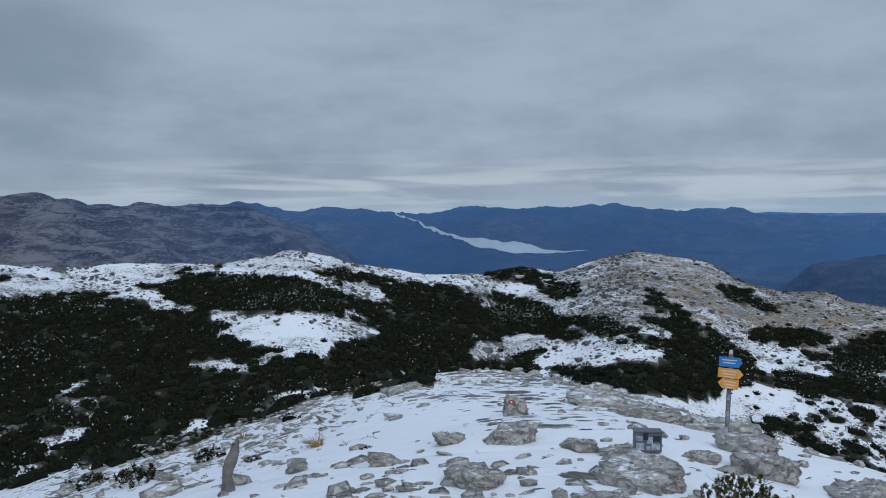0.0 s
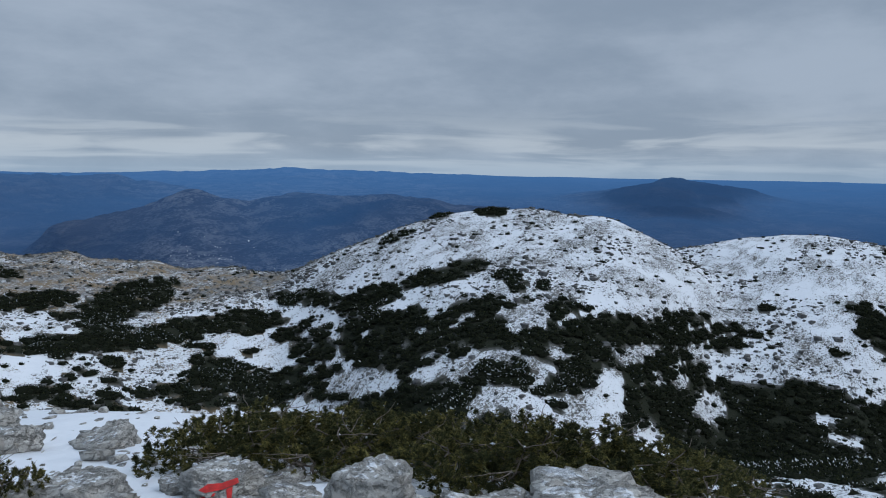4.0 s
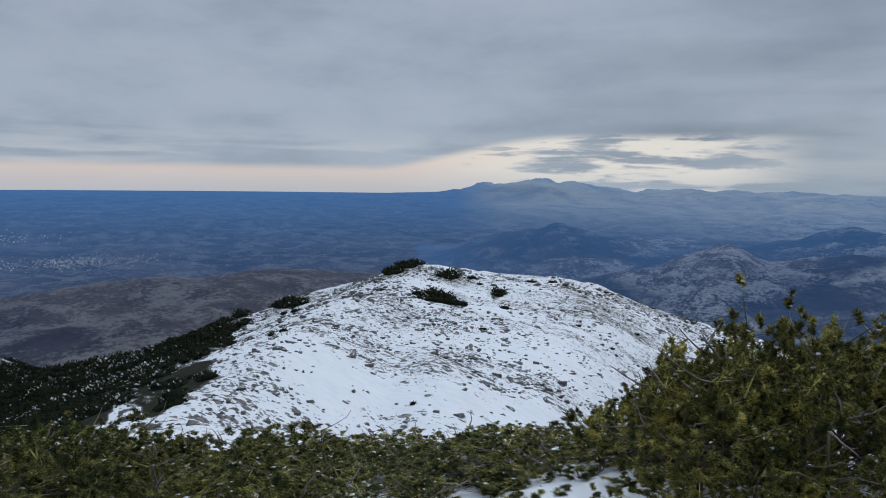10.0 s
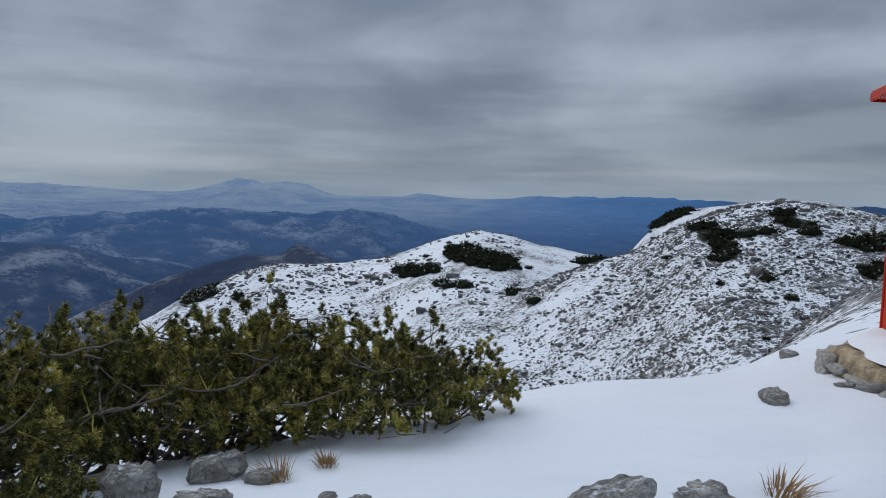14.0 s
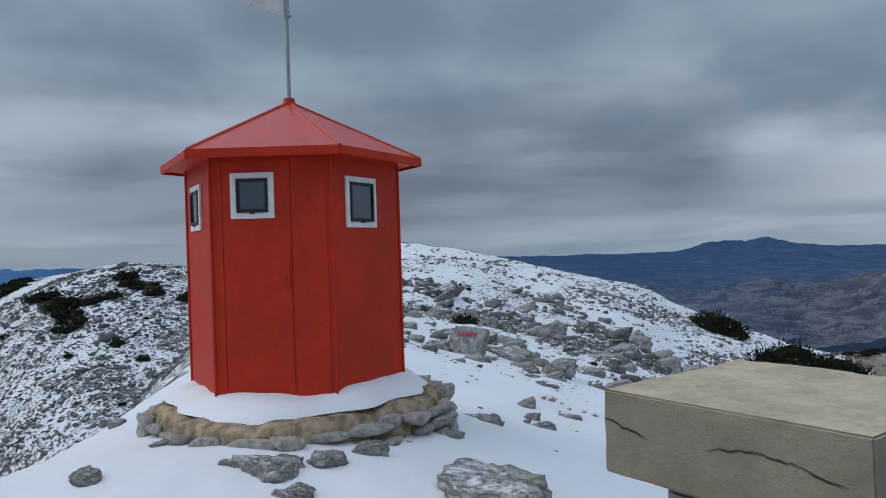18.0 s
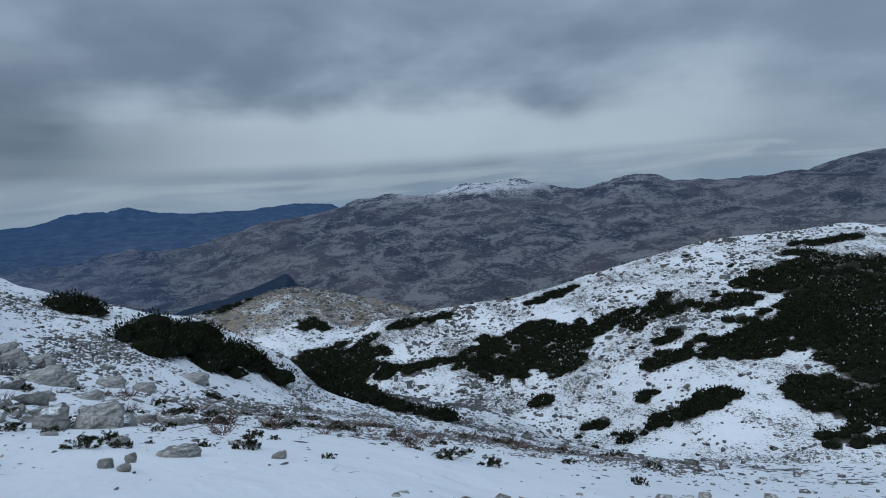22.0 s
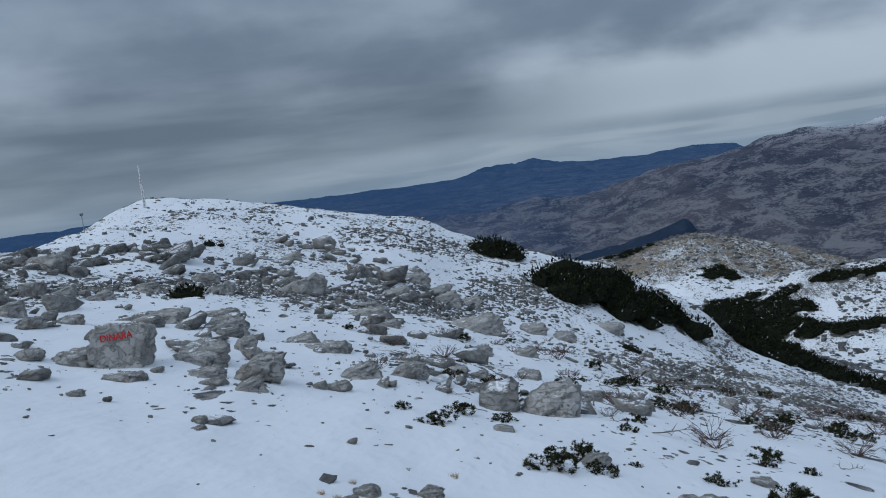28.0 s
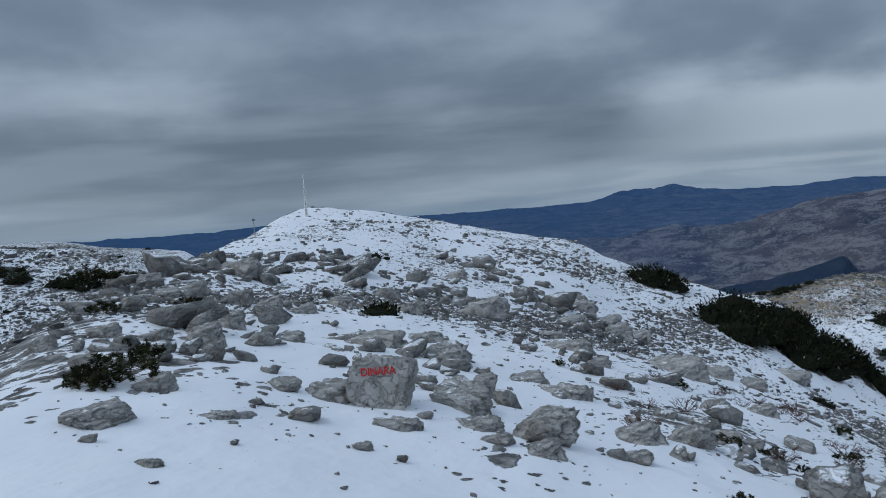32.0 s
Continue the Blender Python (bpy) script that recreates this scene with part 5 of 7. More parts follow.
def build_pillar():
    x, y, turn = -1.89, -0.22, radians(58)
    g = drop(x, y)
    pil = root("survey_pillar", pose(x, y, 0), "square weathered concrete survey pillar with a wide cap", "pillar")
    bm = box(bmesh.new(), (0, 0, 1.257), (0.53, 0.53, 0.175), turn, 0.004)
    bmesh.ops.subdivide_edges(bm, edges=[e for e in bm.edges if e.calc_length() > 0.1], cuts=24, use_grid_fill=True)
    for v in bm.verts:
        worn = noise.fractal(v.co * 7, 1.0, 2.0, 5) * 0.004
        # chips along the arrises
        reach = max(abs(v.co.x * math.cos(turn) + v.co.y * math.sin(turn)), abs(v.co.y * math.cos(turn) - v.co.x * math.sin(turn)))
        rim = max(0.0, (reach - 0.245) / 0.02) * max(0.0, (v.co.z - 1.32) / 0.025)
        worn -= 0.010 * rim * max(0.0, noise.noise(v.co * 26) + 0.1)
        v.co += Vector((v.co.x, v.co.y, v.co.z - 1.245)).normalized() * worn
    bm.normal_update()
    # up-facing faces take a lighter beige: own tint plus sky light painted in
    for f in bm.faces:
        f.material_index = 1 if f.normal.z > 0.35 else 0
    cap = part("cap", bm, concrete_cap_material(), pil, "cracked olive-grey concrete cap, its beige top painted lighter, with chipped edges")
    cap.data.materials.append(MAT_CAP_TOP)
    bm = box(bmesh.new(), (0, 0, (1.15 + g - 0.15) / 2), (0.36, 0.36, 1.15 - g + 0.13), turn, 0.012)
    part("shaft", bm, MAT_CONCRETE, pil)


build_pillar()


# ---------------------------------------------------------------- dwarf pines
def needle_material(name, dark, light, tip, snow):
    m, t, b = material(name, 0.8, 0, 0.06)
    v = t.add("ShaderNodeTexCoord").outputs["Object"]
    g = t.add("ShaderNodeNewGeometry")
    isle = g.outputs["Random Per Island"]
    n = t.math("ADD", t.math("MULTIPLY", t.noise(v, 1.6, 2), 0.45), t.math("MULTIPLY", t.noise(v, 8.0, 2, 0.5), 0.55))
    c = t.mix(t.step(t.math("ADD", t.math("MULTIPLY", n, 0.85), t.math("MULTIPLY", isle, 0.22)), 0.46, 0.66), dark, light)
    c = t.mix(t.step(t.math("ADD", t.math("MULTIPLY", isle, 0.35), n), 0.72, 0.95), c, tip)
    if snow:
        nz = t.add("ShaderNodeSeparateXYZ", Vector=g.outputs["Normal"]).outputs[2]
        rime = t.math("MULTIPLY", t.step(t.noise(v, 0.03, 4, 0.6), 0.50, 0.66, 0.02, snow), t.step(t.math("ABSOLUTE", nz), 0.2, 0.75))
        c = t.mix(t.math("GREATER_THAN", rime, t.math("FRACT", t.math("MULTIPLY", isle, 7.31))), c, (0.72, 0.74, 0.78))
    t.put(b.inputs["Base Color"], c)
    # needles let some light through
    thin = t.add("ShaderNodeBsdfTranslucent", Color=c)
    both_ = t.add("ShaderNodeMixShader")
    both_.inputs[0].default_value = 0.34
    t.l.new(b.outputs[0], both_.inputs[1])
    t.l.new(thin.outputs[0], both_.inputs[2])
    t.l.new(both_.outputs[0], t.n["Material Output"].inputs[0])
    return m


MAT_NEEDLE = needle_material("pine_needles", (0.046, 0.054, 0.025), (0.39, 0.36, 0.105), (0.78, 0.66, 0.19), 0.0)
MAT_NEEDLE_GREEN = needle_material("deep_green_pine_needles", (0.040, 0.045, 0.022), (0.14, 0.135, 0.05), (0.32, 0.27, 0.09), 0.0)
MAT_NEEDLE_OLIVE = needle_material("olive_pine_needles", (0.040, 0.050, 0.024), (0.29, 0.28, 0.09), (0.66, 0.58, 0.19), 0.0)
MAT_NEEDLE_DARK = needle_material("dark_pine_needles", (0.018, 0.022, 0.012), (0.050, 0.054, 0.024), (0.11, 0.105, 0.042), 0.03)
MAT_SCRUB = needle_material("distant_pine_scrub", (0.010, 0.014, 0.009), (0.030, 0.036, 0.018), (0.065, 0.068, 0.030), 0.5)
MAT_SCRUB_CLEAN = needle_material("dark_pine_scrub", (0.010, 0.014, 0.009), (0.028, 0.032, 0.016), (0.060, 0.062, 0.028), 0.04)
# near-black colour for added inner domes, the shade inside each cushion
MAT_INNER_SHADE = plain("painted_inner_shade", (0.012, 0.014, 0.009), 0.95, 0, 0.3, 3.0, 0.0, 0.02)
MAT_BARK = plain("pine_bark", (0.155, 0.128, 0.108), 0.95, 0, 0.25, 14.0, 0.6)
MAT_GREYWOOD = plain("bleached_deadwood", (0.15, 0.14, 0.13), 0.9, 0, 0.22, 12.0, 0.5)
MAT_DRYGRASS = plain("dry_grass", (0.30, 0.185, 0.085), 0.9, 0, 0.30, 30.0, 0.0)
MAT_TWIG = plain("bare_heath_twigs", (0.11, 0.070, 0.060), 0.9, 0, 0.25, 20.0, 0.0)


SHADE_FACETS = 18


def scrub_templates(gen, count=8, leaves=46, fine=1.0):
    """Low cushions: a near-black faceted dome painted as inner shade, under upright sprays, each spray one triangle."""
    made = []
    for _ in range(count):
        rings = []
        for q, h in ((0.86, 0.0), (0.62, 0.42)):
            a = np.arange(6) * np.pi / 3 + gen.uniform(-0.3, 0.3, 6)
            k = q * gen.uniform(0.8, 1.15, 6)
            rings.append(np.stack([k * np.cos(a), k * np.sin(a), h * gen.uniform(0.8, 1.25, 6)], 1))
        top = np.array([0.0, 0.0, 0.62])
        tris = []
        for i in range(6):
            j = (i + 1) % 6
            tris += [[rings[0][i], rings[0][j], rings[1][j]], [rings[0][i], rings[1][j], rings[1][i]], [rings[1][i], rings[1][j], top]]
        tris = [np.array(t) for t in tris]
        for _ in range(leaves):
            a, q = gen.uniform(0, 2 * np.pi), np.sqrt(gen.uniform(0, 1))
            c = np.array([q * np.cos(a), q * np.sin(a), (1 - 0.8 * q ** 2.2) * gen.uniform(0.5, 0.85)])
            out_ = np.array([np.cos(a) * q, np.sin(a) * q, gen.uniform(0.5, 1.3)])
            tip = c + out_ / np.linalg.norm(out_) * gen.uniform(0.16, 0.36) * fine
            s = gen.normal(size=3)
            s = s / np.linalg.norm(s) * gen.uniform(0.07, 0.15) * fine
            tris.append(np.array([c - s, c + s, tip]))
        made.append(np.array(tris))
    return made


def scatter_scrub(name, xy, size, gen, label, templates, squash=0.75, mat=None):
    if not len(xy):
        return
    z = near_height(xy[:, 0], xy[:, 1])
    pick = gen.integers(0, len(templates), len(xy))
    turn = gen.uniform(0, 2 * np.pi, len(xy))
    all_co = []
    for k, tpl in enumerate(templates):
        idx = np.nonzero(pick == k)[0]
        if not len(idx):
            continue
        c, s = np.cos(turn[idx])[:, None, None], np.sin(turn[idx])[:, None, None]
        sz = size[idx][:, None, None]
        p = tpl[None]
        x = (p[..., 0] * c - p[..., 1] * s) * sz + xy[idx, 0][:, None, None]
        y = (p[..., 0] * s + p[..., 1] * c) * sz + xy[idx, 1][:, None, None]
        zz = p[..., 2] * sz * squash + z[idx][:, None, None] - 0.06 * sz
        all_co.append(np.stack([x, y, zz], -1).reshape(-1, 3))
    co = np.concatenate(all_co)
    me = mesh_from(name, co, np.arange(len(co)).reshape(-1, 3), mat or MAT_SCRUB)
    me.materials.append(MAT_INNER_SHADE)
    # first facets of every cushion carry the painted inner shade
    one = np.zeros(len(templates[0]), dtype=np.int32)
    one[:SHADE_FACETS] = 1
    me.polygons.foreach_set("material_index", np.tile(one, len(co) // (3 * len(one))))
    tagged(new(name, me), label, "dwarf pine scrub", kind="stuff")


def build_scrub():
    gen = np.random.default_rng(21)
    tpl = scrub_templates(gen, 8, 34)
    for a0, a1, r0, r1, n, dense, label in (
        (284, 382, 14, 275, 23000, 0.40, "dark dwarf pine thickets dusted with snow in a mountain hollow"),
        (22, 76, 26, 285, 12500, 0.36, "patches of dark dwarf pine on a snowy slope"),
        (74, 124, 13, 310, 15000, 0.36, "dark green dwarf pine covering a saddle between snowy hills"),
        (124, 236, 34, 240, 40000, 0.4, "scattered dark dwarf pine cushions on snowy hills"),
    ):
        a = np.radians(gen.uniform(a0, a1, n))
        r = np.sqrt(gen.uniform(r0 ** 2, r1 ** 2, n))
        xy = np.stack([r * np.sin(a), r * np.cos(a)], 1)
        d = scrub_density(xy[:, 0], xy[:, 1], near_height(xy[:, 0], xy[:, 1]))
        # lone cushions here and there between the stands
        keep = gen.uniform(0, 1, n) < np.maximum(d, 0.004 if n > 20000 else 0.03)
        alone = np.where(d < 0.15, 0.6, 1.0)[keep]
        xy, r = xy[keep], r[keep]
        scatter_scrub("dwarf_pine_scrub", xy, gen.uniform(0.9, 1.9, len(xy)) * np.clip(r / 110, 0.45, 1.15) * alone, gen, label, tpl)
    pts = []
    for x, y, wide, deep in SCRUB_WEST_A + SCRUB_WEST_B + SCRUB_WEST_C:
        n = int(min(600, 1.3 * wide * deep + 5))
        a, q = gen.uniform(0, 2 * np.pi, n), np.sqrt(gen.uniform(0, 1, n))
        away = np.array([x, y]) / math.hypot(x, y)
        side = np.array([-away[1], away[0]])
        pts.append(np.array([x, y]) + np.outer(q * np.cos(a) * wide, side) + np.outer(q * np.sin(a) * deep, away))
    xy = np.concatenate(pts)
    xy = xy[(scrub_density(xy[:, 0], xy[:, 1], near_height(xy[:, 0], xy[:, 1])) > 0.3) | (np.hypot(xy[:, 0], xy[:, 1]) < 75)]
    tall = (xy[:, 0] < -70) & (np.abs(xy[:, 1]) < 50) & (xy[:, 0] > -120)
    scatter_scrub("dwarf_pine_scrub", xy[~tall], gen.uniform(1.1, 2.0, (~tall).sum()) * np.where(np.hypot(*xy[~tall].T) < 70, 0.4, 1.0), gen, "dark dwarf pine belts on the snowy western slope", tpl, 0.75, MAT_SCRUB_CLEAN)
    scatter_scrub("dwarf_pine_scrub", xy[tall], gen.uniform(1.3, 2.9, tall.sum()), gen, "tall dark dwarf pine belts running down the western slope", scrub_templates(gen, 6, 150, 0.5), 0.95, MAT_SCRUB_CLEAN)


def tube(points, radii, seg=5):
    """Verts and quads of a tapering tube along points."""
    p = np.asarray(points, float)
    d = np.gradient(p, axis=0)
    d /= np.linalg.norm(d, axis=1)[:, None] + 1e-9
    ref = np.where(np.abs(d[:, 2:3]) > 0.9, np.array([[1.0, 0, 0]]), np.array([[0, 0, 1.0]]))
    u = np.cross(d, ref)
    u /= np.linalg.norm(u, axis=1)[:, None] + 1e-9
    v = np.cross(d, u)
    ang = np.linspace(0, 2 * np.pi, seg, endpoint=False)
    ring = u[:, None] * np.cos(ang)[None, :, None] + v[:, None] * np.sin(ang)[None, :, None]
    co = (p[:, None] + ring * np.asarray(radii)[:, None, None]).reshape(-1, 3)
    n = len(p)
    q = [[i * seg + j, i * seg + (j + 1) % seg, (i + 1) * seg + (j + 1) % seg, (i + 1) * seg + j] for i in range(n - 1) for j in range(seg)]
    return co, np.array(q)


class Wood:
    def __init__(self):
        self.co, self.q, self.n = [], [], 0

    def add(self, points, radii, seg=5):
        c, q = tube(points, radii, seg)
        self.co.append(c)
        self.q.append(q + self.n)
        self.n += len(c)

    def mesh(self, name, mat):
        return mesh_from(name, np.concatenate(self.co), np.concatenate(self.q), mat, True)


def needles(feet, axes, gen, count, length, width):
    """Brushes of needles: each shoot carries them along its length, pointing out and up."""
    n = len(feet)
    ax = axes / (np.linalg.norm(axes, axis=1)[:, None] + 1e-9)
    long = gen.uniform(0.5, 1.1, (n, 1, 1)) * length
    s = gen.uniform(0, 1, (n, count, 1)) ** 0.8
    way = gen.normal(size=(n, count, 3))
    way -= ax[:, None] * np.sum(way * ax[:, None], -1, keepdims=True)
    way /= np.linalg.norm(way, axis=-1)[..., None] + 1e-9
    way = way * (1.0 - 0.3 * s) + ax[:, None] * (0.0 + 0.7 * s) + gen.normal(0, 0.2, (n, count, 3))
    way /= np.linalg.norm(way, axis=-1)[..., None] + 1e-9
    start = feet[:, None] + ax[:, None] * s * long
    tip = start + way * length * gen.uniform(0.75, 1.15, (n, count, 1))
    side = np.cross(way, gen.normal(size=(n, count, 3)))
    side /= np.linalg.norm(side, axis=-1)[..., None] + 1e-9
    side *= width
    return np.stack([start - side, start + side, tip], 2).reshape(-1, 3)


def pine(seed, radius, height, tufts, per, length, width, stems=9, bare=0.22, mat=None, snow=60):
    """One dwarf pine: stems that lie down and rise, boughs that end in plumes of upright shoots, snow caught in the crown."""
    gen = np.random.default_rng(seed)
    wood, feet, axs, twigs = Wood(), [], [], []
    ends = []
    for s in range(stems):
        a = 2 * np.pi * (s + gen.uniform(-0.35, 0.35)) / stems
        reach, top = radius * gen.uniform(0.35, 0.85), height * gen.uniform(0.45, 0.75)
        t = np.linspace(0, 1, 7)
        bend = gen.normal(0, 0.045, (7, 3)) * t[:, None] * radius * 2
        stem = np.stack([np.cos(a) * reach * t ** 0.7, np.sin(a) * reach * t ** 0.7, top * (0.12 * t + 0.8 * t ** 1.7)], 1) + bend
        wood.add(stem, 0.015 * (1 - 0.72 * t) * (0.5 + radius), 5)
        ends.extend(stem[2:])
        for b in range(6):
            i = gen.integers(2, 7)
            a2 = a + gen.normal(0, 1.1)
            l2 = radius * gen.uniform(0.25, 0.55)
            u = np.linspace(0, 1, 5)
            twig = stem[i] + np.stack([np.cos(a2) * l2 * u, np.sin(a2) * l2 * u, height * 0.18 * u ** 1.6 * gen.uniform(0.2, 1.2)], 1) + gen.normal(0, 0.018, (5, 3)) * u[:, None]
            wood.add(twig, 0.0062 * (1 - 0.7 * u) * (0.5 + radius), 4)
            ends.extend(twig[2:])
    ends = np.array(ends)
    lump = gen.uniform(0, 2 * np.pi, 7)
    caps = []
    for k in range(tufts):
        a, q = gen.uniform(0, 2 * np.pi), np.sqrt(gen.uniform(0, 1))
        edge = 1 + 0.22 * sum(np.sin((m + 1) * a + lump[m]) for m in range(4)) / 2
        x, y = np.cos(a) * q * radius * edge, np.sin(a) * q * radius * edge
        lobes = np.sin(x * 9 / radius + lump[5]) * np.cos(y * 8 / radius + lump[6])
        roof = height * (1 - 0.5 * q ** 2.6) * (0.80 + 0.20 * lobes) * gen.uniform(0.88, 1.12)
        low = height * (bare + 0.25 * (1 - q))
        depth = gen.uniform(0, 1) ** 1.8 if gen.uniform() < 0.8 else gen.uniform(0.3, 1)
        tip = np.array([x, y, roof + (low - roof) * depth])
        d2 = np.sum((ends - tip) ** 2, 1) + 0.4 * np.maximum(0, ends[:, 2] - tip[2]) ** 2
        foot = ends[np.argmin(d2)]
        far_ = np.linalg.norm(tip - foot)
        twigs.append((tip + (foot - tip) * min(1.0, 0.22 / (far_ + 1e-6)), tip))
        out_ = np.array([np.cos(a) * q * 0.5, np.sin(a) * q * 0.5, 0.95])
        for m in range(gen.integers(4, 7)):
            feet.append(tip + gen.normal(0, 0.42, 3) * length * np.array([1, 1, 1.7]))
            axs.append(out_ + gen.normal(0, 0.26, 3))
        if k < snow and depth < 0.4:
            caps.append(tip + np.array([0, 0, 0.5 * length]))
    co = needles(np.array(feet), np.array(axs, float), gen, per, length, width)
    shoots = np.array([(f + (0.005, 0, 0), f - (0.005, 0, 0), p) for f, p in twigs]).reshape(-1, 3)
    made = [wood.mesh("wood", MAT_BARK), mesh_from("needles", np.concatenate([co, shoots]), np.arange(len(co) + len(shoots)).reshape(-1, 3), mat or MAT_NEEDLE)]
    if caps:
        ball = np.array([(1, 0, 0), (0, 1, 0), (-1, 0, 0), (0, -1, 0), (0, 0, 0.8), (0, 0, -0.5)])
        tri = np.array([(0, 1, 4), (1, 2, 4), (2, 3, 4), (3, 0, 4), (1, 0, 5), (2, 1, 5), (3, 2, 5), (0, 3, 5)])
        lumps = np.concatenate([c + ball * gen.uniform(0.009, 0.030, (1, 3)) * length / 0.04 + gen.normal(0, 0.003, (6, 3)) for c in caps])
        made.append(mesh_from("snow_clumps", lumps, np.concatenate([tri + 6 * i for i in range(len(caps))]), MAT_SNOW))
    return made


def place_pine(meshes, x, y, scale, turn, label, group, category="dwarf pine", tall=1.0):
    ob = root("dwarf_pine", pose(x, y, drop(x, y) - 0.04, 0, 0, turn), label, category, group)
    for name, me in zip(("trunk", "crown", "snow_clumps"), meshes):
        c = new(name, me)
        c.parent = ob
        c.scale = (scale, scale, scale * tall)
    return ob


def ring(az_, d):
    return d * math.sin(radians(az_)), d * math.cos(radians(az_))


def build_pines():
    gen = random.Random(5)
    fine = [pine(100 + i, 0.72, 0.86, 250, 76, 0.031, 0.0023, 12, 0.30, snow=110) for i in range(4)]
    mid = [pine(150 + i, 0.72, 0.86, 260, 52, 0.033, 0.0028, bare=0.06, mat=MAT_NEEDLE_OLIVE) for i in range(3)]
    green = [pine(170 + i, 0.80, 0.80, 260, 36, 0.040, 0.0042, bare=0.04, mat=MAT_NEEDLE_GREEN, snow=10) for i in range(3)]
    # thicket to the south, between rocks and a snow bank
    row = [(156, 4.6, 0.62, 0.62), (157, 4.1, 0.66, 0.74), (160, 3.6, 0.75, 0.78), (163, 3.75, 0.88, 0.82), (160, 3.05, 0.55, 0.55), (166, 3.2, 0.5, 0.5), (171, 3.55, 0.45, 0.5), (165, 4.4, 0.95, 1.0), (169, 4.65, 0.9, 0.95), (173, 4.9, 1.0, 0.98), (178, 5.0, 0.95, 0.98),
           (183, 5.1, 1.0, 0.95), (187.5, 5.2, 0.95, 0.95), (191, 4.95, 0.85, 0.95), (196, 4.85, 0.75, 0.9), (198.5, 5.0, 0.5, 0.85), (161, 4.9, 0.85, 0.88), (180, 5.6, 0.95, 0.9)]
    for i, (a, d, s, tall) in enumerate(row):
        place_pine(fine[i % 4], *ring(a, d - 0.25 * (d > 4.5)), s, gen.uniform(0, 360), "dense dwarf pine with yellow-green needles and grey limbs in snow", "pines of the southern thicket", tall=tall * 1.20)
    # lower ones that fall away to the south-east
    for i in range(26):
        a = 100 + i * 2.0
        d = 3.6 + 0.75 * (i % 3) + gen.uniform(-0.2, 0.3)
        place_pine(mid[(i + 1) % 3], *ring(a, d), gen.uniform(0.68, 0.86), gen.uniform(0, 360), "low dwarf pine with dark green needles beside a rocky drop", "pines on the eastern brink", tall=gen.uniform(0.66, 0.84) * (0.38 if i > 14 else 0.68 if i > 7 else 1.0))
    # row behind the painted rocks to the north-east
    for i in range(18):
        a = 39 + i * 2.2
        d = (7.7 if a < 56 else 6.6) + 0.8 * (i % 3) + gen.uniform(-0.2, 0.2)
        place_pine(green[(i + 2) % 3], *ring(a, d), gen.uniform(0.85, 1.1), gen.uniform(0, 360), "spreading dwarf pine growing behind pale boulders", "pines behind the boulders", tall=gen.uniform(0.66, 0.84))
    place_pine(green[0], 2.81, 6.28, 0.50, 40, "single small dwarf pine between limestone rocks", "", tall=1.1)
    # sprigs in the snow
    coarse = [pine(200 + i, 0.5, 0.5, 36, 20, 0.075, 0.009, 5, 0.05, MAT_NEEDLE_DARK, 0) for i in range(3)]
    lone = []
    for _ in range(40):
        x, y = gen.uniform(-38, -15), gen.uniform(-2, 16)
        if math.hypot(x + 8.2, y + 2.2) > 12:
            lone.append((x, y, gen.uniform(0.3, 0.8), gen.uniform(0.2, 0.45)))
    for _ in range(46):
        a, r = radians(gen.uniform(262, 312)), 15 + 45 * gen.random() ** 1.4
        lone.append((r * math.sin(a), r * math.cos(a), gen.uniform(0.25, 0.7), gen.uniform(0.2, 0.45)))
    for i, (x, y, wide, high) in enumerate(SPRIGS_A + SPRIGS_B + BUSHES_FLANK + lone):
        place_pine(coarse[i % 3], x, y, max(0.2, wide * 1.05), gen.uniform(0, 360), "small dark dwarf pine sprig standing out of the snow", "small pines in the snow", tall=min(1.6, max(0.7, high / max(wide, 0.1))))


build_scrub()
build_pines()


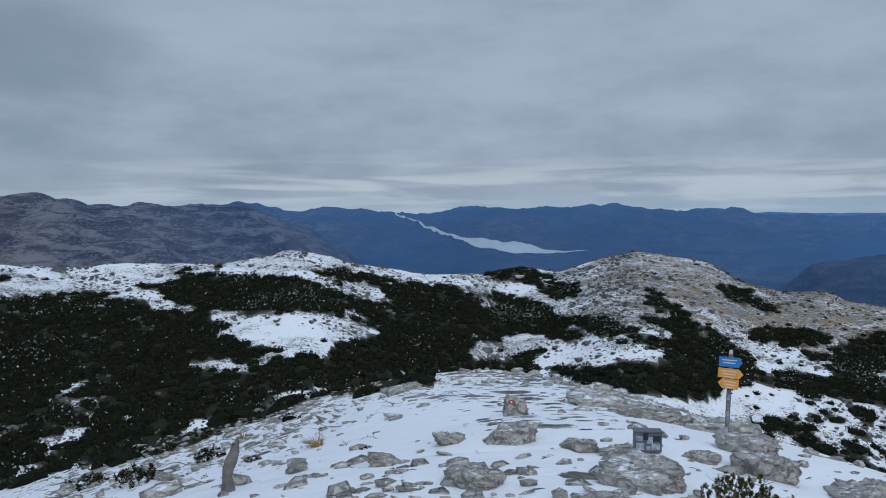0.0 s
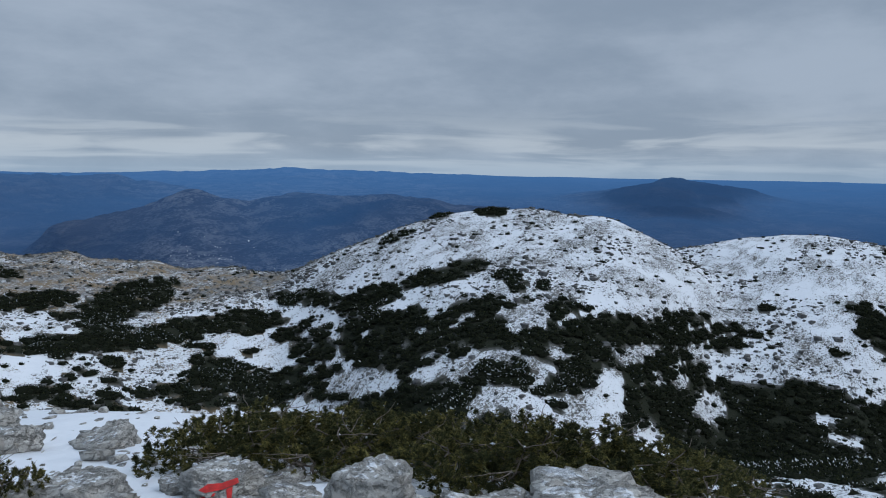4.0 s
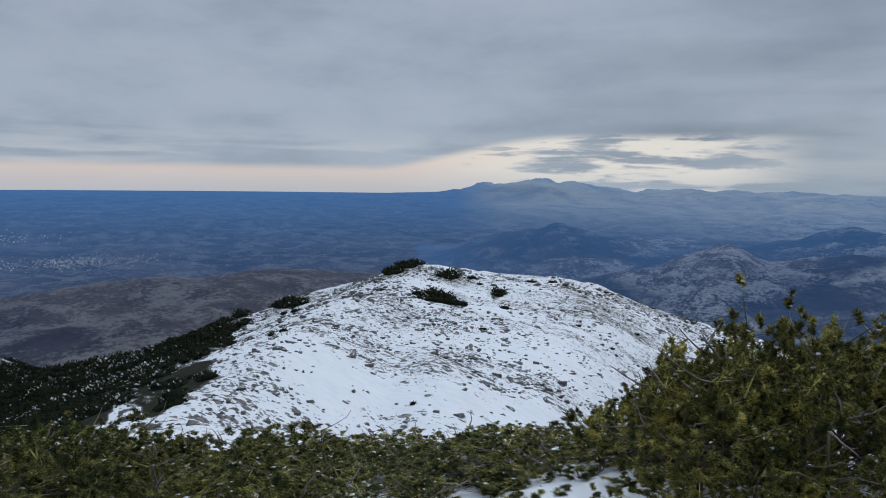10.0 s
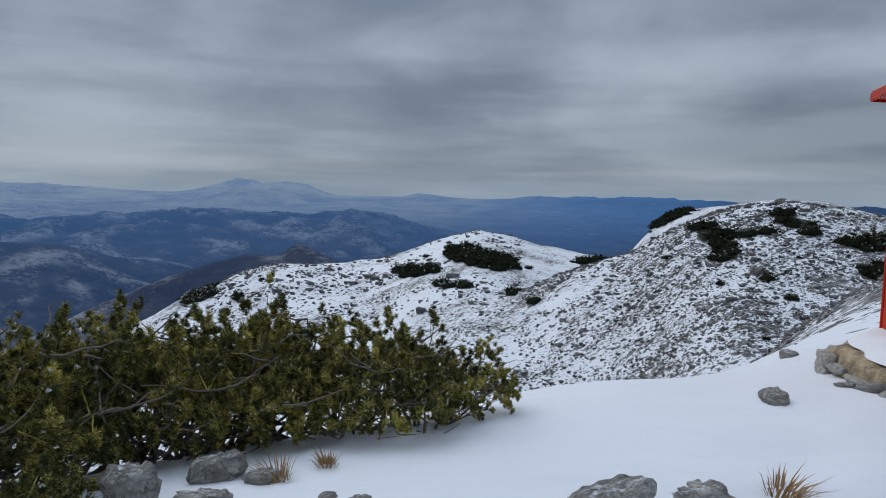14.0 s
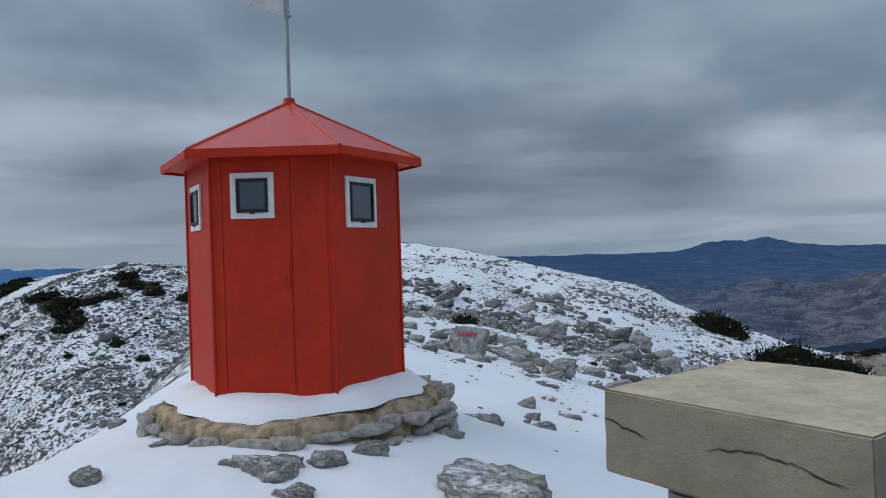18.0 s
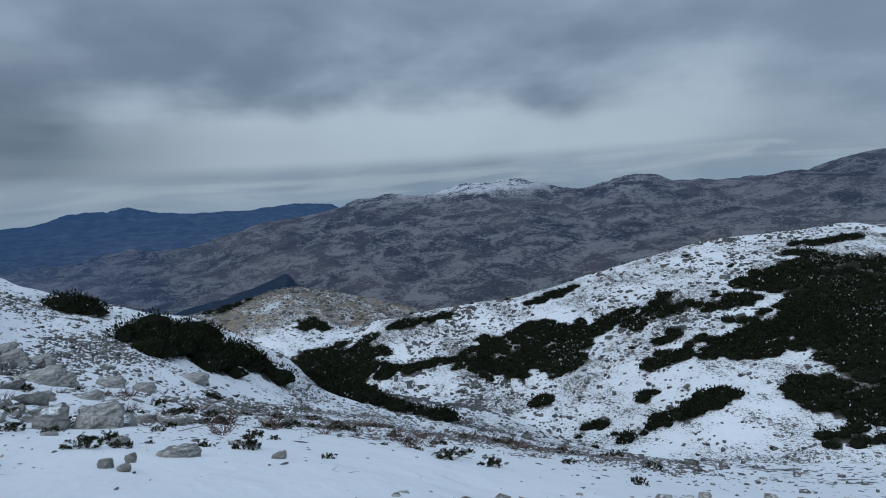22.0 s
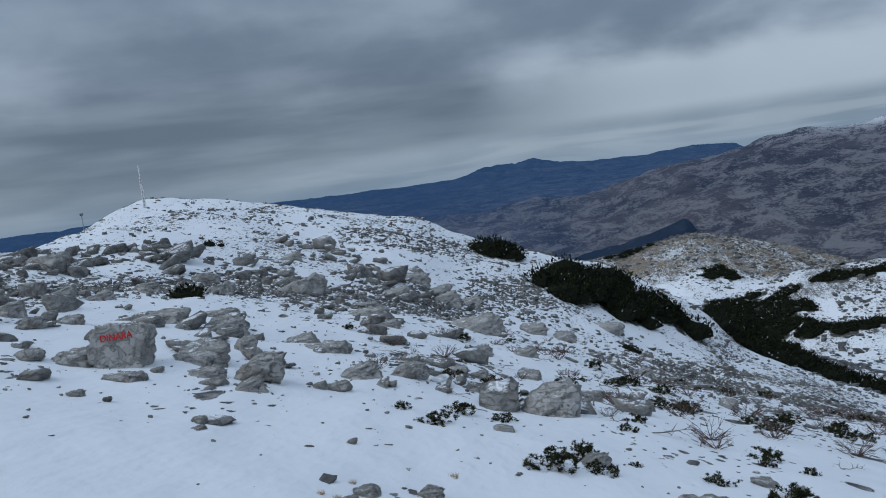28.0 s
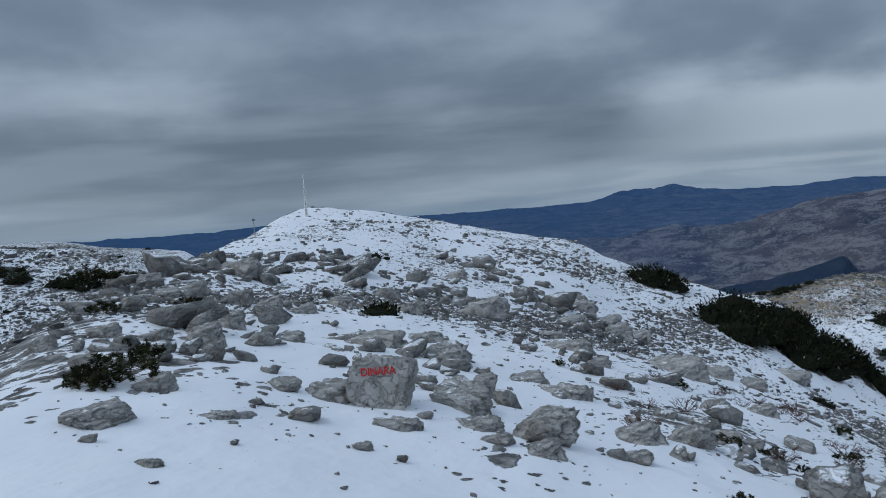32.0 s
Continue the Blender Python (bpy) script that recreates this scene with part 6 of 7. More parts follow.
# ---------------------------------------------------------------- rocks
def rock_mesh(seed, level=3, flat=0.75, name="rock", face=None):
    """An angular limestone block: a ball cut by planes, with bedding and pits. It is about 1 wide and stands on z = 0."""
    gen = np.random.default_rng(seed)
    bm = bmesh.new()
    bmesh.ops.create_icosphere(bm, subdivisions=level, radius=1.0)
    d = np.array([v.co for v in bm.verts])
    planes = gen.normal(size=(17, 3)) * np.array([1, 1, 0.8])
    planes /= np.linalg.norm(planes, axis=1)[:, None]
    depth = gen.uniform(0.48, 0.85, 17)
    # bedded stone breaks along level tops
    planes[0], depth[0] = Vector((0.12, 0.05, 1)).normalized(), 0.42
    if face:
        planes[1], depth[1] = Vector(face).normalized(), 0.40
    dot = d @ planes.T
    cut = np.where(dot > 0.05, depth / np.maximum(dot, 0.05), 9.0)
    r = np.minimum(1.15, -np.log(np.exp(-cut * 90).sum(1) + np.exp(-1.15 * 90)) / 90)
    co = d * r[:, None]
    wob = np.array([noise.fractal(Vector(c) * 1.9 + Vector((seed * 3.1, 0, 0)), 0.9, 2.1, 5) for c in co])
    fine_ = np.array([noise.fractal(Vector(c) * 7.5 + Vector((0, seed * 1.7, 0)), 0.8, 2.1, 3) for c in co]) if level > 2 else 0.0
    bed = np.abs(np.sin(co[:, 2] * 9 + wob * 2.5)) ** 0.4 * 0.05
    calm = np.where(np.argmin(cut, 1) == 1, 0.15, 1.0) if face else 1.0
    rift = np.array([1 - abs(noise.noise(Vector((c[0] * 3.2, c[1] * 3.2, c[2] * 6.5)) + Vector((0, 0, seed * 2.3)))) for c in co]) ** 7 * 0.11
    notch = np.maximum(0, np.abs(np.sin(co @ planes[5] * 4.2 + wob * 1.2)) - 0.93) * 1.6
    co = co * (0.97 + (0.10 * wob + 0.09 * fine_ + bed - notch - rift) * calm)[:, None]
    co[:, 2] *= flat
    co /= (co[:, 0].max() - co[:, 0].min())
    co[:, 2] -= co[:, 2].min() * 0.55
    for v, c in zip(bm.verts, co):
        v.co = c
    me = bpy.data.meshes.new(name)
    bm.to_mesh(me)
    bm.free()
    me.polygons.foreach_set("use_smooth", np.ones(len(me.polygons), dtype=bool))
    me.materials.append(MAT_ROCK)
    return me


ROCK_MESHES = [rock_mesh(s, 4, f) for s, f in ((1, 0.7), (2, 0.55), (3, 0.8), (4, 0.6), (5, 0.9), (6, 0.5), (7, 0.7), (8, 0.65))]
PEBBLES = [rock_mesh(s, 1, f) for s, f in ((21, 0.6), (22, 0.5), (23, 0.7), (24, 0.45), (25, 0.8), (26, 0.55))]
SMALL_ROCKS = [rock_mesh(s, 2, f) for s, f in ((11, 0.6), (12, 0.5), (13, 0.7), (14, 0.45), (15, 0.8), (16, 0.55))]


MAT_CRAG = plain("dark_weathered_stone", (0.11, 0.109, 0.107), 0.95, 0, 0.5, 0.9, 0.6)
GREY_MESHES = [me.copy() for me in ROCK_MESHES]
for me in GREY_MESHES:
    me.materials[0] = MAT_GREYROCK


def rock(x, y, wide, high, turn, k, label, group="", sink=0.22):
    me = (GREY_MESHES if x < -8 else ROCK_MESHES)[k % len(ROCK_MESHES)]
    zs = [v.co.z for v in me.vertices]
    ob = new("rock", me)
    body = max(high, 0.42 * wide)
    sz = body / max(zs) * 1.15
    tilt = random.Random(k)
    ob.matrix_basis = pose(x, y, drop(x, y) - sink * high - (body - high), tilt.uniform(-9, 9), tilt.uniform(-12, 12), turn) @ Matrix.Diagonal((wide * 1.08, wide * tilt.uniform(0.6, 0.95), sz, 1))
    return tagged(ob, label, "rock", group)


def build_rocks():
    gen = random.Random(9)
    k = 0
    for rows, where in ((ROCKS_A, "northern shoulder"), (ROCKS_B, "summit"), (ROCKS_SNOW, "summit"), (ROCKS_C + ROCKS_RIDGE, "western ridge"), (ROCKS_D + ROCKS_FLANK + ROCKS_FAR, "western slope")):
        for x, y, wide, high in rows:
            k += 1
            if where == "summit" and y < -3 and x > -1 and wide < 0.35:
                wide, high, y = wide * 1.25, high * 1.2, y - 0.05
            big = "large" if wide > 0.7 else "small" if wide < 0.3 else "grey"
            rock(x, y, wide, high * 0.7, gen.uniform(-35, 35) + math.degrees(math.atan2(y, x)) + 90, k, "%s weathered limestone rock half sunk in snow" % big, "rocks of the " + where)


def near_field(n, x0, x1, y0, y1, gen):
    return np.stack([gen.uniform(x0, x1, n), gen.uniform(y0, y1, n)], 1)


def shard(seed, flat=0.6):
    """A broken slab of a few faces, about 1 wide."""
    gen = np.random.default_rng(seed)
    co = np.array([(x, y, z) for z in (-0.3, 0.7) for y in (-0.5, 0.5) for x in (-0.5, 0.5)])
    co = co * gen.uniform(0.65, 1.15, (8, 1)) + gen.normal(0, 0.09, (8, 3))
    co[:, 2] *= flat
    tri = [(0, 1, 5), (0, 5, 4), (1, 3, 7), (1, 7, 5), (3, 2, 6), (3, 6, 7), (2, 0, 4), (2, 4, 6), (4, 5, 7), (4, 7, 6)]
    return mesh_from("shard", co, np.array(tri), MAT_RUBBLE)


SHARDS = [shard(300 + i, (0.45, 0.6, 0.8)[i % 3]) for i in range(12)]


def scatter_stones(name, xy, size, gen, label, flat=0.7, kinds=None, mat=None, lie=None):
    """Loose stones joined into one sheet of rubble. lie: the heading along which bedded slabs stretch."""
    z = near_height(xy[:, 0], xy[:, 1])
    cos, faces, count = [], [], 0
    kinds = kinds or SHARDS
    pick = gen.integers(0, len(kinds), len(xy))
    for k, me in enumerate(kinds):
        idx = np.nonzero(pick == k)[0]
        v = np.empty(len(me.vertices) * 3, dtype=np.float32)
        me.vertices.foreach_get("co", v)
        v = v.reshape(-1, 3)
        f = np.empty(len(me.polygons) * 3, dtype=np.int32)
        me.polygons.foreach_get("vertices", f)
        f = f.reshape(-1, 3)
        turn = gen.uniform(0, 2 * np.pi, len(idx)) if lie is None else gen.normal(radians(lie), 0.45, len(idx))
        c, s = np.cos(turn)[:, None], np.sin(turn)[:, None]
        sz = size[idx][:, None]
        tall = gen.uniform(0.5, 1.2, len(idx))[:, None] * flat
        stretch = gen.uniform(0.4 if lie else 0.55, 0.8 if lie else 1.0, len(idx))[:, None]
        tilt = gen.normal(0, 0.16, (len(idx), 2))
        x = (v[None, :, 0] * c - v[None, :, 1] * s * stretch) * sz + xy[idx, 0][:, None]
        y = (v[None, :, 0] * s + v[None, :, 1] * c * stretch) * sz + xy[idx, 1][:, None]
        zz = (v[None, :, 2] * tall + v[None, :, 0] * tilt[:, :1] + v[None, :, 1] * tilt[:, 1:]) * sz + z[idx][:, None] - 0.06 * sz
        cos.append(np.stack([x, y, zz], -1).reshape(-1, 3))
        faces.append((f[None] + (np.arange(len(idx)) * len(v))[:, None, None]).reshape(-1, 3) + count)
        count += len(idx) * len(v)
    me = mesh_from(name, np.concatenate(cos), np.concatenate(faces), mat or MAT_RUBBLE)
    return tagged(new(name, me), label, "stones", kind="stuff")


def build_rubble():
    gen = np.random.default_rng(33)
    # western slope and ridge: dense rubble in bands
    for n, x0, x1, y0, y1, k0, label in ((150000, -105, -9, -60, 45, 0.40, "grey limestone rubble showing through the snow of the western ridge"), (70000, -46, -9, -28, 28, 0.26, "small grey stones between the snow of the western slope")):
        xy = near_field(n, x0, x1, y0, y1, gen)
        r = np.hypot(xy[:, 0], xy[:, 1])
        band = fbm((xy[:, 0] * 0.4 + xy[:, 1]) / 9, (xy[:, 0] - xy[:, 1] * 0.4) / 26, 4)
        want = np.clip(0.11 + 1.6 * band, 0.04, 1) * np.clip((np.hypot(xy[:, 0] + 8, xy[:, 1] + 1.5) - 6.5) / 9, 0, 1) * np.clip(70 / r, 0.25, 1)
        clear = np.exp(-(((xy[:, 0] + 12) / 5) ** 2 + ((xy[:, 1] + 5) / 5) ** 2))
        xy = xy[gen.uniform(0, 1, len(xy)) < want * (1 - clear)]
        size = (gen.gamma(2.0, 0.12, len(xy)) + 0.06) * k0
        size *= np.clip(np.hypot(xy[:, 0] + 8, xy[:, 1]) / 22, 0.6, 1.9)
        near_ = np.hypot(xy[:, 0] + 8, xy[:, 1]) < 16
        scatter_stones("rubble", xy[~near_], np.minimum(size, 1.5)[~near_], gen, label, lie=75)
        scatter_stones("rubble", xy[near_], np.minimum(size, 0.4)[near_], gen, label, 0.7, PEBBLES, lie=75)
    # chips and pebbles that the wind has bared on the summit snow
    a, r = np.radians(gen.uniform(225, 330, 150)), gen.uniform(4.5, 17, 150)
    xy = np.stack([r * np.sin(a) - 2, r * np.cos(a)], 1)
    xy = xy[np.hypot(xy[:, 0] - HUT[0], xy[:, 1] - HUT[1]) > 2.2]
    scatter_stones("pebbles", xy, gen.gamma(1.3, 0.035, len(xy)) + 0.02, gen, "small dark stone chips lying in smooth snow", 0.5, SMALL_ROCKS, MAT_CRAG)
    # northern shoulder
    xy = near_field(9000, -10, 9, 4, 24, gen)
    keep = (gen.uniform(0, 1, len(xy)) < np.clip(0.22 + 0.9 * fbm(xy[:, 0] / 4, xy[:, 1] / 4, 3), 0.03, 1)) & (np.hypot(xy[:, 0], xy[:, 1]) > 4.5)
    xy = xy[keep]
    scatter_stones("rubble", xy, gen.gamma(1.6, 0.075, len(xy)) + 0.03, gen, "small limestone stones showing through thin snow", 0.55, PEBBLES, MAT_ROCK, 20)
    # hill to the south-east
    a, r = np.radians(gen.uniform(112, 166, 16000)), np.sqrt(gen.uniform(28 ** 2, 150 ** 2, 16000))
    xy = np.stack([r * np.sin(a), r * np.cos(a)], 1)
    keep = gen.uniform(0, 1, len(xy)) < np.clip(0.35 + 1.4 * fbm(xy[:, 0] / 14, xy[:, 1] / 14, 4), 0.05, 1)
    xy = xy[keep]
    scatter_stones("rubble", xy, gen.gamma(2.0, 0.11, len(xy)) + 0.10, gen, "flat limestone slabs on a snowy dome", 0.6)
    # crags of the southern flank
    a, r = np.radians(gen.uniform(206, 238, 3000)), gen.uniform(30, 112, 3000)
    xy = np.stack([r * np.sin(a), r * np.cos(a)], 1)
    keep = gen.uniform(0, 1, len(xy)) < np.clip(0.10 + 1.5 * fbm(xy[:, 0] / 11, xy[:, 1] / 11, 4), 0.05, 1)
    xy = xy[keep]
    scatter_stones("rubble", xy, gen.gamma(2.0, 0.16, len(xy)) + 0.12, gen, "broken limestone crags with snow in the clefts", 1.0)
    # brink round the painted rocks
    a, r = np.radians(gen.uniform(22, 75, 330)), gen.uniform(4.3, 6.2, 330)
    xy = np.stack([r * np.sin(a), r * np.cos(a)], 1)
    scatter_stones("rubble", xy, gen.gamma(2.0, 0.05, len(xy)) + 0.04, gen, "broken pale limestone at the brink", 0.8, SMALL_ROCKS, MAT_ROCK)


# rocky bands of the western ridge: x, y, half length along the ridge, half width, stones, size
OUTCROPS = [(-21.5, -11.2, 2.6, 1.5, 40, 0.5), (-18.5, -11.6, 2.2, 2.6, 34, 0.45), (-28, -15.4, 4.5, 2.5, 75, 0.65), (-40, -22, 7, 4, 150, 0.9), (-46, -18.5, 5, 2.2, 90, 0.9), (-47, -13, 6, 2.2, 110, 0.8), (-26, -9.6, 3.5, 1.6, 60, 0.45), (-24, -7.0, 2.5, 1.2, 36, 0.5),
            (-66, -14, 7, 4, 120, 0.9), (-56, -7, 6, 3.5, 110, 0.8), (-33, -4, 6, 3, 90, 0.5), (-22, -1, 4, 3, 80, 0.35), (-36, 4, 6, 3.5, 80, 0.5), (-24, 3, 3, 2.5, 60, 0.35)]


def build_outcrops():
    gen = np.random.default_rng(61)
    along = np.array([-0.9, -0.43])
    side = np.array([0.43, -0.9])
    blocks = [rock_mesh(s, 2, f) for s, f in ((41, 0.6), (42, 0.75), (43, 0.5), (44, 0.9), (45, 0.65))]
    for x, y, long, wide, n, size in OUTCROPS:
        n = int(n * 0.42)
        u, v = gen.normal(0, 0.6, n), gen.normal(0, 0.6, n)
        xy = np.array([x, y]) + np.outer(u * long, along) + np.outer(v * wide, side)
        scatter_stones("outcrop", xy, (gen.gamma(2.0, 0.36, n) + 0.2) * size, gen, "grey limestone outcrop breaking through the snow of the ridge", 0.95, blocks)


def build_scree():
    """Stones that show through the snow of the farther hills."""
    gen = np.random.default_rng(88)
    cube = np.array([(x, y, z) for z in (-0.3, 0.7) for y in (-0.5, 0.5) for x in (-0.5, 0.5)])
    tri = np.array([(0, 1, 5), (0, 5, 4), (1, 3, 7), (1, 7, 5), (3, 2, 6), (3, 6, 7), (2, 0, 4), (2, 4, 6), (4, 5, 7), (4, 7, 6)])
    for a0, a1, r0, r1, n, big, label in (
        (-62, 48, 60, 290, 52000, 1.0, "dark stones scattered over snowy northern hills"), (44, 124, 55, 310, 30000, 1.0, "dark stones scattered over snowy eastern hills"),
        (112, 206, 24, 190, 30000, 0.8, "dark stones scattered over snowy southern hills"), (206, 240, 24, 125, 26000, 0.7, "dark crags of a steep southern flank"),
        (268, 300, 60, 320, 20000, 1.0, "dark stones on a snowy western hollow")):
        a = np.radians(gen.uniform(a0, a1, n))
        r = np.sqrt(gen.uniform(r0 ** 2, r1 ** 2, n))
        x, y = r * np.sin(a), r * np.cos(a)
        z = near_height(x, y)
        c = near_cover(x, y, z)
        band = fbm((x * 0.5 + y * 0.85) / 9, (x * 0.85 - y * 0.5) / 20, 4)
        keep = gen.uniform(0, 1, n) < np.clip(1.0 - c[:, 0] * 1.05 + 1.6 * band, 0.05, 1) * (1 - 0.8 * c[:, 2]) * np.where(c[:, 0] < 0.15, 0.55, 1.0)
        x, y, z = x[keep], y[keep], z[keep]
        m = len(x)
        size = np.minimum((gen.gamma(2.0, 0.13, m) + 0.10) * big * np.clip(r[keep] / 130, 0.5, 1.4), 1.7)
        co = cube[None] * gen.uniform(0.6, 1.25, (m, 8, 1)) + gen.normal(0, 0.10, (m, 8, 3))
        turn = gen.uniform(0, 2 * np.pi, m)[:, None]
        sx, sy = size[:, None] * gen.uniform(0.8, 1.5, (m, 1)), size[:, None]
        px = (co[..., 0] * sx * np.cos(turn) - co[..., 1] * sy * np.sin(turn)) + x[:, None]
        py = (co[..., 0] * sx * np.sin(turn) + co[..., 1] * sy * np.cos(turn)) + y[:, None]
        pz = co[..., 2] * size[:, None] * gen.uniform(0.35, 0.8, (m, 1)) + z[:, None]
        f = (tri[None] + (np.arange(m) * 8)[:, None, None]).reshape(-1, 3)
        me = mesh_from("scree", np.stack([px, py, pz], -1).reshape(-1, 3), f, MAT_CRAG)
        tagged(new("scree", me), label, "stones", kind="stuff")


build_rocks()
build_rubble()
build_scree()
build_outcrops()


# ---------------------------------------------------------------- shelter plinth
MAT_WALLSTONE = plain("pale_wall_stone", (0.38, 0.355, 0.32), 0.95, 0, 0.28, 6.0, 0.9)


def stone_ring():
    """Round dry-stone footing of the shelter: stones set in sandy mortar, snow on top."""
    gen = random.Random(3)
    pale = [me.copy() for me in SMALL_ROCKS]
    for me in pale:
        me.materials[0] = MAT_WALLSTONE
    base = root("shelter_footing", pose(HUT[0], HUT[1], -0.04) @ Matrix.Diagonal((0.88, 0.88, 1.0, 1)), "round mortared stone footing with snow on its top", "stone footing")
    bm = bmesh.new()
    seg = 140
    rings = []
    for z, r in ((-0.45, 1.62), (-0.1, 1.60), (-0.02, 1.59), (0.05, 1.58), (0.12, 1.56), (0.19, 1.54), (0.25, 1.53), (0.31, 1.49), (0.35, 1.45), (0.385, 1.36), (0.40, 0.2)):
        row = []
        for i in range(seg):
            a = 2 * math.pi * i / seg
            k = r * (1 + 0.05 * math.sin(3 * a + 1) + 0.03 * math.sin(5 * a)) + 0.03 * noise.noise(Vector((math.cos(a) * 4, math.sin(a) * 4, z * 6)))
            k += 0.06 * noise.fractal(Vector((math.cos(a) * 5, math.sin(a) * 5, z * 6)), 0.8, 2.1, 5) * (r > 1)
            row.append(bm.verts.new((k * math.cos(a), k * math.sin(a), z + 0.04 * noise.noise(Vector((math.cos(a) * 6, math.sin(a) * 6, 3))))))
        rings.append(row)
    for lo, hi in zip(rings, rings[1:]):
        for i in range(seg):
            bm.faces.new((lo[i], lo[(i + 1) % seg], hi[(i + 1) % seg], hi[i]))
    bm.faces.new(rings[-1])
    part("mortar_core", bm, MAT_MORTAR, base, smooth=True)
    for course, (z, n) in enumerate(((-0.10, 24), (0.04, 26), (0.16, 27), (0.275, 30))):
        for i in range(n):
            a = 2 * math.pi * (i + 0.5 * (course % 2) + gen.uniform(-0.35, 0.35)) / n
            r = (1.61 - 0.02 * course) * (1 + 0.05 * math.sin(3 * a + 1) + 0.03 * math.sin(5 * a))
            st = new("stone", pale[gen.randrange(len(pale))])
            st.parent = base
            st.matrix_basis = pose(r * math.cos(a), r * math.sin(a), z - 0.05, 0, 0, math.degrees(a) + 90 + gen.uniform(-14, 14)) @ Matrix.Diagonal((gen.uniform(0.20, 0.50), gen.uniform(0.14, 0.26), gen.uniform(0.14, 0.32), 1))
    # drifted snow between the wall and the rim
    bm = bmesh.new()
    seg, cols = 96, 14
    grid = []
    for i in range(seg):
        a = 2 * math.pi * i / seg
        row = []
        lim = 1.37 * (1 + 0.05 * math.sin(3 * a + 1) + 0.03 * math.sin(5 * a)) + 0.09 * noise.noise(Vector((math.cos(a) * 3, math.sin(a) * 3, 11))) + 0.02 * math.sin(13 * a)
        for j in range(cols):
            k = j / (cols - 1)
            r = 0.82 + (lim - 0.82) * k
            hem = 0.392 - 0.5 * max(0.0, lim - 1.40)
            z = (0.545 - 0.05 * k) * (1 - k ** 5) + hem * k ** 5 + 0.06 * (1 - k ** 2) * noise.noise(Vector((r * math.cos(a) * 2.4, r * math.sin(a) * 2.4, 7)))
            row.append(bm.verts.new((r * math.cos(a), r * math.sin(a), z)))
        grid.append(row)
    for i in range(seg):
        for j in range(cols - 1):
            bm.faces.new((grid[i][j], grid[i][j + 1], grid[(i + 1) % seg][j + 1], grid[(i + 1) % seg][j]))
    bmesh.ops.recalc_face_normals(bm, faces=bm.faces)
    part("snow_cap", bm, MAT_SNOW, base, "soft snow drifted against the wall", smooth=True)


stone_ring()


# ---------------------------------------------------------------- lettering and paint on rocks
from mathutils.bvhtree import BVHTree

MAT_REDPAINT = plain("faded_red_paint", (0.46, 0.028, 0.025), 0.8, 0, 0.25, 12.0, 0.1)
MAT_WHITEPAINT = plain("white_blaze_paint", (0.72, 0.70, 0.68), 0.8, 0, 0.1, 12.0, 0.1)


def painted_rock(x, y, wide, high, k, label, turn, lean=0.0):
    """A rock with a mesh of its own, so that paint can lie on it."""
    ob = rock(x, y, wide, high, turn, k, label)
    ob.data = ob.data.copy()
    return ob


def paint_on(ob, name, polys, centre, facing, up_way, mat, label=""):
    """Thin paint strokes laid on a rock: outlines in (right, up) metres round a centre, thrown along facing onto its surface."""
    tree = BVHTree.FromPolygons([ob.matrix_basis @ v.co for v in ob.data.vertices], [tuple(p.vertices) for p in ob.data.polygons])
    facing = Vector(facing).normalized()
    right = facing.cross(Vector(up_way)).normalized()
    up_ = right.cross(facing)
    bm = bmesh.new()
    inv = ob.matrix_basis.inverted()
    for poly in polys:
        vs = []
        for u, v in poly:
            p = Vector(centre) + right * u + up_ * v - facing * 3
            hit, nor, _, _ = tree.ray_cast(p, facing)
            if hit is None:
                hit = p + facing * 3
                nor = -facing
            vs.append(bm.verts.new(inv @ (hit - facing * 0.014)))
        bm.faces.new(vs)
    return part(name, bm, mat, ob, label)


def letters(text, wide):
    """Outlines of block letters as small tiles, from the built-in font."""
    cu = bpy.data.curves.new("letters", "FONT")
    cu.body, cu.size, cu.offset = text, 1.0, 0.022
    tmp = new("letters", cu)
    dg = bpy.context.evaluated_depsgraph_get()
    me = bpy.data.meshes.new_from_object(tmp.evaluated_get(dg))
    bpy.data.objects.remove(tmp)
    bm = bmesh.new()
    bm.from_mesh(me)
    bmesh.ops.triangulate(bm, faces=bm.faces[:])
    for _ in range(2):
        long = [e for e in bm.edges if e.calc_length() > 0.12]
        bmesh.ops.subdivide_edges(bm, edges=long, cuts=1)
        bmesh.ops.triangulate(bm, faces=bm.faces[:])
    xs = [v.co.x for v in bm.verts]
    x0, x1 = min(xs), max(xs)
    k = wide / (x1 - x0)
    polys = [[((v.co.x - (x0 + x1) / 2) * k, (v.co.y - 0.35) * k * 1.15) for v in f.verts] for f in bm.faces]
    bm.free()
    return polys


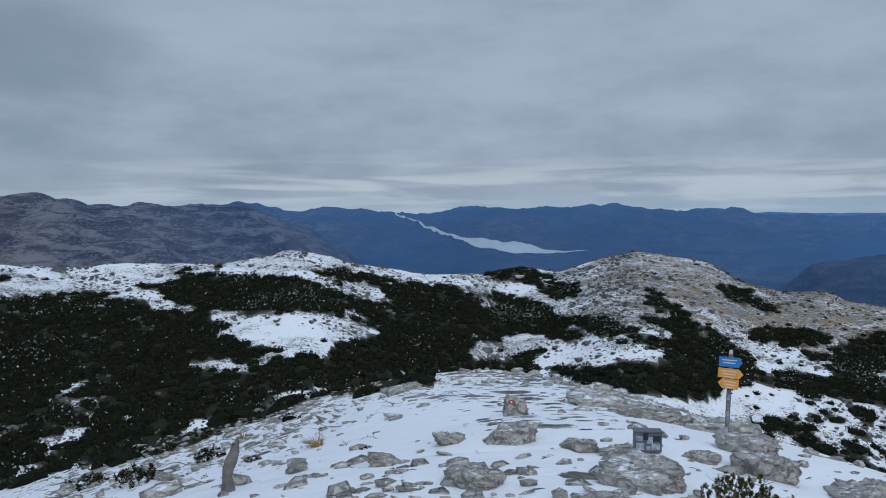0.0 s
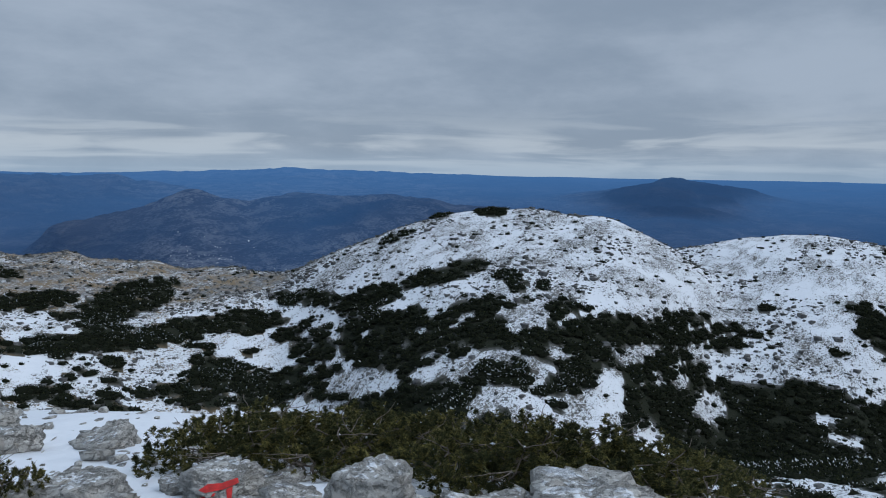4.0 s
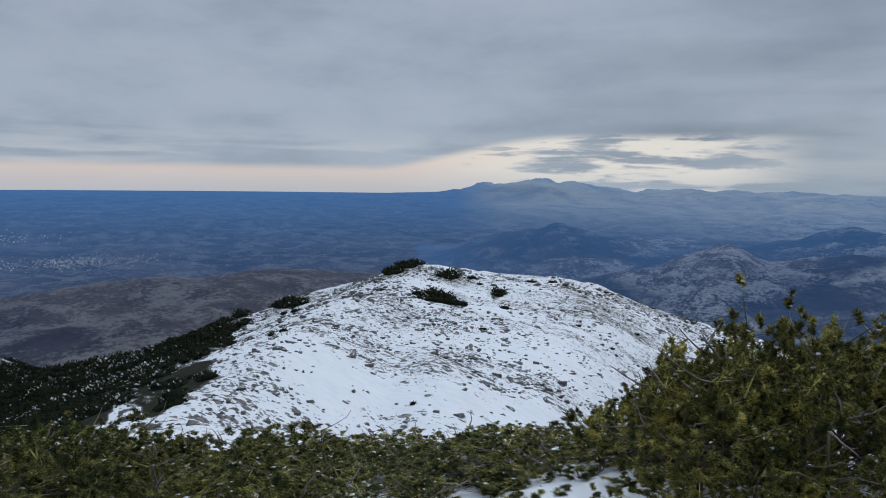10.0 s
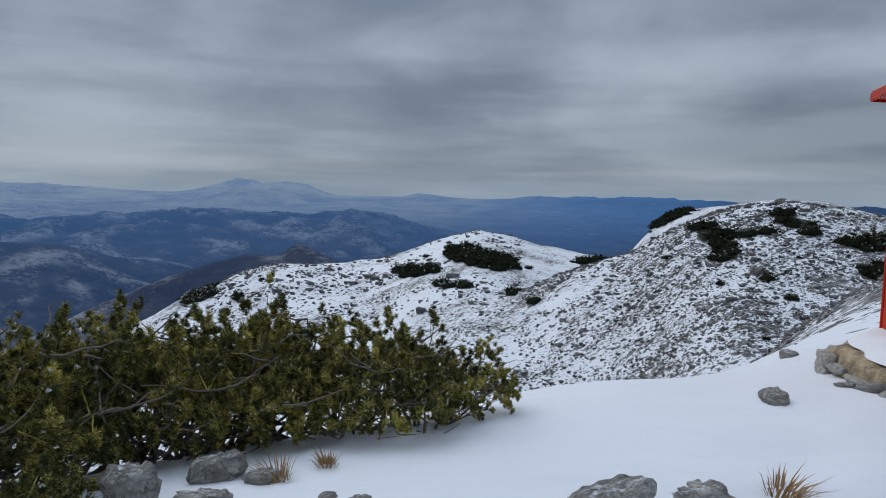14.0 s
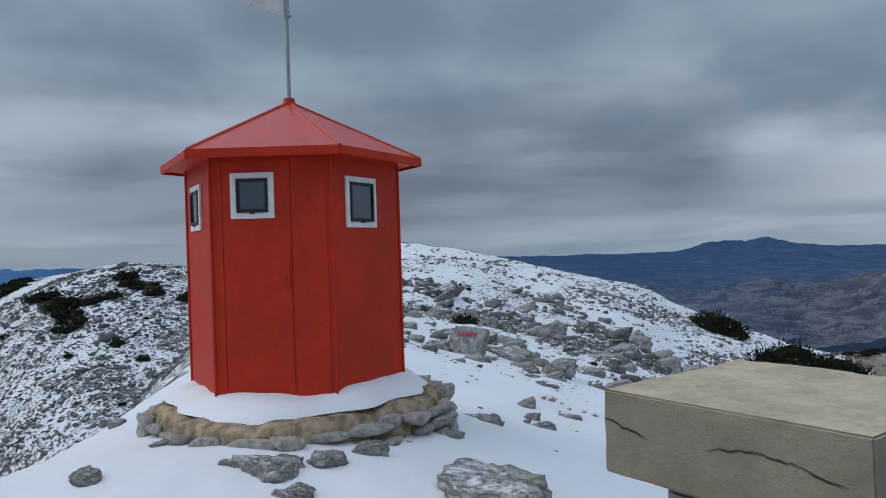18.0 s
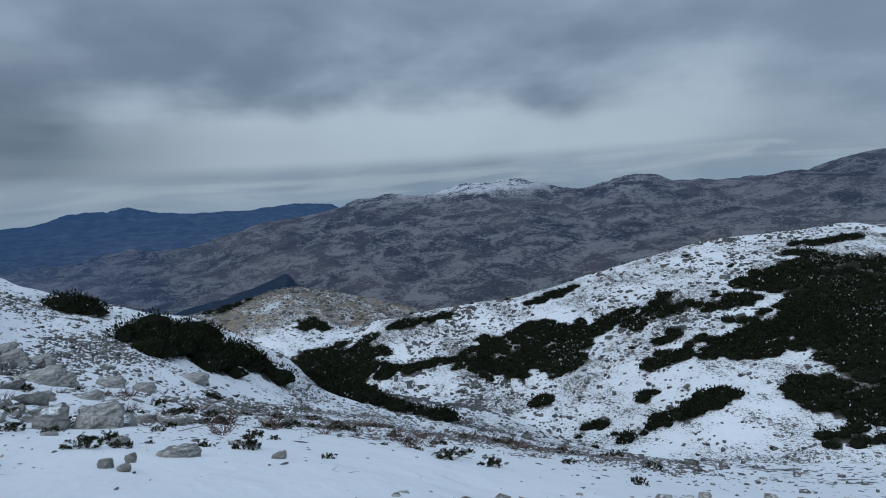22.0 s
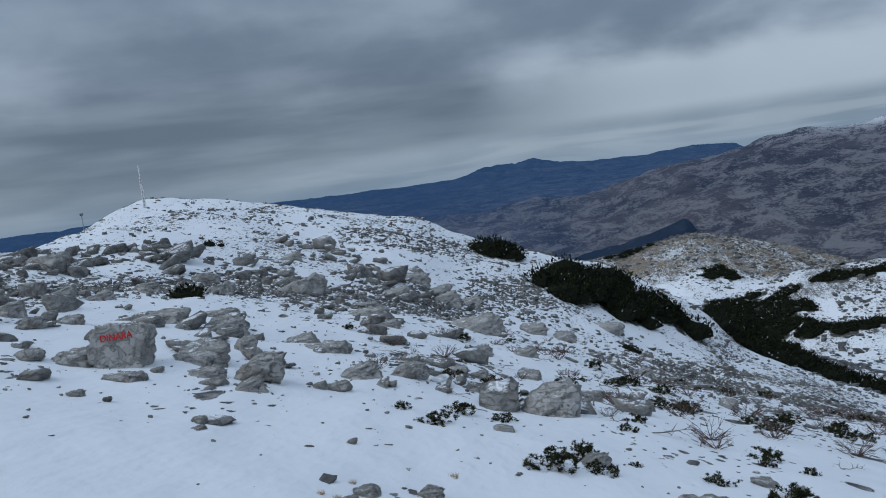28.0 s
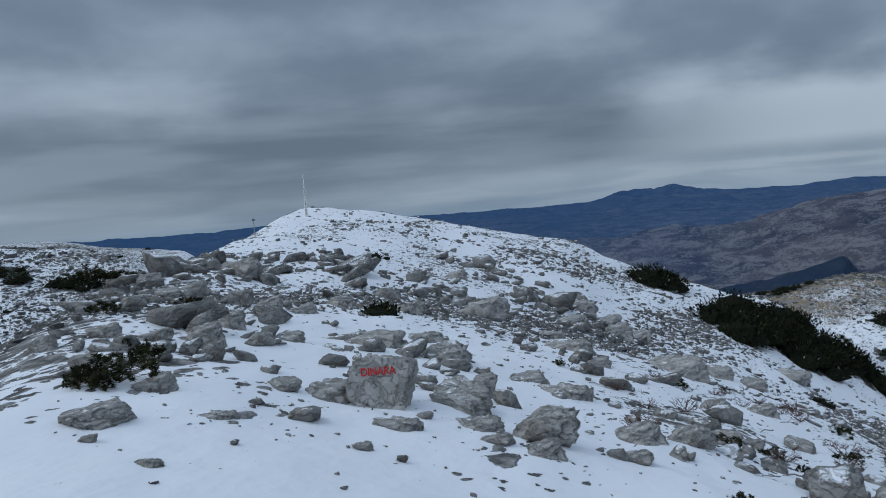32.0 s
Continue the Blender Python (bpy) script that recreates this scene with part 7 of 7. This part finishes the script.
def build_painted():
    # the name of the mountain on the ridge
    ob = painted_rock(-19.3, -6.85, 1.2, 0.85, 21, "large pale limestone block with the mountain's name painted in red", 115)
    ob.data = rock_mesh(77, 5, 0.72, "rock", (-0.12, -0.85, 0.5))
    ob.matrix_basis = pose(-19.3, -6.85, drop(-19.3, -6.85) - 0.12, 0, 0, 112) @ Matrix.Diagonal((1.2, 0.95, 0.97 / max(v.co.z for v in ob.data.vertices), 1))
    ob.data.materials[0] = MAT_GREYROCK
    eye_way = Vector((-19.3 + 8.0, -6.8 + 1.5, 0))
    paint_on(ob, "lettering", letters("DINARA", 0.54), (-19.13, -6.82, drop(-19.3, -6.85) + 0.60), (eye_way.x, eye_way.y, -0.1), (0, 0, 1), MAT_REDPAINT, "red hand-painted letters")
    # trail arrow among the rocks of the north-eastern brink
    ob = painted_rock(4.02, 4.96, 0.70, 0.30, 12, "flat limestone rock with a smeared red trail mark", 20)
    ob.data = rock_mesh(78, 5, 0.62, "rock", (0.0, -0.62, 0.78))
    ob.matrix_basis = pose(4.02, 4.96, drop(4.02, 4.96) - 0.05, 0, 0, -39) @ Matrix.Diagonal((0.75, 0.7, 0.34 / max(v.co.z for v in ob.data.vertices), 1))
    strokes = [[(-0.17, 0.02), (-0.10, 0.06), (0.02, 0.055), (0.02, 0.0), (-0.12, -0.01)], [(0.02, 0.06), (0.13, 0.085), (0.14, 0.04), (0.02, 0.0)], [(0.04, 0.0), (0.09, 0.02), (0.075, -0.10), (0.045, -0.11)], [(-0.16, -0.035), (-0.04, -0.02), (-0.05, -0.045), (-0.15, -0.05)]]
    paint_on(ob, "paint_mark", strokes, (3.92, 4.84, drop(4.02, 4.96) + 0.14), (0.60, 0.74, -0.62), (0, 0, 1), MAT_REDPAINT, "faded red paint")
    # round blaze
    ob = painted_rock(1.35, 12.13, 0.42, 0.38, 5, "upright limestone rock with a round trail blaze", 10)
    disc = lambda r, n=14: [[(r * math.cos(2 * math.pi * i / n), r * math.sin(2 * math.pi * i / n)) for i in range(n)]]
    paint_on(ob, "blaze_ring", disc(0.036), (1.35, 12.13, -1.78), (0.1, 1, -0.15), (0, 0, 1), MAT_REDPAINT, "red ring of paint")
    inner = paint_on(ob, "blaze_dot", disc(0.019), (1.35, 12.12, -1.78), (0.1, 1, -0.15), (0, 0, 1), MAT_WHITEPAINT, "white paint dot")
    for v in inner.data.vertices:
        v.co.y -= 0.012
    # pale boulder at the brink and a pointed one beside it
    rock(4.59, 3.79, 0.85, 0.36, 70, 16, "big smooth pale limestone boulder before dark pines")
    rock(3.3, -0.15, 0.66, 0.42, 20, 4, "pointed pale limestone rock beside low pines")


build_painted()


# ---------------------------------------------------------------- signpost and box
MAT_BLUE = plain("blue_sign_paint", (0.03, 0.19, 0.52), 0.5, 0, 0.08, 9.0, 0.0)
MAT_ORANGE = plain("orange_sign_paint", (0.75, 0.33, 0.07), 0.5, 0, 0.10, 9.0, 0.0)
MAT_POST = plain("banded_post_paint", (0.15, 0.15, 0.16), 0.6, 0.1, 0.6, 7.0, 0.1)
MAT_SIGNTEXT = plain("pale_sign_lettering", (0.70, 0.62, 0.48), 0.6, 0, 0.05, 9.0, 0.0)
MAT_TIN = plain("dull_tin", (0.12, 0.135, 0.16), 0.5, 0.5, 0.15, 9.0, 0.1)
MAT_STICKER = plain("faded_stickers", (0.30, 0.32, 0.36), 0.6, 0, 0.35, 16.0, 0.0)


def plate(outline, thick, m):
    bm = bmesh.new()
    a = [bm.verts.new(m @ Vector((x, -thick, z))) for x, z in outline]
    b = [bm.verts.new(m @ Vector((x, thick, z))) for x, z in outline]
    bm.faces.new(a)
    bm.faces.new(list(reversed(b)))
    for i in range(len(a)):
        bm.faces.new((a[i], b[i], b[(i + 1) % len(a)], a[(i + 1) % len(a)]))
    bmesh.ops.recalc_face_normals(bm, faces=bm.faces)
    return bm


def build_sign():
    x, y = 4.31, 10.47
    z = drop(x, y) - 0.17
    turn = -math.degrees(math.atan2(x, y))
    post = root("trail_signpost", pose(x, y, z, 0, 0, turn), "trail signpost with one blue and two orange arrow boards", "signpost")
    part("post", cyl(bmesh.new(), (0, 0, -0.25), (0.05, 0, 1.45), 0.032, 0.032, 12), MAT_POST, post, "dark post with worn pale bands")
    for i in range(4):
        bm = bmesh.new()
        z0 = 0.30 + 0.24 * i
        cyl(bm, (z0 * 0.034, 0, z0), ((z0 + 0.07) * 0.034, 0, z0 + 0.07), 0.034, seg=12)
        part("band", bm, MAT_STICKER, post)
    part("finial", box(bmesh.new(), (0.05, 0, 1.47), (0.05, 0.05, 0.06), 0, 0.01), MAT_WHITE, post)
    for zc, wide, high, mat, way, tilt, name in ((1.335, 0.32, 0.14, MAT_BLUE, 1, 1, "blue arrow board"), (1.17, 0.34, 0.14, MAT_ORANGE, 1, 3, "orange arrow board"), (1.02, 0.28, 0.14, MAT_ORANGE, -1, 4, "orange arrow board pointing back")):
        h = high / 2
        o = [(-wide / 2, -h), (wide / 2 - 0.06, -h), (wide / 2, 0), (wide / 2 - 0.06, h), (-wide / 2, h)]
        o = [(u * way, v) for u, v in o]
        m = pose(0.05 - 0.03 * (way < 0), -0.045, zc, 0, tilt)
        board = part("board", plate(o, 0.008, m), mat, post, name)
        for row in range(2 if mat is MAT_BLUE else 3):
            bar = box(bmesh.new(), (-0.02 * way, -0.0105, h - 0.04 - row * 0.04), (wide * (0.62 - 0.1 * row), 0.003, 0.014))
            bar.transform(m)
            part("lettering_bar", bar, MAT_SIGNTEXT, board)


def build_box():
    x, y = 2.73, 8.97
    z = drop(x, y) - 0.11
    turn = -math.degrees(math.atan2(x, y)) + 12
    b = root("summit_book_box", pose(x, y, z, 0, 0, turn), "small sticker-covered metal box on a short post", "metal box")
    part("post", cyl(bmesh.new(), (-0.04, 0.02, -0.2), (-0.04, 0.02, 0.12), 0.03, 0.03, 10), MAT_TIN, b)
    part("body", box(bmesh.new(), (0, 0, 0.25), (0.33, 0.14, 0.25), 0, 0.008), MAT_TIN, b)
    part("lid", box(bmesh.new(), (0, -0.01, 0.385), (0.35, 0.16, 0.015), 0, 0.005), MAT_TIN, b, "dull flat lid")
    gen = random.Random(4)
    for u, v, ww, hh in ((-0.11, 0.30, 0.08, 0.06), (-0.1, 0.2, 0.10, 0.09), (0.02, 0.28, 0.07, 0.08), (0.1, 0.3, 0.09, 0.07), (0.09, 0.2, 0.1, 0.08), (0.0, 0.18, 0.05, 0.05)):
        part("sticker", box(bmesh.new(), (u, -0.0725, v), (ww, 0.003, hh)), (MAT_STICKER, MAT_STICKER, MAT_BLACK)[gen.randrange(3)], b)
    part("latch", box(bmesh.new(), (-0.03, -0.08, 0.33), (0.05, 0.03, 0.09), 0, 0.006), MAT_BLACK, b, "dark latch")


build_sign()
build_box()


# ---------------------------------------------------------------- masts on the western top
def build_masts():
    x, y = -88.4, -40.2
    z = drop(x, y)
    mast = root("weather_mast", pose(x, y, z - 0.1), "slender pale metal mast on a snowy hilltop", "mast")
    for a in (90, 210, 330):
        px, py = 0.14 * math.cos(radians(a)), 0.14 * math.sin(radians(a))
        part("rail", cyl(bmesh.new(), (px, py, 0), (px * 0.7, py * 0.7, 3.6), 0.065, 0.055, 6), MAT_WHITE, mast)
    for i in range(9):
        zz = 0.3 + 0.38 * i
        bm = bmesh.new()
        for a in (90, 210, 330):
            p = (0.13 * math.cos(radians(a)), 0.13 * math.sin(radians(a)), zz)
            q = (0.13 * math.cos(radians(a + 120)), 0.13 * math.sin(radians(a + 120)), zz + 0.3)
            cyl(bm, p, q, 0.022, seg=5)
        part("bracing", bm, MAT_STEEL, mast)
    part("tip", cyl(bmesh.new(), (0, 0, 3.5), (0, 0, 5.2), 0.075, 0.05, 6), MAT_WHITE, mast)
    part("sensor_arm", cyl(bmesh.new(), (-0.3, 0, 3.4), (0.3, 0, 3.4), 0.02, seg=6), MAT_STEEL, mast)
    for x, y, h, label in ((-68.5, -36.3, 2.1, "thin signpost with a small board on a snowy ridge"), (-75, -42.5, 1.2, "short marker post among rocks on a ridge")):
        z = drop(x, y)
        p = root("ridge_post", pose(x, y, z - 0.1, 0, 0, 60), label, "post", "posts on the ridge")
        part("pole", cyl(bmesh.new(), (0, 0, 0), (0, 0, h), 0.04, 0.04, 8), MAT_STEEL, p)
        part("board", box(bmesh.new(), (0, 0, h - 0.12), (0.55, 0.03, 0.2), 0, 0.005), MAT_TIN, p)


build_masts()


# ---------------------------------------------------------------- grass, heath, dead wood
def grass_mesh(seed, blades=90):
    gen = np.random.default_rng(seed)
    a, q = gen.uniform(0, 2 * np.pi, blades), np.sqrt(gen.uniform(0, 1, blades)) * 0.3
    base = np.stack([np.cos(a) * q, np.sin(a) * q, np.zeros(blades)], 1)
    lean = np.stack([np.cos(a) * gen.uniform(0.1, 0.7, blades) + 0.25, np.sin(a) * gen.uniform(0.1, 0.7, blades), gen.uniform(0.5, 1.0, blades)], 1)
    mid, tip = base + lean * 0.5 + np.array([0, 0, 0.05]), base + lean * gen.uniform(0.8, 1.1, blades)[:, None] - np.array([0, 0, 0.12])
    s = np.stack([-np.sin(a), np.cos(a), np.zeros(blades)], 1) * 0.018
    co = np.stack([base - s, base + s, mid + s * 0.8, base - s, mid + s * 0.8, mid - s * 0.8, mid - s * 0.8, mid + s * 0.8, tip], 1).reshape(-1, 3)
    return mesh_from("grass_tuft", co, np.arange(len(co)).reshape(-1, 3), MAT_DRYGRASS)


def twig_mesh(seed, stems=26):
    gen = np.random.default_rng(seed)
    wood = Wood()
    for _ in range(stems):
        a = gen.uniform(0, 2 * np.pi)
        u = np.linspace(0, 1, 4)
        p = np.stack([np.cos(a) * 0.5 * u, np.sin(a) * 0.5 * u, 0.55 * u * gen.uniform(0.4, 1.0)], 1) + gen.normal(0, 0.04, (4, 3)) * u[:, None]
        wood.add(p, 0.012 * (1 - 0.7 * u), 3)
        for _ in range(2):
            a2 = a + gen.normal(0, 0.8)
            q = p[2] + np.stack([np.cos(a2) * 0.22 * u, np.sin(a2) * 0.22 * u, 0.2 * u], 1)
            wood.add(q, 0.008 * (1 - 0.7 * u), 3)
    return wood.mesh("heath_shrub", MAT_TWIG)


def dead_branch(seed):
    """A bleached, twisted branch that lies in the snow."""
    gen = np.random.default_rng(seed)
    wood = Wood()
    t = np.linspace(0, 1, 9)
    spine_ = np.stack([t * 1.0 - 0.4, np.cumsum(gen.normal(0, 0.05, 9)), 0.05 + 0.16 * np.sin(t * 3.0) + np.cumsum(gen.normal(0, 0.015, 9))], 1)
    wood.add(spine_, 0.032 * (1 - 0.7 * t), 6)
    for i in (2, 4, 5, 6, 7):
        a = gen.uniform(-1.4, 1.4)
        u = np.linspace(0, 1, 5)
        l = gen.uniform(0.2, 0.5)
        q = spine_[i] + np.stack([np.cos(a) * l * u, np.sin(a) * l * u, gen.uniform(-0.05, 0.28) * u], 1) + gen.normal(0, 0.02, (5, 3)) * u[:, None]
        wood.add(q, 0.016 * (1 - 0.75 * u), 5)
    return wood.mesh("dead_branch", MAT_GREYWOOD)


def build_small():
    gen = random.Random(12)
    grass = [grass_mesh(i) for i in range(3)]
    for i, (x, y, wide, high) in enumerate(TUFTS):
        ob = new("grass_tuft", grass[i % 3])
        k = max(0.1, wide) * 0.8
        ob.matrix_basis = pose(x, y, drop(x, y) - 0.02, 0, 0, gen.uniform(0, 360)) @ Matrix.Diagonal((k, k, max(k * 0.7, high * 1.1), 1))
        tagged(ob, "tuft of dry brown grass sticking out of the snow", "grass tuft", "dry grass tufts")
    twigs = [twig_mesh(40 + i) for i in range(3)]
    for i in range(90):
        a, r = radians(gen.uniform(262, 306)), gen.uniform(20, 60)
        x, y = r * math.sin(a), r * math.cos(a)
        ob = new("heath_shrub", twigs[i % 3])
        k = gen.uniform(0.3, 0.7)
        ob.matrix_basis = pose(x, y, drop(x, y) - 0.03, 0, 0, gen.uniform(0, 360)) @ Matrix.Diagonal((k, k, k * 0.9, 1))
        tagged(ob, "leafless reddish brown heath shrub in the snow", "shrub", "bare shrubs of the slope")
    for i in range(70):
        x, y = gen.uniform(-36, -15), gen.uniform(-3, 14)
        if math.hypot(x + 8.2, y + 2.2) < 11.5:
            continue
        ob = new("heath_shrub", twigs[i % 3])
        k = gen.uniform(0.3, 0.75)
        ob.matrix_basis = pose(x, y, drop(x, y) - 0.03, 0, 0, gen.uniform(0, 360)) @ Matrix.Diagonal((k, k, k * 0.9, 1))
        tagged(ob, "leafless reddish brown heath shrub in the snow", "shrub", "bare shrubs of the slope")
    dead = [dead_branch(60 + i) for i in range(4)]
    spots_ = list(DEADWOOD)
    for i in range(40):
        a, r = radians(gen.uniform(262, 302)), gen.uniform(19, 45)
        spots_.append((r * math.sin(a), r * math.cos(a)))
    for i in range(9):
        a, r = radians(gen.uniform(-22, 6)), gen.uniform(11, 19)
        spots_.append((r * math.sin(a), r * math.cos(a)))
    for i in range(110):
        x, y = gen.uniform(-36, -15), gen.uniform(-4, 14)
        if math.hypot(x + 8.2, y + 2.2) > 11.5 + max(0.0, -y):
            spots_.append((x, y))
    for i, (x, y) in enumerate(spots_):
        ob = new("dead_branch", dead[i % 4])
        k = gen.uniform(0.35, 0.85)
        ob.matrix_basis = pose(x, y, drop(x, y) - 0.02, 0, 0, gen.uniform(0, 360)) @ Matrix.Diagonal((k, k, k * 0.4, 1))
        tagged(ob, "bleached twisted dead pine branch lying in the snow", "dead branch", "dead branches")
    # a bleached stump that stands upright
    wood = Wood()
    t = np.linspace(0, 1, 8)
    wood.add(np.stack([0.07 * t ** 2 + 0.02 * np.sin(t * 9), 0.02 * np.cos(t * 7), t * 0.70 - 0.12], 1), 0.085 * (1 - 0.35 * t) + 0.012 * np.sin(t * 11), 9)
    wood.add([(0.05, 0.0, 0.42), (0.09, 0.01, 0.56), (0.10, 0.02, 0.66)], [0.04, 0.03, 0.012], 6)
    stump = new("tree_stump", wood.mesh("tree_stump", MAT_GREYWOOD))
    stump.matrix_basis = pose(-2.41, 8.67, drop(-2.41, 8.67), 0, 4, 20)
    tagged(stump, "upright grey splintered tree stump in thin snow", "stump")


build_small()


# ---------------------------------------------------------------- far water and town
def water_material():
    m, t, b = material("far_lake", 0.25, 0, 0.5)
    v = t.add("ShaderNodeTexCoord").outputs["Object"]
    t.put(b.inputs["Base Color"], t.mix(t.noise(v, 0.01, 3), (0.20, 0.27, 0.34), (0.30, 0.38, 0.45)))
    return m


def build_far_details():
    # a winding lake: centre line by (bearing, distance), with widths
    line = np.array([(-3.9, 3560, 0.9), (-2.2, 3400, 0.8), (-1.4, 3250, 0.7), (0.4, 3080, 0.9), (2.4, 2950, 1.8), (4.6, 2880, 2.0), (7.0, 2860, 1.4), (9.5, 2850, 0.5), (11.5, 2860, 0.15)])
    t = np.linspace(0, len(line) - 1, 90)
    a = np.interp(t, np.arange(len(line)), line[:, 0]) + 0.10 * fbm(t * 0.9, t * 0, 4)
    r = np.interp(t, np.arange(len(line)), line[:, 1])
    wide = np.interp(t, np.arange(len(line)), line[:, 2]) * (20 + 22 * fbm(t * 1.3 + 5, t * 0, 4))
    rows = []
    for off in np.linspace(-1, 1, 7):
        rr = r + off * wide
        x, y = rr * np.sin(np.radians(a)), rr * np.cos(np.radians(a))
        rows.append(np.stack([x, y, far_height(x, y) + 3.5], 1))
    co = np.array(rows).reshape(-1, 3)
    n = len(t)
    f = [[j * n + i, j * n + i + 1, (j + 1) * n + i + 1, (j + 1) * n + i] for j in range(6) for i in range(n - 1)]
    me = mesh_from("water", co, np.array(f)[:, ::-1], water_material(), True)
    tagged(new("water", me), "pale winding lake far down in the valley", "lake", kind="structure")
    # towns: many small pale houses
    gen = np.random.default_rng(77)
    spots_ = [(110, 2440, 5.5, 50, 700), (104, 2900, 6, 70, 160), (38, 1750, 3.5, 90, 170), (46, 1650, 2.5, 60, 90), (96, 2900, 6, 60, 110), (20, 1900, 3, 60, 60)]
    cos = []
    for ba, br, wa, wr, n in spots_:
        a = np.radians(gen.normal(ba, wa * 0.45, n))
        r = gen.normal(br, wr, n)
        x, y = r * np.sin(a), r * np.cos(a)
        z = far_height(x, y)
        s = gen.uniform(0.8, 2.1, n) * (r / 2700) ** 1.5
        for i in range(n):
            u = np.array([[-1, -0.7, 0], [1, -0.7, 0], [1, 0.7, 0], [-1, 0.7, 0], [-1, -0.7, 0.9], [1, -0.7, 0.9], [1, 0.7, 0.9], [-1, 0.7, 0.9], [-1, 0, 1.5], [1, 0, 1.5]]) * s[i]
            c, q = math.cos(a[i] * 3), math.sin(a[i] * 3)
            cos.append(np.stack([u[:, 0] * c - u[:, 1] * q + x[i], u[:, 0] * q + u[:, 1] * c + y[i], u[:, 2] + z[i]], 1))
    n = len(cos)
    one = np.array([[0, 1, 5, 4], [1, 2, 6, 5], [2, 3, 7, 6], [3, 0, 4, 7], [4, 5, 9, 8], [6, 7, 8, 9], [4, 8, 7, 7], [5, 6, 9, 9]])[:6]
    me = mesh_from("distant_houses", np.concatenate(cos), (one[None] + (np.arange(n) * 10)[:, None, None]).reshape(-1, 4), plain("pale_far_walls", (0.62, 0.64, 0.68), 0.9, 0, 0.4, 0.02, 0.0))
    tagged(new("distant_houses", me), "pale houses of towns spread over the far plain", "houses", kind="stuff")


build_far_details()
